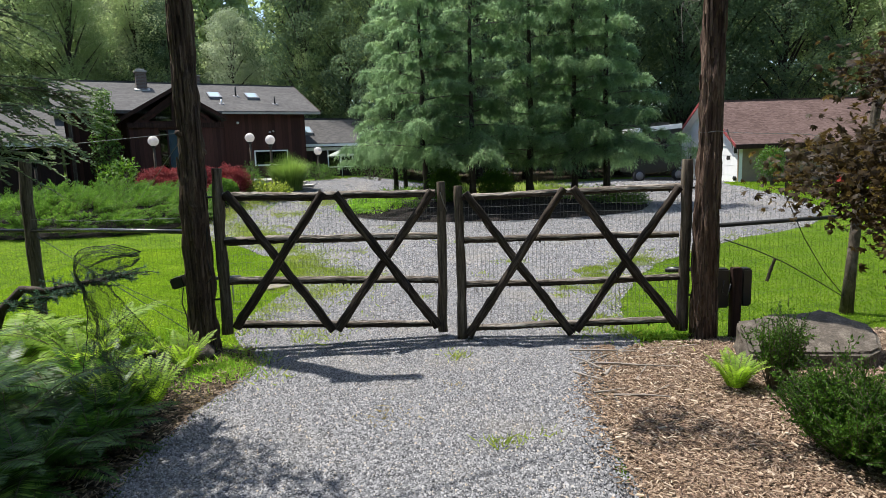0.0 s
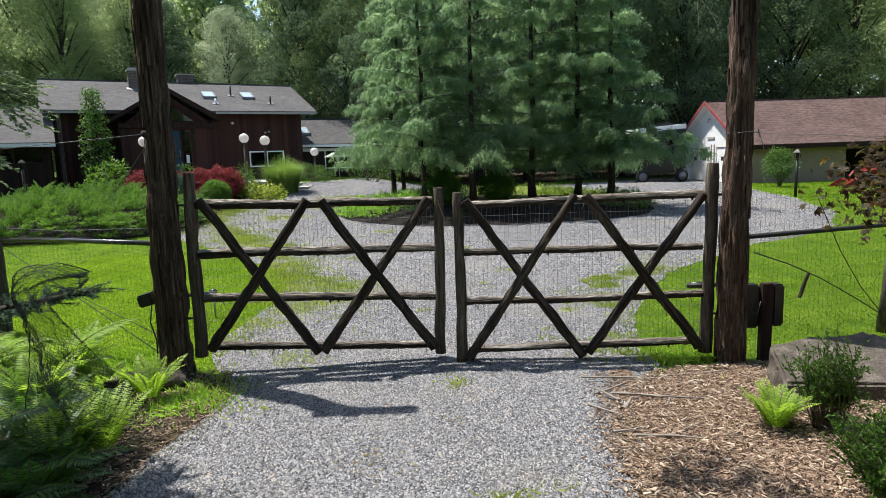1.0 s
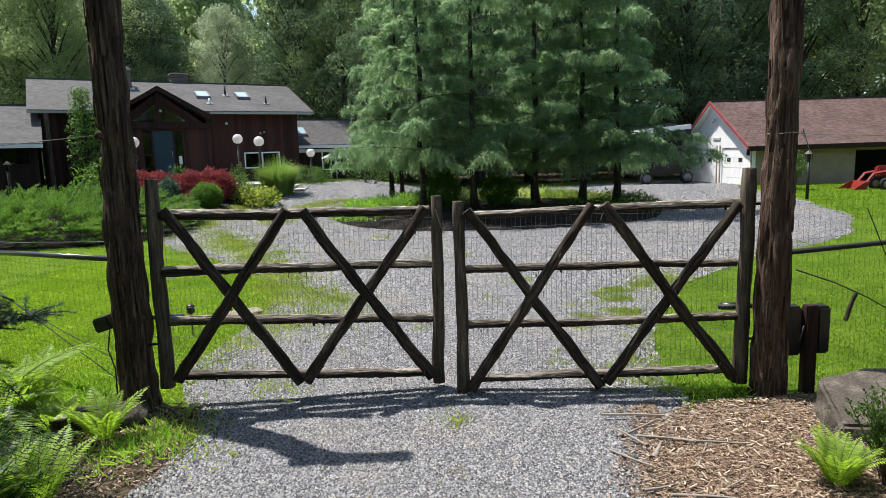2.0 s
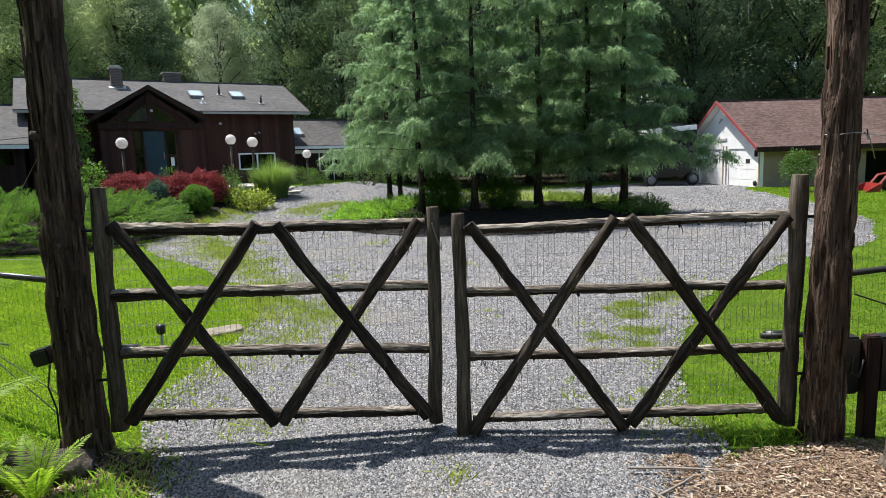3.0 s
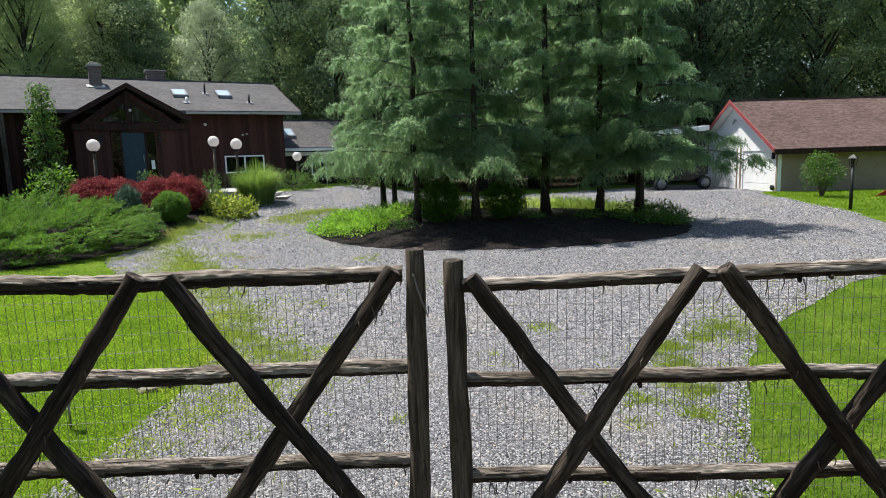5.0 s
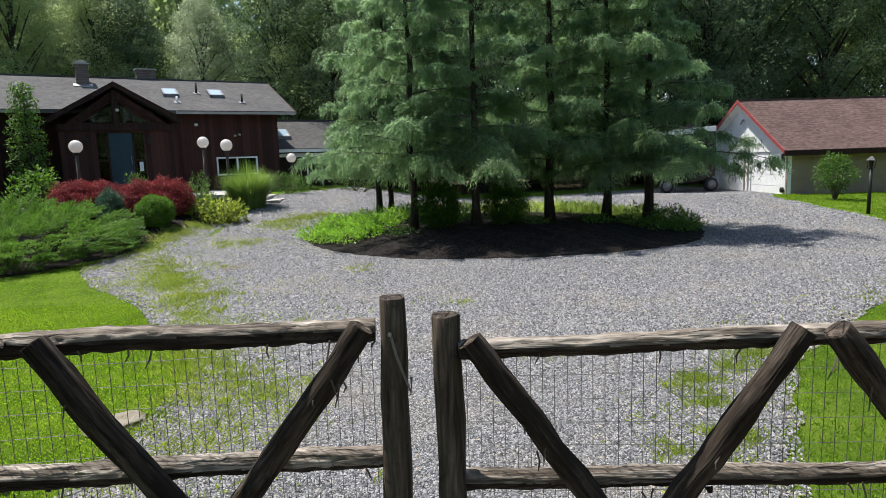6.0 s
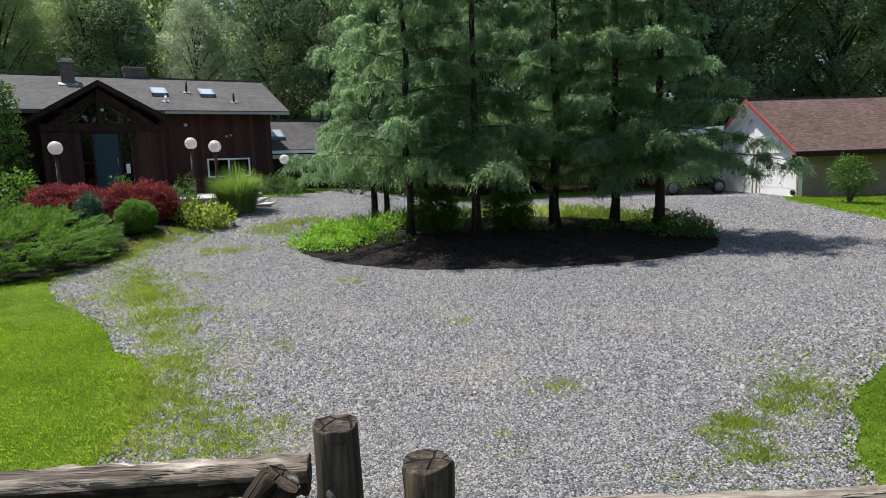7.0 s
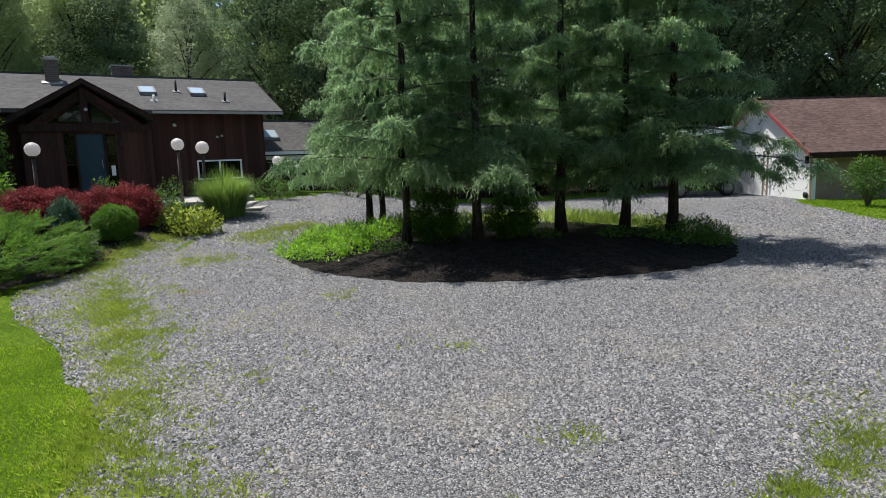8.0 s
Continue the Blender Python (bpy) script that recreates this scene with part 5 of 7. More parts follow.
    part("flood_light", Geo().lathe([(0.05, -0.06), (0.09, 0.0), (0.05, 0.07)], 12, (-4.72, 0.40, 4.62)), M_WHITE, t, "small white security light", smooth=True)
    part("motion_light", Geo().lathe([(0.05, -0.05), (0.07, 0.0), (0.04, 0.05)], 10, (-2.95, 0.40, 4.1)).lathe([(0.05, -0.05), (0.07, 0.0), (0.04, 0.05)], 10, (-2.75, 0.38, 4.15)), M_FLAG, t, "twin security lights", smooth=True)
    for u in (-9.35, -6.95):
        part("wall_lantern", Geo().box((u - 0.06, v - 0.14, 3.75), (u + 0.06, v - 0.004, 4.0)), M_IRON, t, "dark wall lantern", bevel=0.01)
    part("porch_post", Geo().box((-12.95, -0.6, 0.8), (-12.78, -0.43, 5.05)), M_POST, t, "upright wooden porch post")
    # low right wing
    g = Geo()
    wall_with_hole(g, -0.75, 6.6, 0.6, 3.4, 3.4, 3.6, (1.6, 3.4, 1.9, 3.1))
    g.box((6.45, 3.6, 0.6), (6.6, 9, 3.6))
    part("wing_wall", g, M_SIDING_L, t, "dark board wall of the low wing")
    w = gable_roof(t, -0.75, 7.0, 3.0, 6.1, 9.2, 3.48, 5.22, 3.48, M_SHINGLE, n=16)
    part("gutter", Geo().box((-0.75, 2.9, 3.28), (7.0, 2.996, 3.44)), M_WHITE, w, "white eave gutter")
    part("trim_band", Geo().box((-0.75, 3.3, 3.02), (7.0, 3.396, 3.22)), M_WHITE, w, "white trim band")
    zw = lambda q: 3.48 + (5.22 - 3.48) / 3.1 * (q - 3.0)
    skylight(t, 0.15, 1.0, 4.0, 4.8, zw)
    window_unit(t, 1.6, 3.4, 1.9, 3.1, 3.36, 2)
    return t


def make_left_wing():
    t = thing("house_wing", "low dark board wing with grey shingle roof", "house", (HX, HY, 0), HT)
    z = 0.5
    g = Geo()
    wall_with_hole(g, -26, -13.35, z, 3.7, -1.5, -1.3, (-17.0, -13.6, 2.72, 3.42))
    g.box((-13.5, -1.3, z), (-13.35, 5.4, 3.9)).box((-26, -1.3, z), (-25.8, 5.4, 3.9)).box((-26, 5.2, z), (-13.5, 5.4, 3.7))
    k = len(g.v)
    g.v += [(-13.5, -1.5, 3.7), (-13.5, 5.4, 3.7), (-13.5, 2, 5.45), (-13.35, -1.5, 3.7), (-13.35, 5.4, 3.7), (-13.35, 2, 5.45)]
    g.f += [(k, k + 1, k + 2), (k + 5, k + 4, k + 3)]
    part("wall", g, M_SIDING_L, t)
    w = gable_roof(t, -26.5, -13.1, -2.0, 2.0, 6.0, 3.66, 5.6, 3.66, M_SHINGLE, n=22)
    part("gutter", Geo().box((-26.5, -2.1, 3.46), (-13.1, -2.004, 3.62)), M_WHITE, w, "pale metal eave gutter")
    window_unit(t, -17.0, -13.6, 2.72, 3.42, -1.54, 3, white=False)
    part("room_wall", Geo().box((-25.8, 0.2, 1.2), (-13.6, 0.3, 3.6)), M_DARK, t)


make_house()
make_left_wing()

# stone terrace and steps in front of the entry
tz = 1.52
ter = thing("terrace", "pale flagstone terrace in front of the entry", "terrace", (0, 0, 0), kind="structure")
part("slab", Geo().slab([(-9.3, 30.0, tz), (-7.5, 29.7, tz), (-7.3, 33.5, tz), (-8.5, 36.5, tz), (-15.5, 33.0, tz), (-14.0, 31.3, tz), (-9.8, 31.3, tz)], (0, 0, -1.1)), M_FLAG, ter)
part("edge_course", Geo().slab([(-9.2, 29.82, tz + 0.05), (-7.40, 29.58, tz + 0.05), (-7.40, 29.95, tz + 0.05), (-9.2, 30.2, tz + 0.05)], (0, 0, -0.12)), M_FLAG, ter, "proud edge stones")
st = thing("stone_steps", "grey stone steps leading down to the drive", "steps")
for i in range(3):
    x0 = -7.3 + 0.55 * i
    part("step", Geo().slab([(x0, 30.2 - 0.1 * i, tz - 0.13 * (i + 1)), (x0 + 0.62, 30.3 - 0.1 * i, tz - 0.13 * (i + 1)), (x0 + 0.5, 32.6, tz - 0.13 * (i + 1)), (x0 - 0.1, 32.5, tz - 0.13 * (i + 1))], (0, 0, -0.5)), M_FLAG, st, bevel=0.02)


def globe_lamp(x, y, zc, foot, label):
    t = thing("globe_lamp", label, "lamp", (x, y, foot), group="globe lamps")
    h = zc - foot
    part("post", Geo().tube([(0, 0, -0.05), (0, 0, h - 0.28)], [0.06, 0.055], 12), M_POST, t, "slender wooden post", smooth=True)
    part("fitter", Geo().lathe([(0.05, h - 0.30), (0.09, h - 0.27), (0.10, h - 0.22), (0.07, h - 0.19)], 16), M_IRON, t, smooth=True)
    g = Geo().lathe([(0.225 * math.sin(a), h - 0.225 * math.cos(a)) for a in np.linspace(0.3, math.pi - 0.02, 16)], 24)
    part("globe", g, M_GLOBE, t, "round white glass globe", smooth=True)
    return t


globe_lamp(-12.5, 27.9, 3.49, float(ground_z(-12.5, 27.9)), "white globe lamp on a post behind red shrubs")
globe_lamp(-9.2, 31.0, 3.61, tz, "white globe lamp on the stone terrace")
globe_lamp(-7.98, 30.1, 3.44, tz, "white globe lamp at the terrace edge")
globe_lamp(-6.9, 36.0, 2.93, float(ground_z(-6.9, 36)), "white globe lamp beside the low wing")


def lantern_post(x, y, top, label, wood):
    z = float(ground_z(x, y))
    t = thing("lantern_post", label, "lamp", (x, y, z))
    h = top - z
    m = M_POST if wood else M_IRON
    part("post", Geo().tube([(0, 0, -0.05), (0, 0, h - 0.35)], [0.06, 0.055], 10), m, t, smooth=True)
    g = Geo()
    for sx in (-1, 1):
        for sy in (-1, 1):
            g.tube([(sx * 0.07, sy * 0.07, h - 0.35), (sx * 0.10, sy * 0.10, h - 0.08)], [0.012, 0.012], 6)
    g.lathe([(0.10, h - 0.37), (0.10, h - 0.34)], 4)
    c = part("cage", g, M_IRON, t, "black iron lantern cage")
    part("cap", Geo().lathe([(0.19, h - 0.09), (0.12, h - 0.02), (0.02, h + 0.05)], 4), M_IRON, c)
    part("glass", Geo().lathe([(0.06, h - 0.33), (0.085, h - 0.09)], 4), M_GLASS, c)


lantern_post(-17.85, 28.0, 2.85, "black lantern on a rough wooden post", True)
lantern_post(14.85, 27.05, 2.22, "slim black lantern post on the lawn", False)

um = thing("patio_umbrella", "pale open patio umbrella beside the house", "umbrella", (-6.2, 40.0, float(ground_z(-6.2, 40))))
hz = 3.02 - float(ground_z(-6.2, 40))
part("pole", Geo().tube([(0, 0, 0), (0, 0, hz + 0.05)], [0.025, 0.02], 10), M_WHITE, um, smooth=True)
part("canopy", Geo().lathe([(0.92, hz - 0.40), (0.9, hz - 0.37), (0.45, hz - 0.16), (0.04, hz)], 8), M_UMBRELLA, um, "pale canvas canopy")


# ---------------------------------------------------------------- garage
def make_garage():
    t = thing("garage", "white gabled garage with brown shingle roof and red trim", "garage", (17.4, 36.85, 0), 0.06)
    z0, ze, zr, W, L = 0.1, 2.62, 5.13, 8.2, 15.5
    h = W / 2
    sl = (zr - ze) / h
    g = Geo()
    # gable front at u = 0 with two door openings
    doors = [(0.55, 3.35), (4.15, 6.95)]
    dz = 2.45
    g.box((0, 0, z0), (0.2, 0.55, ze)).box((0, 3.35, z0), (0.2, 4.15, ze)).box((0, 6.95, z0), (0.2, W, ze)).box((0, 0.55, dz), (0.2, 3.35, ze)).box((0, 4.15, dz), (0.2, 6.95, ze))
    k = len(g.v)
    g.v += [(0, 0, ze), (0, W, ze), (0, h, zr), (0.2, 0, ze), (0.2, W, ze), (0.2, h, zr)]
    g.f += [(k, k + 2, k + 1), (k + 3, k + 4, k + 5), (k, k + 3, k + 5, k + 2), (k + 2, k + 5, k + 4, k + 1)]
    part("gable_wall", g, M_WHITE, t, "white painted gable front")
    g = Geo()
    g.box((0.2, 0, z0), (6.0, 0.2, ze)).box((L - 0.2, 0, z0), (L, W, ze)).box((0.2, W - 0.2, z0), (L - 0.2, W, ze)).box((6.0, 0, 2.1), (L - 0.2, 0.2, ze))
    part("side_wall", g, M_CREAM, t, "cream stucco side wall with an open bay")
    part("bay_post", Geo().box((10.6, 0.02, z0), (10.8, 0.2, 2.1)), M_BEAM, t, "dark timber bay post")
    part("slab_floor", Geo().box((0.2, 0.2, z0 - 0.2), (L - 0.2, W - 0.2, z0 + 0.1)), M_FLAG, t)
    part("inner_wall", Geo().box((6.0, 0.2, z0), (6.15, W - 0.2, ze)).box((6.2, 4.0, z0), (L - 0.2, 4.15, ze)), M_DARK, t)
    ov = 0.45
    r = gable_roof(t, -0.45, L + 0.4, -ov, h, W + ov, ze - sl * ov + 0.16, zr + 0.16, ze - sl * ov + 0.16, M_SHINGLE_R, n=24, lift=0.008)
    zel = ze - sl * ov + 0.16
    g = Geo()
    g.slab([(-0.50, -ov, zel + 0.03), (-0.454, -ov, zel + 0.03), (-0.454, h, zr + 0.19), (-0.50, h, zr + 0.19)], (0, 0, -0.2))
    g.slab([(-0.50, h, zr + 0.19), (-0.454, h, zr + 0.19), (-0.454, W + ov, zel + 0.03), (-0.50, W + ov, zel + 0.03)], (0, 0, -0.2))
    part("rake_board", g, M_RED_TRIM, r, "red painted rake boards")
    part("soffit", Geo().slab([(-0.45, -ov, zel - 0.165), (-0.004, -ov, zel - 0.165), (-0.004, h, zr - 0.01), (-0.45, h, zr - 0.01)], (0, 0, -0.03)).slab([(-0.45, h, zr - 0.01), (-0.004, h, zr - 0.01), (-0.004, W + ov, zel - 0.165), (-0.45, W + ov, zel - 0.165)], (0, 0, -0.03)), M_WHITE, r)
    part("fascia", Geo().box((-0.45, -ov - 0.05, zel - 0.26), (L + 0.4, -ov - 0.004, zel - 0.02)), M_BEAM, r, "dark eave fascia")
    for a, b in doors:
        d = part("garage_door", Geo().box((0.08, a, z0 + 0.02), (0.13, b, dz)), M_WHITE, t, "white sectional garage door")
        for i in range(4):
            za = z0 + 0.04 + i * (dz - z0 - 0.04) / 4
            part("door_section", Geo().box((0.055, a + 0.02, za), (0.08, b - 0.02, za + (dz - z0 - 0.04) / 4 - 0.025)), M_WHITE, d, bevel=0.006)
        for c in (a + 0.55, b - 0.95):
            part("pane", Geo().box((0.045, c, 1.62), (0.056, c + 0.42, 1.86)), M_DARK, d, "small dark door window")
    for q in (3.5, 3.88, 0.0):
        part("door_trim", Geo().box((-0.03, q, z0), (-0.004, q + 0.12, ze)), M_CREAM, t)
    part("gable_light", Geo().lathe([(0.04, -0.06), (0.10, 0.0), (0.05, 0.06)], 10, (-0.12, h, 4.2)).tube([(-0.1, h, 4.2), (-0.2, h + 0.1, 4.0)], [0.03, 0.05], 8), M_STEEL, t, "twin flood light", smooth=True)
    part("header_sign", Geo().box((-0.05, h - 0.55, 2.95), (-0.004, h + 0.35, 3.08)), M_FLAG, t, "narrow grey header board")
    part("wall_lantern", Geo().box((-0.14, 0.22, 2.0), (-0.004, 0.36, 2.35)), M_IRON, t, "dark wall lantern", bevel=0.01)
    part("hose_reel", Geo().lathe([(0.05, 0), (0.14, 0.02), (0.14, 0.10), (0.05, 0.12)], 12).move(pose(-0.14, 0.3, 0.55, 0, 90, 0)), M_IRON, t, smooth=True)


make_garage()


def tractor():
    z = float(ground_z(20.5, 31.4))
    t = thing("tractor", "red compact tractor with a front loader bucket", "tractor", (20.55, 31.4, z - 0.05), -0.12)
    t.scale = (0.85, 0.85, 0.85)
    part("bucket", Geo().slab([(-1.55, -0.7, 0.08), (-0.75, -0.7, 0.03), (-0.75, 0.9, 0.03), (-1.55, 0.9, 0.08)], (0, 0, -0.03)).slab([(-0.8, -0.7, 0.03), (-0.62, -0.7, 0.55), (-0.62, 0.9, 0.55), (-0.8, 0.9, 0.03)], (-0.04, 0, 0.0))
             .slab([(-1.55, -0.72, 0.06), (-0.78, -0.72, 0.02), (-0.62, -0.72, 0.55), (-0.85, -0.72, 0.5)], (0, 0.04, 0)).slab([(-1.55, 0.88, 0.06), (-0.78, 0.88, 0.02), (-0.62, 0.88, 0.55), (-0.85, 0.88, 0.5)], (0, 0.04, 0)), M_RED, t, "red steel loader bucket")
    for y in (-0.35, 0.55):
        part("loader_arm", Geo().tube([(-0.7, y, 0.35), (-0.25, y, 0.95), (0.35, y, 1.05), (1.1, y, 1.0)], [0.07, 0.08, 0.08, 0.07], 4), M_RED, t)
    part("hood", Geo().box((0.1, -0.12, 0.75), (1.4, 0.35, 1.35)), M_RED, t, "red engine hood", bevel=0.08)
    part("seat", Geo().box((1.7, -0.1, 0.95), (2.1, 0.35, 1.05)).box((2.05, -0.1, 1.0), (2.15, 0.35, 1.5)), M_BLACK, t, bevel=0.03)
    part("roll_bar", Geo().tube([(2.3, -0.35, 0.8), (2.3, -0.35, 2.0), (2.3, 0.6, 2.0), (2.3, 0.6, 0.8)], [0.04] * 4, 8), M_BLACK, t)
    for x, y, r, w in ((0.35, -0.5, 0.36, 0.22), (0.35, 0.6, 0.36, 0.22), (1.9, -0.6, 0.6, 0.32), (1.9, 0.65, 0.6, 0.32)):
        wm = pose(x, y, r, 90, 0, 0)
        tyre = part("tyre", Geo().lathe([(r * 0.55, -w / 2), (r * 0.92, -w / 2), (r, -w / 3), (r, w / 3), (r * 0.92, w / 2), (r * 0.55, w / 2)], 24).move(wm), M_RUBBER, t, "black tractor tyre", smooth=True)
        part("rim", Geo().lathe([(r * 0.2, -w * 0.56), (r * 0.56, -w * 0.52), (r * 0.56, w * 0.52), (r * 0.2, w * 0.56)], 18).move(wm), M_CREAM, tyre, "pale steel rim", smooth=True)


tractor()


def motorhome():
    x, y = 13.9, 42.0
    z = float(ground_z(x, y))
    t = thing("motorhome", "dark motorhome with a white roof behind the trees", "motorhome", (x, y, z), 0.15)
    g = Geo().slab([(-1.7, -1.0, 3.35), (1.8, -1.0, 3.6), (1.8, 1.0, 3.6), (-1.7, 1.0, 3.35)], (0, 0, -2.9))
    part("body", g, M_IRON, t, "dark body", bevel=0.18)
    part("roof_cap", Geo().slab([(-1.55, -1.02, 3.42), (1.7, -1.02, 3.68), (1.7, 0.9, 3.68), (-1.55, 0.9, 3.42)], (0, 0, -0.32)), M_WHITE, t, "white roof cap", bevel=0.03)
    part("roof_unit", Geo().box((0.2, -0.4, 3.5), (1.2, 0.5, 3.8)), M_IRON, t, bevel=0.08)
    part("windscreen", Geo().box((-1.5, -1.03, 1.7), (1.6, -1.004, 2.7)), M_GLASS, t)
    for a in (-1.2, 1.5):
        wm = pose(a, -0.9, 0.4, 90, 0, 0)
        ty = part("tyre", Geo().lathe([(0.2, -0.13), (0.38, -0.13), (0.4, -0.06), (0.4, 0.06), (0.38, 0.13), (0.2, 0.13)], 24).move(wm), M_RUBBER, t, smooth=True)
        part("rim", Geo().lathe([(0.05, -0.14), (0.26, -0.15), (0.26, 0.15), (0.05, 0.14)], 14).move(wm), M_GREY, ty, smooth=True)


motorhome()
# ---------------------------------------------------------------- plants
def bent(p, d, L, n, droop, r0, r1, rnd, wander=0.08):
    """Points and radii of a limb that starts at p along d and bends down by droop."""
    pts, rad = [Vector(p)], [r0]
    d = Vector(d).normalized()
    for i in range(n):
        d = (d + Vector((rnd.uniform(-wander, wander), rnd.uniform(-wander, wander), -droop / n + rnd.uniform(-wander, wander) * 0.5))).normalized()
        pts.append(pts[-1] + d * (L / n))
        rad.append(r0 + (r1 - r0) * (i + 1) / n)
    return pts, rad


def along_path(pts, n):
    """n random points on a polyline, with the direction there and how far along it they lie."""
    P = np.array([tuple(p) for p in pts])
    t = rng.uniform(0, 1, n)
    k = np.clip((t * (len(P) - 1)).astype(int), 0, len(P) - 2)
    fr = t * (len(P) - 1) - k
    return P[k] + (P[k + 1] - P[k]) * fr[:, None], unit(P[k + 1] - P[k]), t


def feathery_conifer_meshes(seed, height, reach, first, r0):
    """Bald-cypress-like tree: straight trunk, thin limbs, twigs gathered in pads, each with a curtain of soft hanging sprays."""
    rnd = random.Random(seed)
    g = np.random.default_rng(seed)
    trunk = Geo()
    n = 14
    trunk.tube([(0.10 * noise.noise((seed, i * 0.4, 0)), 0.10 * noise.noise((seed, i * 0.4, 7)), -0.15 + (height + 0.15) * i / n) for i in range(n + 1)],
               [r0 * (1.35 if i == 0 else 1.0) * (1 - 0.93 * i / n) for i in range(n + 1)], 12, 0.2, seed)
    limbs = Geo()
    V, F, base = [], [], 0
    z, ang, turn = first, rnd.uniform(0, 6.28), 0
    up = np.array([0, 0, 1.0])
    while z < height - 0.2:
        k = (z - first) / (height - first)
        high = z > 8.6
        L = reach * (1 - 0.92 * k) ** 0.95 * max((1.0, 0.72, 0.92, 0.45)[turn % 4], 0.8 if k < 0.14 else 0) * rnd.uniform(0.85, 1.08) + 0.2
        turn += 1
        ang += 2.4 + rnd.uniform(-0.7, 0.7)
        rise = rnd.uniform(0.05, 0.35) + 0.5 * k * k
        pts, rad = bent((0, 0, z), (math.cos(ang), math.sin(ang), rise), L, 7, 0.40 + rnd.uniform(-0.1, 0.25), 0.030 * (1 - 0.6 * k) + 0.006, 0.006, rnd, 0.07)
        limbs.tube(pts, rad, 5, cap=False)
        # leafy pads along the outer limb: twigs fan out, arch over and carry hanging sprays
        for at_t in ((0.22, 0.48, 0.72, 0.95) if L > 1.8 else (0.28, 0.6, 0.92) if L > 1.0 else (0.4, 0.85)):
            f = min(6.99, at_t * 7)
            i = int(f)
            c = np.array(pts[i].lerp(pts[i + 1], f - i))
            R = rnd.uniform(0.38, 0.68) * (0.75 + 0.25 * L / reach)
            m = int((12 if at_t > 0.45 else 7) + 10 * R)
            az = ang + g.normal(0, 1.15 if at_t > 0.45 else 2.2, m)
            ln = (R * g.uniform(0.5, 1.12, m))[:, None]
            hd = np.stack([np.cos(az), np.sin(az), g.uniform(-0.1, 0.45, m)], -1)

            def twig(which, u):
                return c + hd[which] * ln[which] * u - up * (0.62 * ln[which] * u ** 2.2)

            if not high:
                for q in range(0, m, 2):
                    limbs.tube([tuple(twig(q, u)) for u in (0.0, 0.5, 1.0)], [0.006, 0.004, 0.002], 3, cap=False)
            s_, w = (3, 2) if high else (10, 5)
            idx = np.repeat(np.arange(m), s_)
            u = g.uniform(0.12, 1.0, (len(idx), 1))
            o = twig(idx, u) + g.normal(0, 0.03, (len(idx), 3))
            fall = unit(hd[idx] * g.uniform(0.0, 0.8, (len(idx), 1)) + g.normal(0, 0.22, (len(idx), 3)) - up) * g.uniform(0.08, 0.30, (len(idx), 1))
            tt = np.tile((np.arange(w) + 0.3) / w, len(idx))[:, None]
            oo, ff = np.repeat(o, w, 0), np.repeat(fall, w, 0)
            al = unit(unit(ff) * 1.0 + unit(g.normal(0, 1, oo.shape)) * 0.6) * g.uniform(0.05, 0.11, (len(oo), 1)) * (1.9 if high else 1.0)
            v, fc = blades(oo + ff * tt, al, g.uniform(0.013, 0.024, len(oo)) * (2.2 if high else 1.0))
            V.append(v), F.append(fc + base)
            base += len(v)
            if high:
                continue
            idx = np.repeat(np.arange(m), 17)
            u = g.uniform(0.0, 0.95, (len(idx), 1))
            o = twig(idx, u) + g.normal(0, 0.035, (len(idx), 3)) + up * 0.015
            al = unit(hd[idx] - up * (1.2 * u) + g.normal(0, 0.5, o.shape)) * g.uniform(0.06, 0.12, (len(o), 1))
            v, fc = blades(o, al, g.uniform(0.016, 0.028, len(o)), up + g.normal(0, 0.4, o.shape))
            V.append(v), F.append(fc + base)
            base += len(v)
        z += rnd.uniform(0.14, 0.27) * (0.5 if k < 0.12 else 1.0) * (2.4 if high else 1.0)
    return trunk, limbs, np.concatenate(V), np.concatenate(F)


def feathery_conifer(label, x, y, z, meshes, rz, scale):
    trunk, limbs, v, f = meshes
    t = thing("conifer_tree", label, "tree", (x, y, z), rz, group="island conifers")
    part("trunk", trunk, M_BARK, t, "dark upright trunk", smooth=True)
    part("branchwork", limbs, M_LIMB, t)
    raw("crown", v, f, M_CONIFER, t)["label"] = "soft drooping feathery foliage"
    t.scale = scale
    return t


ISLAND = [(-0.59, 23.4, 0.15), (1.18, 23.2, 0.15), (3.45, 24.2, 0.18), (5.17, 24.5, 0.15), (6.35, 24.3, 0.16), (-1.95, 27.5, 0.15), (-1.55, 27.3, 0.13)]
variants = [feathery_conifer_meshes(s, h, r, b, tr) for s, h, r, b, tr in ((11, 11.0, 2.8, 1.75, 0.125), (12, 11.0, 2.6, 1.7, 0.12), (13, 11.5, 2.6, 1.7, 0.14), (14, 11.5, 3.2, 1.5, 0.135))]
sources = []
for i, (x, y, r) in enumerate(ISLAND):
    z = float(ground_z(x, y) + bed_mound(np.array(x), np.array(y))) + 0.02
    s = (0.95 + 0.1 * ((i * 37) % 10) / 10)
    if i in (0, 1, 2, 4):
        sources.append(feathery_conifer("tall soft green conifer in the island bed", x, y, z, variants[len(sources)], i * 1.3, (s, s, s)))
    else:
        t = copy_thing(sources[i % 3], Matrix.Translation((x, y, z)) @ Matrix.Rotation(i * 2.1 + 0.7, 4, "Z"))
        t.scale = (0.8, 0.8, 0.92) if i > 4 else (1.0, 1.0, 1.0)


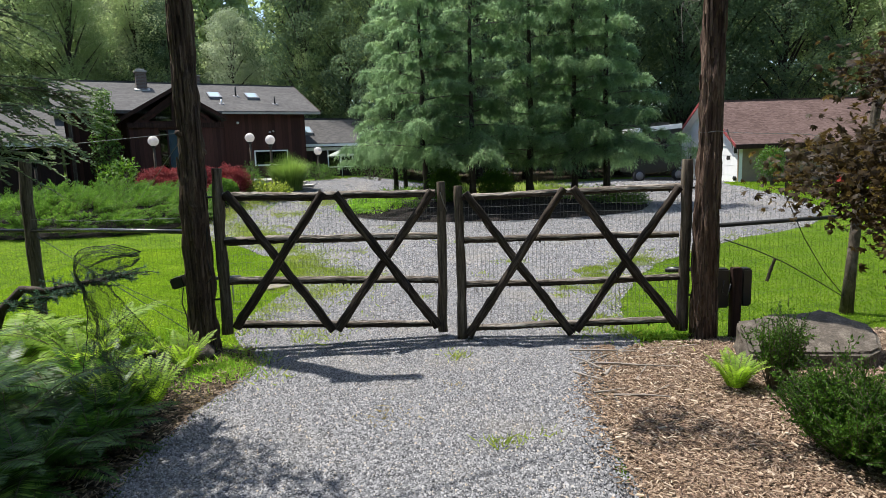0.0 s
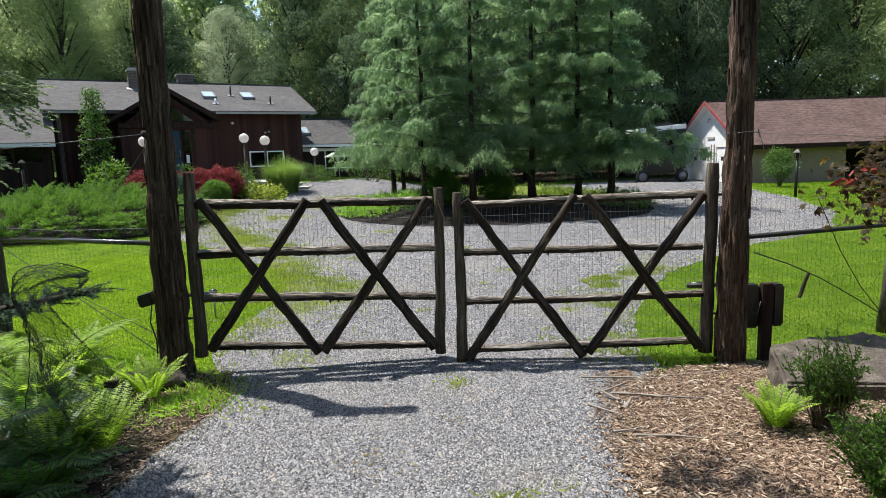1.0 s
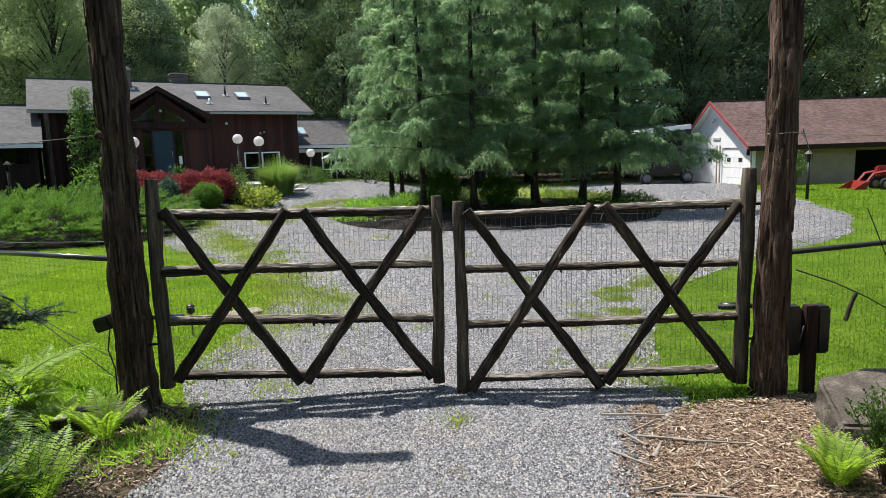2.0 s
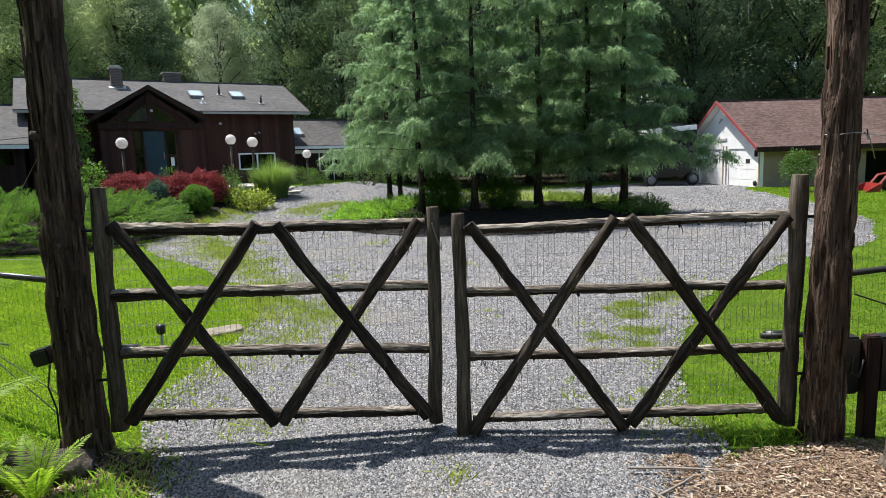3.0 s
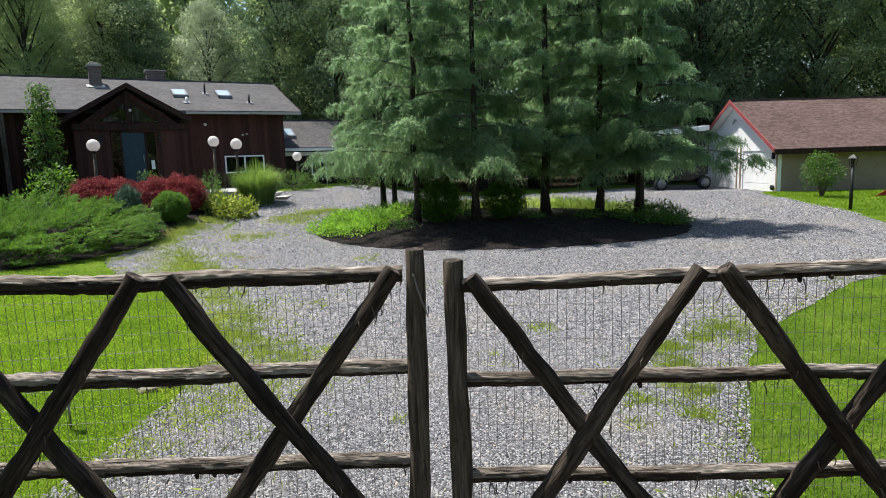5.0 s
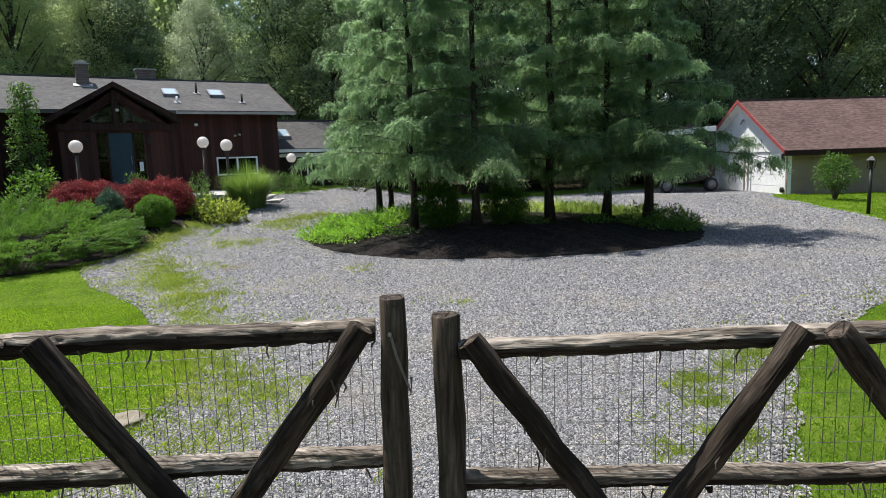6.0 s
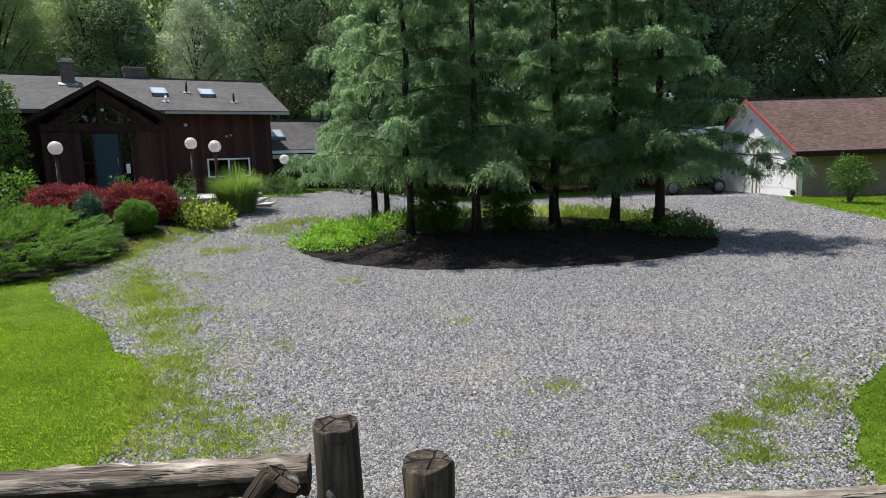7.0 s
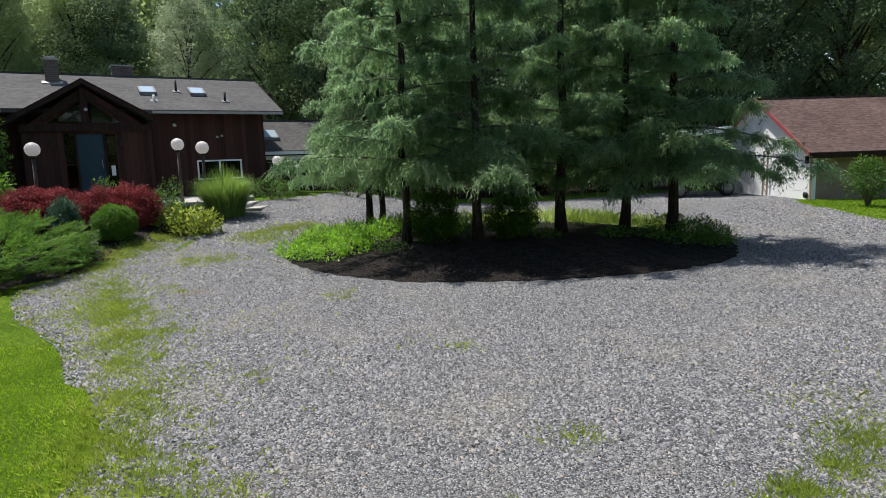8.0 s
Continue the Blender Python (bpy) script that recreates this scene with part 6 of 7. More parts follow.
def leaf_shell(centre, radii, n, leaf, flat=0.3, fill=0.35):
    """Leaves on and in an ellipsoid, most near its skin, laid roughly along it."""
    d = rand_dirs(n)
    rr = (1 - fill * rng.uniform(0, 1, n) ** 2.0)[:, None]
    c = np.asarray(centre) + d * rr * np.asarray(radii)
    al = rng.normal(size=(n, 3))
    al = unit(al - d * (al * d).sum(1, keepdims=True) * 0.75 + np.array([0, 0, -0.15])) * (leaf * rng.uniform(0.6, 1.35, n))[:, None]
    up = unit(d + np.array([0, 0, 0.7]) + rng.normal(0, flat, (n, 3)))
    return blades(c, al, leaf * rng.uniform(0.45, 0.75, n), up)


def broadleaf_meshes(seed, height, spread, leaf, clumps, per, low=0.3, slim=1.0):
    rnd = random.Random(seed)
    trunk = Geo()
    r0 = 0.016 * height
    n = 10
    trunk.tube([(0.3 * noise.noise((seed, i * 0.3, 1)), 0.3 * noise.noise((seed, i * 0.3, 4)), -0.2 + height * 0.85 * i / n) for i in range(n + 1)], [r0 * (1.3 if i == 0 else 1) * (1 - 0.85 * i / n) for i in range(n + 1)], 9, 0.15, seed)
    V, F, base = [], [], 0
    limbs = Geo()
    for i in range(clumps):
        k = low + (1 - low) * (i + rnd.random()) / clumps
        prof = math.sin(math.pi * min(1.0, 0.18 + 0.82 * (k - low) / (1 - low))) ** 0.65 * slim
        a = i * 2.4 + rnd.uniform(-0.6, 0.6)
        rr = spread * prof * rnd.uniform(0.35, 1.0)
        c = Vector((math.cos(a) * rr, math.sin(a) * rr, height * k))
        if i % 2 == 0:
            z0 = height * max(0.15, k - 0.18)
            limbs.tube([(0, 0, z0), (c.x * 0.5, c.y * 0.5, (z0 + c.z) / 2 + 0.2), c], [r0 * 0.35, r0 * 0.22, r0 * 0.06], 5, cap=False)
        s = spread * rnd.uniform(0.20, 0.40)
        v, f = leaf_shell(c, (s * 1.15, s * 1.15, s * 0.75), per, leaf)
        V.append(v), F.append(f + base)
        base += len(v)
    return trunk, limbs, np.concatenate(V), np.concatenate(F)


def broadleaf(name, label, x, y, meshes, mat, rz, s, group="forest trees"):
    trunk, limbs, v, f = meshes
    t = thing(name, label, "tree", (x, y, float(ground_z(x, y))), rz, group=group)
    part("trunk", trunk, M_BARK, t, smooth=True)
    part("branchwork", limbs, M_BARK, t)
    raw("crown", v, f, mat, t)
    t.scale = (s, s, s)
    return t


kinds = [("broadleaf_tree", "tall mid-green broadleaf tree at the forest edge", broadleaf_meshes(21, 19, 4.6, 0.155, 92, 600, 0.08), M_LEAF_A),
         ("broadleaf_tree", "tall dark green broadleaf tree in the forest", broadleaf_meshes(22, 21, 5.0, 0.165, 96, 600, 0.06), M_LEAF_B),
         ("broadleaf_tree", "sunlit light green broadleaf tree behind the house", broadleaf_meshes(23, 17, 4.4, 0.15, 92, 640, 0.08), M_LEAF_C),
         ("broadleaf_tree", "grey-green broadleaf tree behind the house", broadleaf_meshes(24, 15, 3.6, 0.14, 82, 600, 0.06), M_LEAF_D),
         ("broadleaf_tree", "dense dark rounded tree behind the roof", broadleaf_meshes(25, 13, 3.3, 0.14, 78, 600, 0.05), M_LEAF_B),
         ("broadleaf_tree", "tall green broadleaf tree deeper in the woods", broadleaf_meshes(26, 20, 5.0, 0.62, 60, 110, 0.06), M_LEAF_A)]
first = {}
# x, y, kind, scale
FOREST = [(-34, 44, 2, 1), (-29, 47, 2, 1.1), (-25, 44.5, 0, 0.8), (-23, 50, 2, 0.95), (-25, 50, 3, 0.9), (-20.6, 49.5, 4, 1), (-15.6, 49.5, 3, 0.85), (-10.5, 51, 1, 0.9), (-12, 56, 5, 1),
          (-7, 50, 0, 0.85), (-3.5, 47, 1, 0.9), (-1, 52, 0, 1), (3, 48, 1, 1), (7, 51, 1, 1.05), (11, 49, 1, 1), (15, 53, 1, 1.1), (19, 50.5, 1, 1), (23, 52, 1, 1.05),
          (27, 50, 1, 1), (31, 49, 0, 0.95), (34.5, 46, 2, 1), (39, 44, 0, 1), (44, 40, 0, 1), (-39, 40, 0, 1), (-44, 36, 2, 1), (-30, 56, 5, 1.1), (-21, 60, 5, 1),
          (-4, 60, 5, 1.1), (5, 62, 5, 1.1), (14, 64, 5, 1.1), (24, 62, 5, 1.1), (33, 58, 5, 1.1), (42, 54, 5, 1.1), (-38, 54, 5, 1.1), (-47, 50, 1, 1.1), (36, 36, 0, 0.9),
          (40, 30, 0, 0.9), (-30, 36, 0, 0.75), (-33, 30, 2, 0.7), (-37, 24, 0, 0.8), (-9, -9, 5, 0.8), (-15, -13, 5, 0.9), (-4, -17, 5, 0.9), (5, -16, 5, 0.9), (11, -11, 5, 0.85),
          (17, -8, 5, 0.9), (-21, -6, 5, 0.9), (24, 2, 5, 0.9), (28, 14, 5, 0.9), (-24, 4, 5, 0.9), (-30, 12, 5, 0.9)]
for i, (x, y, k, s) in enumerate(FOREST):
    nm, lb, me, ma = kinds[k]
    z = float(ground_z(x, y))
    if k not in first:
        first[k] = broadleaf(nm, lb, x, y, me, ma, i * 1.1, s)
    else:
        t = copy_thing(first[k], Matrix.Translation((x, y, z)) @ Matrix.Rotation(i * 1.7, 4, "Z"))
        t.scale = (s, s, s * (0.95 + 0.1 * (i % 3)))

shade_tree = broadleaf("broadleaf_tree", "tall broadleaf tree shading the fern bed", -8.3, 3.5, broadleaf_meshes(27, 14, 3.9, 0.2, 54, 260, 0.42), M_LEAF_A, 0.4, 1.0)

m = shade_tree.matrix_basis.inverted()
over = [m @ Vector(p) for p in ((-8.3, 3.5, 4.9), (-5.6, 4.6, 6.3), (-2.6, 5.7, 6.4), (-0.2, 6.5, 5.8))]
limb = part("long_limb", Geo().tube(over, [0.055, 0.022, 0.014, 0.006], 8), M_BARK, shade_tree, "long limb reaching over the drive", smooth=True)
V, F, base = [], [], 0
for p, r, n in (((-0.15, 6.45, 5.6), 0.34, 150), ((-0.45, 6.2, 5.7), 0.30, 120), ((0.15, 6.1, 5.55), 0.30, 110), ((0.35, 5.8, 5.6), 0.26, 80), ((-4.2, 6.0, 6.0), 0.6, 420), ((-3.6, 5.5, 6.1), 0.55, 380), ((-4.6, 5.0, 6.2), 0.6, 420), ((-4.9, 5.7, 6.4), 0.6, 650), ((-4.6, 6.0, 6.15), 0.6, 520), ((-4.9, 6.7, 6.2), 0.45, 300), ((-5.5, 5.2, 6.3), 0.6, 420), ((-3.9, 4.7, 6.2), 0.5, 300), ((-5.3, 6.3, 6.2), 0.55, 320)):
    v, f = leaf_shell(m @ Vector(p), (r, r, r * 0.5), n, 0.10)
    V.append(v), F.append(f + base)
    base += len(v)
raw("limb_leaves", np.concatenate(V), np.concatenate(F), M_LEAF_A, limb)

# the deeper woods behind: one mass of large leaf clumps
def far_woods():
    V, F, base = [], [], 0
    rnd = random.Random(77)
    for i in range(1500):
        a = rnd.uniform(-math.pi, math.pi) if i % 3 == 0 else rnd.uniform(-0.8, 0.8)
        d = rnd.uniform(70, 100)
        x, y = d * math.sin(a), 6 + d * math.cos(a)
        top = 17 + 7 * noise.noise((a * 9, 2.0, 0.0)) + d * 0.06
        top *= 1 - 0.5 * math.exp(-((a + 0.425) / 0.035) ** 2) - 0.5 * math.exp(-((a + 0.25) / 0.03) ** 2)
        z = rnd.uniform(0.5, 1.0) ** 0.6 * top if i % 3 else rnd.uniform(1, 10)
        s = rnd.uniform(2.2, 3.6)
        v, f = leaf_shell((x, y, z), (s, s, s * 0.8), 150, 1.15)
        V.append(v), F.append(f + base)
        base += len(v)
    tagged(raw("far_woods", np.concatenate(V), np.concatenate(F), M_LEAF_B), "deep green woods behind the property", "woods", kind="stuff")


far_woods()
# ---------------------------------------------------------------- shrubs and ferns
def fern_mesh(seed, fronds, length, pairs=22, upright=0.9):
    rnd = random.Random(seed)
    V, F, base = [], [], 0
    stems = Geo()
    for i in range(fronds):
        a = i * 6.283 / fronds + rnd.uniform(-0.3, 0.3)
        L = length * rnd.uniform(0.7, 1.15)
        d = Vector((math.cos(a), math.sin(a), upright * rnd.uniform(0.7, 1.5)))
        pts, rad = bent((0.03 * math.cos(a), 0.03 * math.sin(a), 0), d, L, 9, 1.35, 0.005, 0.0015, rnd, 0.03)
        stems.tube(pts, rad, 4, cap=False)
        P = np.array([tuple(p) for p in pts])
        t = np.linspace(0.12, 0.99, pairs)
        k = np.clip((t * 9).astype(int), 0, 8)
        c = P[k] + (P[k + 1] - P[k]) * (t * 9 - k)[:, None]
        dr = unit(P[k + 1] - P[k])
        side = unit(np.cross(dr, [0, 0, 1.0]))
        upv = np.cross(side, dr)
        w = 0.20 * L * np.sin(np.pi * np.clip(0.12 + 0.88 * t, 0, 1)) ** 0.8 + 0.008
        for s in (-1, 1):
            al = unit(side * s + dr * 0.42 - upv * 0.15 + rng.normal(0, 0.05, (pairs, 3))) * w[:, None]
            v, f = blades(c, al, np.full(pairs, L / pairs * 0.8), upv)
            V.append(v), F.append(f + base)
            base += len(v)
    return stems, np.concatenate(V), np.concatenate(F)


def fern(label, meshes, mat, x, y, rz, s):
    st, v, f = meshes
    t = thing("fern", label, "fern", (x, y, float(ground_z(x, y)) + 0.03), rz, group="ferns")
    part("stemwork", st, M_TWIG, t)
    raw("fronds", v, f, mat, t)
    t.scale = (s, s, s)
    return t


fern_kinds = [fern_mesh(61, 19, 1.1, 42, upright=1.4), fern_mesh(62, 17, 0.95, 38, upright=1.1), fern_mesh(63, 17, 0.66, 26, upright=3.2)]
src = {}


def put_fern(kind, light, x, y, rz, s):
    key = (kind, light)
    if key not in src:
        lb = "arching fern beside the drive, coloured yellow-green as if sunlit" if light else "arching fern in the bed, coloured dark green as if shaded"
        src[key] = fern(lb, fern_kinds[kind], M_FERN_SUNLIT if light else M_FERN_SHADED, x, y, rz, s)
        return src[key]
    t = copy_thing(src[key], Matrix.Translation((x, y, float(ground_z(x, y)) + 0.03)) @ Matrix.Rotation(rz, 4, "Z"))
    t.scale = (s, s, s)
    return t


fr_rnd = random.Random(5)
# last value: 1 takes the sunlit colour, 0 the shaded colour
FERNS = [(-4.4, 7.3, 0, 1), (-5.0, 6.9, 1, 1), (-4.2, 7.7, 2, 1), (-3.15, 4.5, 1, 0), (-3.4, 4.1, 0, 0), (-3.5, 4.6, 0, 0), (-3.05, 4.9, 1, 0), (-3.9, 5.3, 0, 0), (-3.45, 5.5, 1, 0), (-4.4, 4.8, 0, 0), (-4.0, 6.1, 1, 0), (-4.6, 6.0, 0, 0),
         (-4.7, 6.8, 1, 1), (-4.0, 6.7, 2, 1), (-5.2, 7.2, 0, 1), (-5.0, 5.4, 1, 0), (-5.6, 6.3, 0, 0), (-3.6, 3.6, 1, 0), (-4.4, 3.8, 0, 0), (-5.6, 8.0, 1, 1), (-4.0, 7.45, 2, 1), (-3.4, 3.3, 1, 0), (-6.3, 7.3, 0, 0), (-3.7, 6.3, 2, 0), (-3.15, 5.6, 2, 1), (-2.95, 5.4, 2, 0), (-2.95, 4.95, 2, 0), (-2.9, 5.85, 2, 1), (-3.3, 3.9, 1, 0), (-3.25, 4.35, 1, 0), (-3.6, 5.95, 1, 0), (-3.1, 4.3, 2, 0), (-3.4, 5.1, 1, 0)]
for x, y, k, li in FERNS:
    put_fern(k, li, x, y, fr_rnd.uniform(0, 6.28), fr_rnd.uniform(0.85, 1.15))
put_fern(2, 1, -3.02, 6.98, 1.2, 0.85)
put_fern(2, 1, -3.5, 7.1, 2.6, 0.7)
put_fern(2, 1, 2.80, 5.85, 0.4, 0.72)
put_fern(2, 1, 2.90, 5.95, 2.2, 0.62)
put_fern(1, 0, 3.35, 3.9, 0.4, 0.7)


def shrub(name, label, x, y, lobes, leaf, per, mat, twigs=14, group="", cat="shrub", upright=0.0, z=None, ragged=1.0):
    """A shrub of overlapping leafy lobes: (dx, dy, dz, rx, ry, rz)."""
    t = thing(name, label, cat, (x, y, float(ground_z(x, y)) if z is None else z), group=group)
    V, F, base = [], [], 0
    g = Geo()
    rnd = random.Random(int(abs(x * 91 + y * 37)))
    top = max(l[2] + l[5] for l in lobes)
    for dx, dy, dz, rx, ry, rz in lobes:
        n = int(per * (rx * ry + rx * rz + ry * rz) / 3)
        d = rand_dirs(n)
        bumpy = np.array([1 + 0.42 * ragged * noise.noise((q[0] * 2.4 + x, q[1] * 2.4 + y, q[2] * 2.4)) + 0.34 * ragged * noise.noise((q[0] * 6 + x, q[1] * 6 + y, q[2] * 6)) for q in d])
        rr = (bumpy * (1 - 0.38 * rng.uniform(0, 1, n) ** 1.8))[:, None]
        c = np.array([dx, dy, dz]) + d * rr * np.array([rx, ry, rz])
        keep = c[:, 2] > 0.02
        c, d = c[keep], d[keep]
        m = len(c)
        al = unit(d * 0.6 + rng.normal(0, 0.6, (m, 3)) + np.array([0, 0, 0.25 + upright])) * (leaf * rng.uniform(0.6, 1.4, m))[:, None]
        v, f = blades(c, al, leaf * rng.uniform(0.35, 0.6, m), unit(d + rng.normal(0, 0.5, (m, 3)) + np.array([0, 0, 0.5])))
        V.append(v), F.append(f + base)
        base += len(v)
    for i in range(twigs):
        l = rnd.choice(lobes)
        a = Vector((l[0] * 0.3 + rnd.uniform(-0.05, 0.05), l[1] * 0.3 + rnd.uniform(-0.05, 0.05), -0.05))
        e = Vector((l[0] + rnd.uniform(-0.6, 0.6) * l[3], l[1] + rnd.uniform(-0.6, 0.6) * l[4], l[2] + rnd.uniform(0.0, 0.7) * l[5]))
        g.tube([a, a.lerp(e, 0.5) + Vector((rnd.uniform(-0.04, 0.04), rnd.uniform(-0.04, 0.04), 0.03)), e], [0.012 * top + 0.003, 0.008 * top + 0.002, 0.003], 5, cap=False)
    tagged(part("stemwork", g, M_TWIG, t), "thin inner twigs", kind="stuff")
    raw("foliage", np.concatenate(V), np.concatenate(F), mat, t)
    return t


def sprig_shrub(name, label, x, y, stems, height, spread, leaf, mat, per=70, bare=0.15, group=""):
    """An unclipped shrub: many upright forking stems, small leaves along them, an uneven outline."""
    t = thing(name, label, "shrub", (x, y, float(ground_z(x, y)) + 0.03), group=group)
    rnd = random.Random(int(x * 100 + y * 10))
    g = Geo()
    V, F, base = [], [], 0
    for i in range(stems):
        a, q = rnd.uniform(0, 6.283), math.sqrt(rnd.random())
        L = height * rnd.uniform(0.55, 1.1) * (1.05 - 0.35 * q)
        d = Vector((math.cos(a) * q * spread / height * 1.3, math.sin(a) * q * spread / height * 1.3, 1.0))
        pts, rad = bent((math.cos(a) * q * 0.12, math.sin(a) * q * 0.12, -0.05), d, L, 6, 0.12, 0.006, 0.002, rnd, 0.10)
        g.tube(pts, rad, 4, cap=False)
        twigs = [pts[1:]]
        for _ in range(4):
            k = rnd.randint(1, 5)
            o, r2 = bent(pts[k], (rnd.uniform(-1, 1), rnd.uniform(-1, 1), rnd.uniform(0.1, 0.9)), L * rnd.uniform(0.15, 0.34), 3, 0.05, 0.003, 0.0015, rnd, 0.1)
            g.tube(o, r2, 3, cap=False)
            twigs.append(o)
        for w in twigs:
            n = per // 3 if w is not twigs[0] else per
            c, dr, tt = along_path(w, n)
            keep = c[:, 2] > bare * height
            c, dr = c[keep], dr[keep]
            al = unit(dr * 0.7 + rng.normal(0, 0.6, c.shape) + np.array([0, 0, 0.2])) * (leaf * rng.uniform(0.6, 1.4, len(c)))[:, None]
            v, f = blades(c + rng.normal(0, 0.006, c.shape), al, leaf * rng.uniform(0.35, 0.55, len(c)))
            V.append(v), F.append(f + base)
            base += len(v)
    tagged(part("stemwork", g, M_TWIG, t), "thin upright twigs", kind="stuff")
    raw("foliage", np.concatenate(V), np.concatenate(F), mat, t)
    return t


sprig_shrub("boxwood", "dense dark green unclipped shrub in wood chips", 3.14, 4.5, 330, 0.92, 0.74, 0.030, M_BOX, 76, 0.04)
sprig_shrub("yew_bush", "thin upright dark green bush beside a boulder", 3.25, 5.85, 84, 0.95, 0.11, 0.028, M_BOX, 60, 0.26)
shrub("juniper_sprig", "spiky low juniper at the bed edge", 3.15, 3.55, [(0, 0, 0.22, 0.3, 0.3, 0.22)], 0.09, 9000, M_BLUESPRUCE, 10, upright=0.3)
shrub("barberry", "deep red barberry hedge shrub", -11.6, 26.2, [(0, 0, 0.58, 0.9, 0.7, 0.6), (0.7, 0.1, 0.6, 0.7, 0.6, 0.55)], 0.06, 30000, M_BARBERRY, group="barberries")
shrub("barberry", "deep red barberry hedge shrub", -9.6, 26.3, [(0, 0, 0.55, 0.8, 0.7, 0.56), (0.75, 0.0, 0.58, 0.75, 0.6, 0.6), (1.2, -0.1, 0.5, 0.5, 0.5, 0.5)], 0.06, 30000, M_BARBERRY, group="barberries")
shrub("dwarf_spruce", "small blue-green conical conifer", -9.95, 24.9, [(0, 0, 0.45, 0.40, 0.4, 0.5), (0, 0, 0.68, 0.31, 0.3, 0.38)], 0.06, 24000, M_BLUESPRUCE, upright=0.4)
shrub("globe_shrub", "clipped round bright green shrub", -8.5, 24.75, [(0, 0, 0.42, 0.54, 0.54, 0.50)], 0.05, 70000, M_BALL, ragged=0.3)
shrub("yellow_shrub", "yellow-green spreading shrub at the drive edge", -7.1, 26.3, [(0, 0, 0.35, 0.62, 0.6, 0.42), (-0.55, 0.1, 0.4, 0.5, 0.5, 0.45), (0.4, 0.3, 0.3, 0.4, 0.4, 0.35)], 0.13, 2600, M_YELLOW)
shrub("dark_shrub", "dark green shrub between yellow and red shrubs", -8.0, 26.6, [(0, 0, 0.5, 0.6, 0.55, 0.55)], 0.08, 4000, M_SHRUB)
shrub("rose_bush", "loose green bush near the terrace", -8.6, 28.6, [(0, 0, 0.5, 0.4, 0.4, 0.55), (0.2, 0, 0.9, 0.2, 0.2, 0.3)], 0.08, 1500, M_SHRUB)
shrub("porch_shrub", "yellow-green shrub in front of the dark wing", -14.1, 28.0, [(0, 0, 0.8, 0.75, 0.6, 0.6), (0.25, 0, 1.25, 0.5, 0.45, 0.3), (-0.5, 0, 0.6, 0.55, 0.5, 0.5)], 0.15, 800, M_BALL)
shrub("pot_plant", "rounded dark plant beside the front door", -12.2, 31.4, [(0, 0, 0.55, 0.42, 0.4, 0.45)], 0.08, 2000, M_SHRUB, z=tz)
shrub("corner_shrub", "low dark green shrub at the house corner", -6.6, 33.4, [(0, 0, 0.42, 0.7, 0.5, 0.5), (0.6, 0.4, 0.36, 0.5, 0.5, 0.42)], 0.07, 4000, M_SHRUB)
shrub("patio_shrub", "dark green shrub beside the patio", -4.2, 38.5, [(0, 0, 0.7, 1.2, 0.6, 0.8), (1.3, 0, 0.6, 1.0, 0.6, 0.6)], 0.10, 1300, M_SHRUB)
shrub("round_bush", "round leafy green bush against the garage wall", 17.15, 32.6, [(0, 0, 1.05, 0.78, 0.7, 0.68), (-0.12, 0, 1.5, 0.52, 0.45, 0.45)], 0.10, 3800, M_SHRUB)

# small tree by the porch
pt = thing("small_tree", "slender dark leafy small tree beside the porch", "tree", (-16.3, 31.2, float(ground_z(-16.3, 31.2))))
g = Geo().tube([(0, 0, -0.1), (0.1, 0, 1.5), (0.0, 0.05, 3.2), (0.1, 0, 5.0)], [0.07, 0.055, 0.035, 0.012], 8, 0.1, 3)
part("trunk", g, M_BARK, pt, smooth=True)
V, F, base = [], [], 0
for i in range(44):
    k = i / 44
    r = 0.72 * math.sin(math.pi * (0.35 + 0.6 * k)) + 0.10
    a = i * 2.4
    v, f = leaf_shell((math.cos(a) * r * 0.6, math.sin(a) * r * 0.6, 0.6 + 4.3 * k), (0.34, 0.34, 0.22), 90, 0.11)
    V.append(v), F.append(f + base)
    base += len(v)
raw("crown", np.concatenate(V), np.concatenate(F), M_SHRUB, pt)


def fountain_grass(name, label, x, y, n, h, spread, width, mat, group=""):
    t = thing(name, label, "ornamental grass", (x, y, float(ground_z(x, y))), group=group)
    a = rng.uniform(0, 6.283, n)
    r = spread * np.sqrt(rng.uniform(0, 1, n))
    hh = h * rng.uniform(0.6, 1.15, n)
    p = np.stack([np.cos(a) * r * 0.6, np.sin(a) * r * 0.6, 0 * a], -1)
    out = np.stack([np.cos(a), np.sin(a), 0 * a], -1)
    ts = np.linspace(0, 1, 5)
    side = np.stack([-np.sin(a), np.cos(a), 0 * a], -1)
    ring = []
    for t_ in ts:
        c = p + out * (r * 0.8 * t_ ** 1.6)[:, None] + np.stack([0 * a, 0 * a, hh * (t_ - 0.38 * t_ ** 3 * (r / spread))], -1)
        w = width * (1 - t_ * 0.92) * 0.5
        ring.append((c - side * w, c + side * w))
    v = np.stack([q for pr in ring for q in pr], 1).reshape(-1, 3)
    q = np.array([(0, 1, 3, 2), (2, 3, 5, 4), (4, 5, 7, 6), (6, 7, 9, 8)])
    f = (np.arange(n)[:, None, None] * 10 + q[None]).reshape(-1, 4)
    raw("blades", v, f, mat, t)
    return t


fountain_grass("fountain_grass", "tall arching light green ornamental grass", -7.0, 29.2, 3000, 1.75, 0.95, 0.024, M_ORNGRASS)


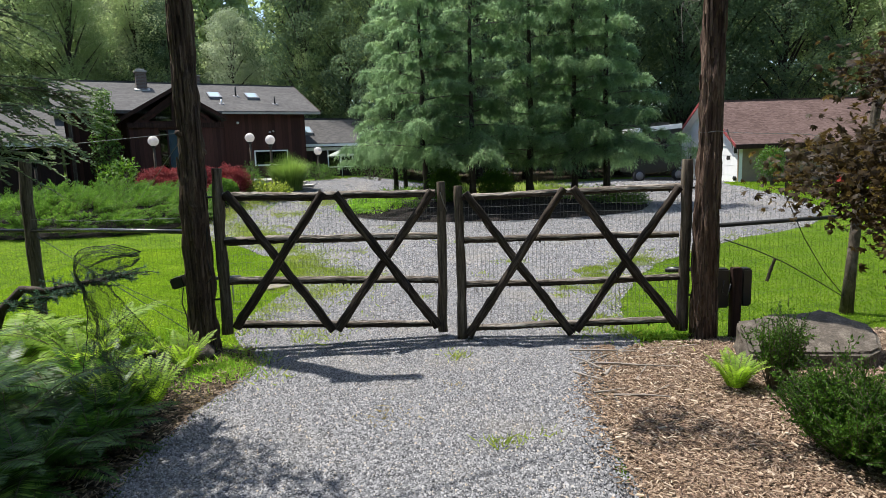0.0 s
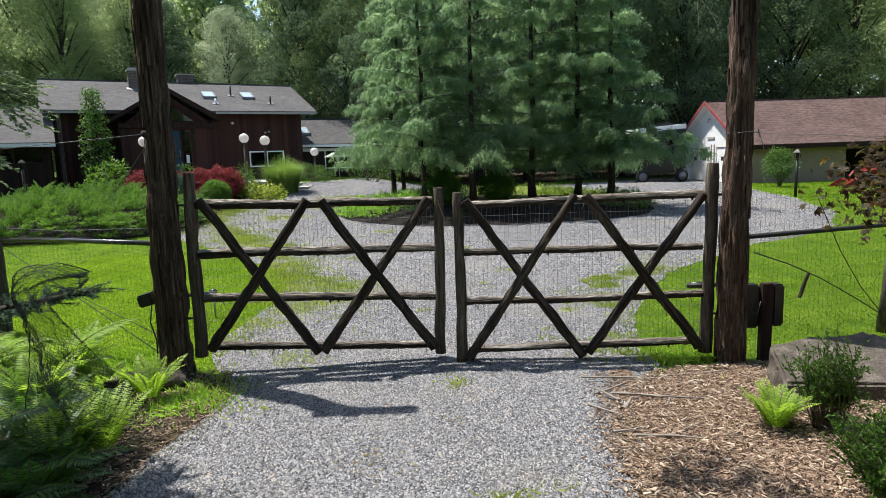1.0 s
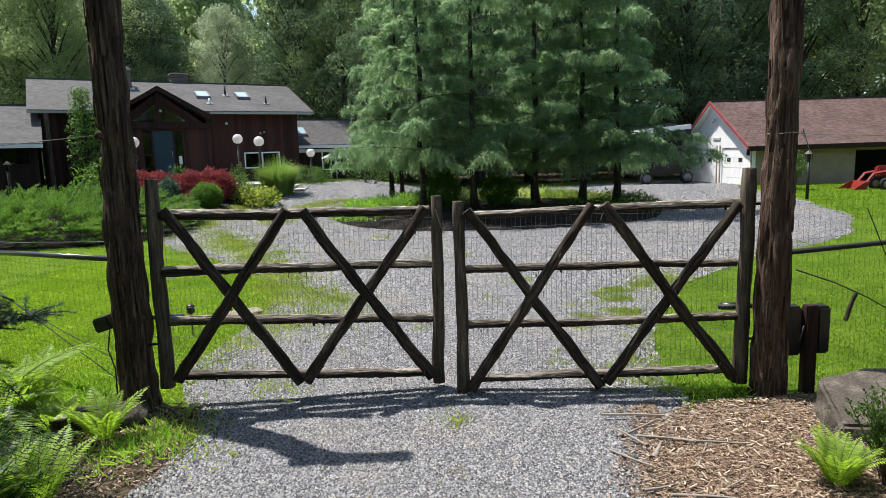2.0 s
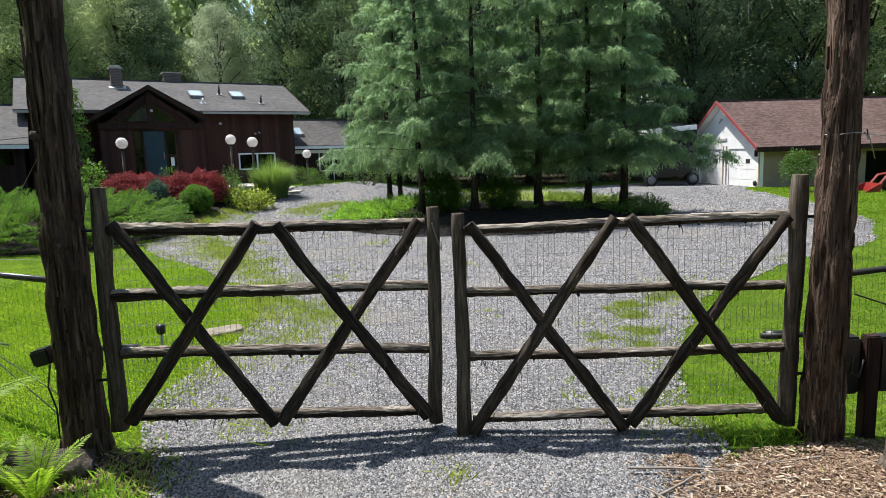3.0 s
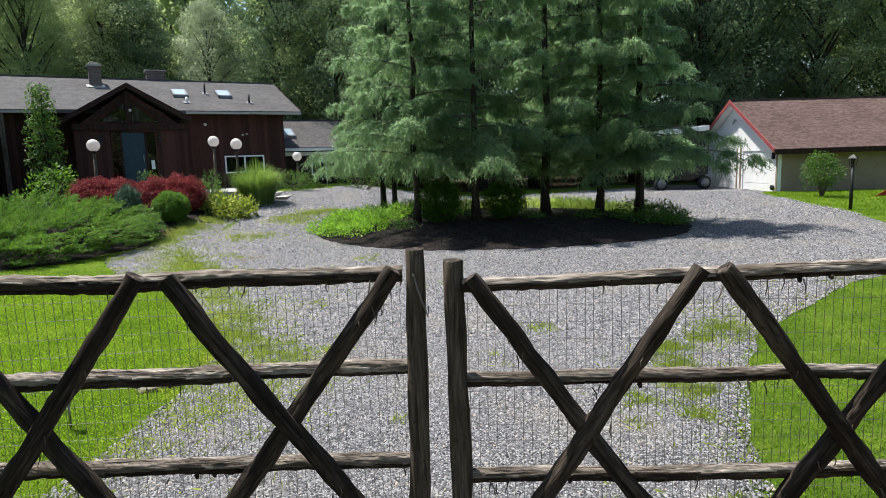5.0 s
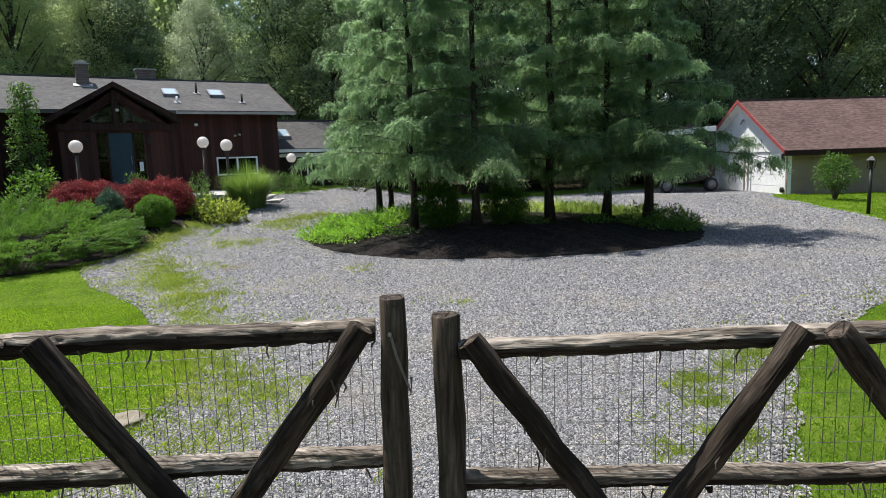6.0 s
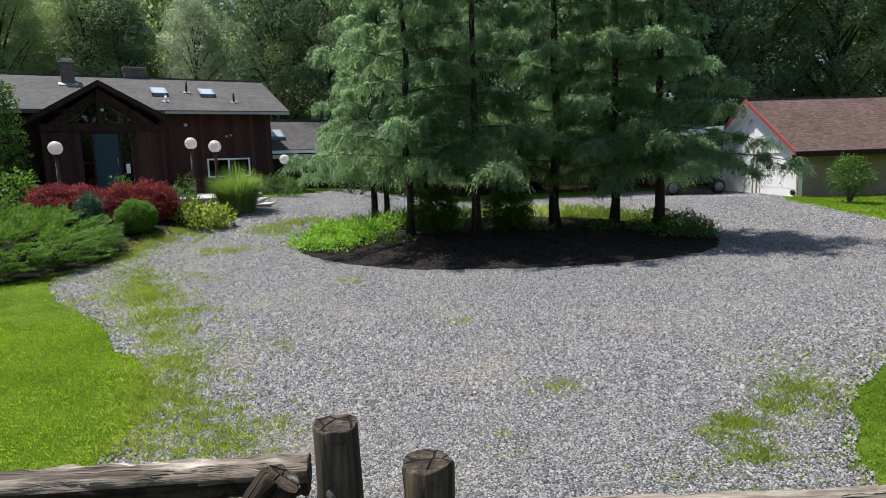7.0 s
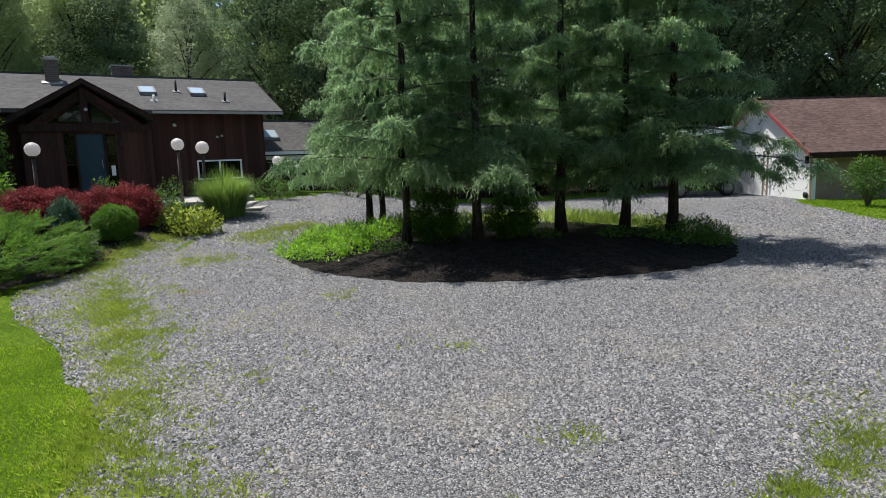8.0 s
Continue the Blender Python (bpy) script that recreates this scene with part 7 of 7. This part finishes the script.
def juniper_mound():
    """Low spreading juniper: steep-sided, with feathered plumes that arch up and out of it."""
    x0, y0 = -12.6, 22.15
    t = thing("spreading_juniper", "wide low bright green spreading juniper", "shrub", (x0, y0, float(ground_z(x0, y0))))
    rnd = random.Random(9)
    g = np.random.default_rng(9)
    V, F, base = [], [], 0
    limbs = Geo()
    for i in range(1150):
        a = rnd.uniform(0, 6.283)
        q = math.sqrt(rnd.random()) if i % 5 else rnd.uniform(0.88, 1.0)
        px, py = math.cos(a) * q * 4.35, math.sin(a) * q * 2.75
        gz = float(ground_z(x0 + px, y0 + py)) - float(ground_z(x0, y0))
        top = 0.84 * (1 - q ** 8) * (0.84 + 0.85 * noise.noise((px * 0.9, py * 0.9, 3))) + 0.10
        h = top if q < 0.85 else rnd.uniform(0.0, 0.85) * (1.15 - 0.4 * q)
        n_out = Vector((px / 4.35, py / 2.75, 0)) * q ** 3
        d = (n_out * 0.9 + Vector((0.42 + rnd.uniform(-0.4, 0.4), rnd.uniform(-0.5, 0.35), rnd.uniform(0.35, 0.75)))).normalized()
        L = rnd.uniform(0.40, 0.80)
        pts, rad = bent((px - d.x * 0.25, py - d.y * 0.25, gz + h * 0.86), d, L, 6, 0.35, 0.012, 0.003, rnd, 0.05)
        limbs.tube(pts, rad, 4, cap=False)
        # side sprigs shorten towards the tip
        for j in range(13):
            tq = 0.05 + 0.93 * j / 12
            k = min(5, int(tq * 6))
            p = np.array(pts[k].lerp(pts[k + 1], tq * 6 - k))
            dr = np.array((pts[k + 1] - pts[k]).normalized())
            side = unit(np.cross(dr, [0, 0, 1.0])[None])[0] * (1 if j % 2 else -1)
            sd = unit((dr * 0.95 + side * rnd.uniform(0.4, 0.9) + np.array([0, 0, rnd.uniform(-0.1, 0.35)]))[None])[0]
            sl = (0.26 * (1.08 - tq) + 0.05) * rnd.uniform(0.7, 1.25)
            c = int(7 + 34 * sl)
            u = g.uniform(0, 1, c)[:, None]
            o = p + sd * sl * u + g.normal(0, 0.012, (c, 3))
            al = unit(sd[None] + g.normal(0, 0.28, (c, 3)) + np.array([0, 0, 0.08])) * g.uniform(0.05, 0.10, (c, 1))
            v, f = blades(o, al, g.uniform(0.012, 0.020, c))
            V.append(v), F.append(f + base)
            base += len(v)
    part("branchwork", limbs, M_TWIG, t)
    raw("foliage", np.concatenate(V), np.concatenate(F), M_JUNIPER, t)


juniper_mound()

# island bed planting
def bed_z(x, y):
    return float(ground_z(x, y) + bed_mound(np.array(x), np.array(y)))


shrub("island_shrub", "dark green upright shrub between the trunks", 0.15, 23.3, [(0, 0, 0.62, 0.58, 0.5, 0.62)], 0.055, 36000, M_BOX, group="island shrubs", z=bed_z(0.15, 23.3))
shrub("island_shrub", "dark green upright shrub between the trunks", 2.05, 23.5, [(0, 0, 0.55, 0.62, 0.5, 0.56)], 0.055, 36000, M_BOX, group="island shrubs", z=bed_z(2.05, 23.5))


def bed_plants(name, label, pts, h, w, per, mat, spread):
    n = per * len(pts)
    c = np.repeat(np.array(pts), per, 0)
    x = c[:, 0] + rng.normal(0, spread, n)
    y = c[:, 1] + rng.normal(0, spread * 0.7, n)
    k = inside_bed(x, y) < 1.0
    x, y = x[k], y[k]
    n = len(x)
    z = ground_z(x, y) + bed_mound(x, y)
    a = rng.uniform(0, 6.283, n)
    hh = h * rng.uniform(0.4, 1.2, n)
    le = rng.uniform(0.2, 1.1, n)
    base = np.stack([x, y, z + hh * rng.uniform(0, 0.5, n)], -1)
    al = np.stack([np.cos(a) * le * hh * 0.6, np.sin(a) * le * hh * 0.6, hh * 0.55], -1)
    v, f = blades(base, al, w * rng.uniform(0.6, 1.3, n), None, 0.12)
    return tagged(raw(name, v, f, mat), label, "plants", kind="stuff")


shrubby = [(-3.55, 23.9, 0.5, 0.30), (-3.1, 23.3, 0.5, 0.32), (-2.5, 23.0, 0.55, 0.34), (-1.9, 23.2, 0.5, 0.36), (-2.9, 24.2, 0.6, 0.42), (-2.2, 23.9, 0.55, 0.42), (-1.5, 23.8, 0.5, 0.40), (-3.0, 25.2, 0.6, 0.40), (-2.1, 24.8, 0.6, 0.42), (-1.2, 24.6, 0.5, 0.40)]
for x, y, w, h in shrubby:
    shrub("ground_cover", "bright green leafy ground cover plant in the island bed", x, y, [(0, 0, h * 0.5, w, w * 0.9, h * 0.62)], 0.085, 4200, M_LUSH, 6, "island ground cover", "plant", z=bed_z(x, y))
for x, y, w, h in ((7.0, 23.5, 0.55, 0.34), (7.5, 24.2, 0.5, 0.40), (6.7, 24.0, 0.55, 0.46), (7.3, 25.0, 0.6, 0.55), (6.5, 24.9, 0.6, 0.55), (7.7, 24.8, 0.4, 0.42), (6.1, 23.3, 0.45, 0.26), (5.5, 23.6, 0.4, 0.24), (4.6, 23.5, 0.4, 0.22), (2.9, 23.3, 0.35, 0.22), (-0.9, 22.7, 0.35, 0.2)):
    shrub("low_foliage", "low dark green leafy plant at the bed edge", x, y, [(0, 0, h * 0.5, w, w * 0.9, h * 0.62)], 0.08, 4200, M_SHRUB, 6, "island edge plants", "plant", z=bed_z(x, y))
bed_plants("lily_leaves", "strappy sunlit green leaves behind the trunks", [(0.9, 27.0), (1.8, 27.4), (2.8, 27.6), (3.9, 27.0), (4.4, 26.4), (5.3, 26.6), (6.2, 26.4), (6.8, 26.0), (5.8, 27.4), (0.0, 26.4), (-0.6, 27.6), (4.8, 28.0)], 0.50, 0.030, 420, M_LILY, 0.55)
bed_plants("grassy_blades", "grassy green blades among the ground cover", [(-2.6, 24.6), (-1.6, 25.2), (-1.0, 25.4), (-2.9, 24.9), (0.6, 24.6), (2.4, 24.8)], 0.6, 0.022, 260, M_BALL, 0.45)
# ---------------------------------------------------------------- near details
def rock(name, label, x, y, size, seed, z=None, rz=0.0, power=0.55, material=None, rough=0.22, cat="rock"):
    """A weathered rock: a squared-off ball, broken by noise."""
    g = Geo()
    nu, nv = 28, 16
    sp = lambda c: math.copysign(abs(c) ** power, c)
    for i in range(nv + 1):
        p = -math.pi / 2 + math.pi * i / nv
        for j in range(nu):
            t = 2 * math.pi * j / nu
            d = Vector((sp(math.cos(p)) * sp(math.cos(t)), sp(math.cos(p)) * sp(math.sin(t)), sp(math.sin(p))))
            k = 1 + rough * noise.noise(d * 1.3 + Vector((seed, 0, 0))) + 0.08 * noise.noise(d * 4.5 + Vector((seed, 3, 0)))
            g.v.append((d.x * size[0] * k, d.y * size[1] * k, d.z * size[2] * k))
    for i in range(nv):
        for j in range(nu):
            q = (j + 1) % nu
            g.f.append((i * nu + j, i * nu + q, (i + 1) * nu + q, (i + 1) * nu + j))
    t = part(name, g, material or M_ROCK, None, smooth=True, at=Matrix.Translation((x, y, (float(ground_z(x, y)) if z is None else z))) @ Matrix.Rotation(rz, 4, "Z"))
    return tagged(t, label, cat)


def slab_boulder(x, y, z):
    """A broken slab: a hull round a few corners, divided and worn by noise."""
    bm = bmesh.new()
    for p in ((-0.76, -0.26, 0.20), (0.42, -0.46, 0.24), (0.60, -0.36, 0.27), (0.74, 0.12, 0.40), (0.34, 0.40, 0.50), (-0.20, 0.42, 0.44), (-0.62, 0.34, 0.40),
              (-0.80, -0.30, -0.2), (0.55, -0.46, -0.2), (0.82, 0.05, -0.2), (0.40, 0.50, -0.2), (-0.70, 0.44, -0.2)):
        bm.verts.new(p)
    bmesh.ops.convex_hull(bm, input=bm.verts[:])
    bmesh.ops.bevel(bm, geom=bm.edges[:], offset=0.035, segments=2, affect="EDGES", clamp_overlap=True)
    bmesh.ops.triangulate(bm, faces=bm.faces[:])
    bmesh.ops.subdivide_edges(bm, edges=[e for e in bm.edges if e.calc_length() > 0.10], cuts=3, use_grid_fill=True)
    bmesh.ops.subdivide_edges(bm, edges=[e for e in bm.edges if e.calc_length() > 0.10], cuts=2, use_grid_fill=True)
    for v in bm.verts:
        q = v.co
        k = 0.05 * noise.noise(q * 3.1) + 0.03 * noise.noise(q * 8.0) + 0.012 * noise.noise(q * 21.0)
        v.co = q * (1 + k)
    me = bpy.data.meshes.new("boulder")
    bm.to_mesh(me)
    bm.free()
    me.materials.append(M_SLAB)
    ob = new("boulder", me)
    ob.matrix_basis = Matrix.Translation((x, y, z)) @ Matrix.Rotation(-0.06, 4, "Z")
    return tagged(ob, "large flat-topped weathered grey-brown boulder in wood chips", "rock")


slab_boulder(4.02, 6.75, 0.03)
rock("flat_rock", "flat grey stone slab at the pole foot", -3.22, 7.40, (0.36, 0.20, 0.15), 8, z=0.10, rz=0.15, power=0.5, rough=0.3)
rock("lawn_stone", "flat tan stone set in the lawn", -3.24, 11.78, (0.30, 0.22, 0.045), 12, z=0.062, rz=0.5, material=M_TAN_STONE)
rock("bed_rock", "grey rounded rock in the planting bed", -14.2, 26.3, (0.55, 0.4, 0.5), 15, rz=0.4)
rock("bed_rock", "low pale rock beside the juniper", -16.6, 25.6, (0.6, 0.35, 0.28), 17, rz=0.2)
stump = thing("cut_log", "short cut log standing among ferns", "log", (-3.42, 7.02, 0.05))
log("log", (0, 0, 0.0), (0.02, 0, 0.26), 0.07, 0.065, M_LOG, stump, 71, n=12, rings=5)
part("cut_face", Geo().lathe([(0.062, 0.262), (0.06, 0.276)], 12, (0.02, 0, 0)), M_DEAD, stump, "pale sawn end")
for x, y, a, L in ((1.72, 6.45, 0.9, 0.26), (2.3, 6.9, 0.1, 0.7), (1.9, 7.1, -0.1, 0.9), (2.6, 7.2, 0.15, 0.8), (1.55, 6.72, 2.2, 0.42), (1.86, 6.62, -0.5, 0.45), (1.70, 6.88, 0.5, 0.5),
                   (2.05, 6.35, 1.1, 0.41), (1.62, 5.92, 0.35, 0.42), (1.85, 5.72, -0.35, 0.5), (2.02, 5.86, 0.6, 0.42), (1.48, 6.35, -0.9, 0.41), (2.2, 6.55, -0.15, 0.6)):
    s = thing("fallen_stick", "weathered broken stick lying on mulch", "stick", (x, y, float(ground_z(x, y)) + 0.055), a, group="fallen sticks")
    log("stick", (-L / 2, 0, 0), (L / 2, 0, 0.01), 0.03 if L < 0.4 else 0.012, 0.012 if L < 0.4 else 0.006, M_DEAD, s, int(x * 10), n=7, rings=6)


def stake_light(x, y, h):
    t = thing("stake_light", "small black garden spotlight on a stake", "garden light", (x, y, float(ground_z(x, y))))
    part("stake", Geo().tube([(0, 0, -0.05), (0, 0, h - 0.1)], [0.012, 0.014], 8), M_STEEL, t, smooth=True)
    part("head", Geo().lathe([(0.03, h - 0.12), (0.055, h - 0.1), (0.06, h), (0.02, h + 0.02)], 12), M_BLACK, t, "black lamp head", smooth=True)


stake_light(-3.62, 10.55, 0.45)


def maple_leaves(centres, size):
    """Hand-shaped leaves: five pointed lobes from one stem point."""
    n = len(centres)
    nrm = unit(rng.normal(0, 0.5, (n, 3)) + np.array([0, -0.25, 0.8]))
    u = unit(np.cross(nrm, rng.normal(size=(n, 3))))
    w = np.cross(nrm, u)
    V, F, base = [], [], 0
    for a, L in ((-1.15, 0.7), (-0.58, 0.9), (0.0, 1.0), (0.58, 0.9), (1.15, 0.7)):
        al = (u * math.cos(a) + w * math.sin(a)) * (size * L)[:, None] - nrm * (size * 0.25)[:, None]
        v, f = blades(centres, al, size * 0.36, nrm)
        V.append(v), F.append(f + base)
        base += len(v)
    return np.concatenate(V), np.concatenate(F)


def japanese_maple(x, y):
    t = thing("japanese_maple", "small maple with dark maroon hand-shaped leaves", "tree", (x, y, float(ground_z(x, y))))
    rnd = random.Random(33)
    g = Geo().tube([(0, 0, -0.1), (0.03, 0, 0.6), (0.0, 0.02, 1.3), (0.08, 0, 2.2), (0.15, 0.0, 3.4)], [0.075, 0.055, 0.05, 0.04, 0.015], 12, 0.15, 4)
    part("trunk", g, M_TRUNK_PALE, t, smooth=True)
    b = Geo()
    cs = []
    for i in range(100):
        z = rnd.uniform(1.82, 3.1)
        a = rnd.uniform(0, 6.283)
        L = rnd.uniform(0.8, 1.55) * (1.1 - 0.5 * abs(z - 2.2)) * (0.4 + 0.6 * abs(math.cos(a)))
        pts, rad = bent((0.05, 0, z), (math.cos(a), math.sin(a), 0.22), L, 6, 0.35, 0.016, 0.003, rnd, 0.12)
        b.tube(pts, rad, 5, cap=False)
        c, d, tt = along_path(pts[1:], 420)
        cs.append(c + rng.normal(0, 0.11, (420, 3)) + np.array([0, 0, -0.03]))
    tagged(part("branchwork", b, M_TWIG, t), "thin dark twigs", kind="stuff")
    c = np.concatenate(cs)
    v, f = maple_leaves(c, rng.uniform(0.032, 0.060, len(c)))
    raw("crown", v, f, M_MAPLE_R, t)


japanese_maple(3.62, 3.75)


def lawn_tree(x, y):
    """Slender tree whose crown stands high over the fence."""
    t = thing("lawn_tree", "slender speckled trunk beside the wire fence", "tree", (x, y, float(ground_z(x, y))))
    part("trunk", Geo().tube([(0, 0, -0.1), (0.04, 0, 0.8), (0.12, 0.02, 2.0), (0.36, 0, 3.6), (0.7, 0, 6.0)], [0.095, 0.072, 0.066, 0.055, 0.02], 14, 0.18, 4), M_TRUNK_PALE, t, smooth=True)
    rnd = random.Random(12)
    V, F, base = [], [], 0
    for i in range(16):
        a = i * 2.4
        v, f = leaf_shell((0.7 + 0.7 * math.cos(a), 0.7 * math.sin(a), rnd.uniform(5.0, 6.8)), (0.5, 0.5, 0.35), 160, 0.10)
        V.append(v), F.append(f + base)
        base += len(v)
    raw("crown", np.concatenate(V), np.concatenate(F), M_LEAF_A, t)


lawn_tree(5.66, 8.62)


def hemlock(x, y, height):
    t = thing("hemlock_tree", "hemlock with flat drooping sprays over the ferns", "tree", (x, y, float(ground_z(x, y))))
    rnd = random.Random(44)
    part("trunk", Geo().tube([(0, 0, -0.1), (0.05, 0, 2.0), (0.0, 0, height)], [0.15, 0.12, 0.03], 12, 0.15, 6), M_BARK, t, smooth=True)
    b = Geo()
    V, F, base = [], [], 0
    z = 2.25
    i = 0
    while z < height - 0.4:
        a = rnd.uniform(-0.25, 0.95) if z < 3.4 and i % 5 else (i * 2.4 + rnd.uniform(-0.5, 0.5) if z > 3.9 else rnd.uniform(2.0, 5.5))
        L = (2.35 * rnd.uniform(0.55, 1.08) if z < 3.4 else 1.7 * (1 - 0.7 * (z - 2.0) / height) * rnd.uniform(0.75, 1.08))
        pts, rad = bent((0, 0, z), (math.cos(a), math.sin(a), 0.30), L, 8, 0.38, 0.020, 0.003, rnd, 0.06)
        b.tube(pts, rad, 5, cap=False)
        m = int((24 if z < 4.2 else 12) * L)
        bp, bd, _ = along_path(pts[1:], m)
        for q in range(m):
            s = np.array([-bd[q, 1], bd[q, 0], 0]) * rnd.choice([-1, 1])
            td = unit((bd[q] * 0.8 + s * rnd.uniform(0.3, 0.9) + np.array([0, 0, rnd.uniform(-0.6, 0.25)]))[None])[0]
            tl = rnd.uniform(0.15, 0.42)
            e = bp[q] + td * tl + np.array([0, 0, -0.2 * tl])
            b.tube([tuple(bp[q]), tuple(e)], [0.004, 0.0015], 3, cap=False)
            cnt = int(80 * tl / 0.4)
            tq = rng.uniform(0.05, 1, cnt)
            c = bp[q] + (e - bp[q]) * tq[:, None]
            sd = np.cross(td, [0, 0, 1.0])
            sg = np.where(rng.uniform(size=cnt) < 0.5, 1.0, -1.0)[:, None]
            al = unit(sd[None] * sg + td[None] * 0.7 + rng.normal(0, 0.18, (cnt, 3))) * rng.uniform(0.022, 0.055, (cnt, 1))
            v, f = blades(c, al, rng.uniform(0.010, 0.02, cnt), np.tile([0, 0, 1.0], (cnt, 1)) + rng.normal(0, 0.7, (cnt, 3)))
            V.append(v), F.append(f + base)
            base += len(v)
        z += rnd.uniform(0.035, 0.065) if z < 3.3 else rnd.uniform(0.2, 0.34)
        i += 1
    part("branchwork", b, M_TWIG, t)
    raw("crown", np.concatenate(V), np.concatenate(F), M_HEMLOCK, t)


hemlock(-5.05, 4.75, 9.0)


def bare_limb_tree(x, y):
    t = thing("bare_tree", "tall tree with bare dead lower twigs", "tree", (x, y, float(ground_z(x, y))))
    rnd = random.Random(55)
    part("trunk", Geo().tube([(0, 0, -0.1), (0.1, 0, 3), (0, 0.1, 6), (0.1, 0, 10)], [0.2, 0.17, 0.14, 0.05], 12, 0.2, 5), M_BARK, t, smooth=True)
    b = Geo()
    for i in range(7):
        z = 4.9 + 0.35 * i
        a = math.pi + rnd.uniform(-0.35, 0.35)
        pts, rad = bent((0, 0, z), (math.cos(a), math.sin(a), 0.1), rnd.uniform(2.4, 3.9), 9, 0.15, 0.012, 0.003, rnd, 0.08)
        b.tube(pts, rad, 5, cap=False)
        for p in pts[2:]:
            for _ in range(2):
                q, r2 = bent(p, (rnd.uniform(-1, 0.3), rnd.uniform(-0.6, 0.6), rnd.uniform(-0.5, 0.6)), rnd.uniform(0.4, 0.9), 4, 0.2, 0.006, 0.002, rnd, 0.2)
                b.tube(q, r2, 4, cap=False)
    part("branchwork", b, M_DEAD, t, "bare grey dead twigs")
    V, F, base = [], [], 0
    for i in range(30):
        a = rnd.uniform(0, 6.283)
        v, f = leaf_shell((math.cos(a) * 1.6, math.sin(a) * 1.6, rnd.uniform(6.5, 10.5)), (0.9, 0.9, 0.6), 120, 0.14)
        V.append(v), F.append(f + base)
        base += len(v)
    raw("crown", np.concatenate(V), np.concatenate(F), M_LEAF_A, t)


bare_limb_tree(8.0, 10.4)

# dark gnarled branch with sparse needles at the bed edge
gb = thing("gnarled_pine", "dark gnarled dwarf pine leaning over ferns", "shrub", (-5.5, 7.35, 0.05))
pts = [(-0.1, 0, -0.1), (0.02, 0.02, 0.40), (0.16, 0.04, 0.72), (0.42, 0.08, 0.98), (0.72, 0.10, 0.94), (1.15, 0.12, 1.02), (1.65, 0.12, 1.10)]
part("trunk", Geo().tube(pts, [0.08, 0.07, 0.06, 0.05, 0.042, 0.03, 0.010], 9, 0.6, 9), M_BARK, gb, smooth=True)
b = Geo()
rnd = random.Random(8)
cs, ds = [], []
for i in range(80):
    p = Vector(pts[2]).lerp(Vector(pts[6]), rnd.random())
    q, r2 = bent(p, (rnd.uniform(-0.6, 0.9), rnd.uniform(-0.8, 0.8), rnd.uniform(-0.1, 0.5)), rnd.uniform(0.15, 0.4), 4, 0.3, 0.010, 0.003, rnd, 0.25)
    b.tube(q, r2, 4, cap=False)
    c, d, tt = along_path(q, 90)
    cs.append(c), ds.append(d)
part("branchwork", b, M_BARK, gb)
c, d = np.concatenate(cs), np.concatenate(ds)
v, f = blades(c, unit(d + rng.normal(0, 0.8, c.shape)) * rng.uniform(0.025, 0.06, (len(c), 1)), np.full(len(c), 0.008))
raw("foliage", v, f, M_BLUESPRUCE, gb)


def wire_tangle():
    """A crumpled sheet of netting: a skirt gathered to a neck, with a folded lobe on top."""
    t = thing("wire_netting", "loose bent roll of dark wire netting", "wire netting", (-3.22, 5.72, 0.05))

    def bezier(p, k):
        q = [Vector(c) for c in p]
        while len(q) > 1:
            q = [m.lerp(n, k) for m, n in zip(q, q[1:])]
        return q[0]

    def at(u, w):
        if w < 0.6:
            k = w / 0.6
            left = bezier(((-0.36, 0.12), (-0.22, 0.6), (-0.20, 0.9), (-0.12, 1.27)), k)
            right = bezier(((0.92, 0.12), (0.60, 0.55), (0.30, 1.0), (0.05, 1.31)), k)
            y = (0.20 * math.sin(7.0 * u + 2.0 * k)) * (1 - 0.75 * k)
        else:
            k = (w - 0.6) / 0.4
            left = bezier(((-0.12, 1.27), (-0.46, 1.72), (0.15, 1.74), (0.42, 1.61)), k)
            right = bezier(((0.05, 1.31), (0.17, 1.37), (0.32, 1.45), (0.41, 1.55)), k)
            y = 0.05 * math.sin(7.0 * u + 2.0) - 0.16 * math.sin(3.14 * u) * math.sin(3.14 * k)
        p = left.lerp(right, u)
        n3 = [0.05 * noise.noise((u * 6, w * 6, q)) + 0.022 * noise.noise((u * 25, w * 25, q)) for q in (3.0, 7.0, 11.0)]
        return (p.x + n3[0], y + n3[1], p.y + n3[2])

    A, B = [], []
    nu, nw = 30, 56
    for i in range(nu):
        for j in range(nw):
            for s in (1, -1):
                k = i + s
                if 0 <= k <= nu:
                    A.append(at(i / nu, j / nw)), B.append(at(k / nu, (j + 1) / nw))
    v, f = wire_arrays(np.array(A), np.array(B), 0.0017)
    raw("netting", v, f, M_GREEN_WIRE, t)
    part("edge_wire", Geo().tube([at(0.0, i / 30) for i in range(31)], [0.004] * 31, 5), M_GREEN_WIRE, t, "thicker selvage wire")


wire_tangle()
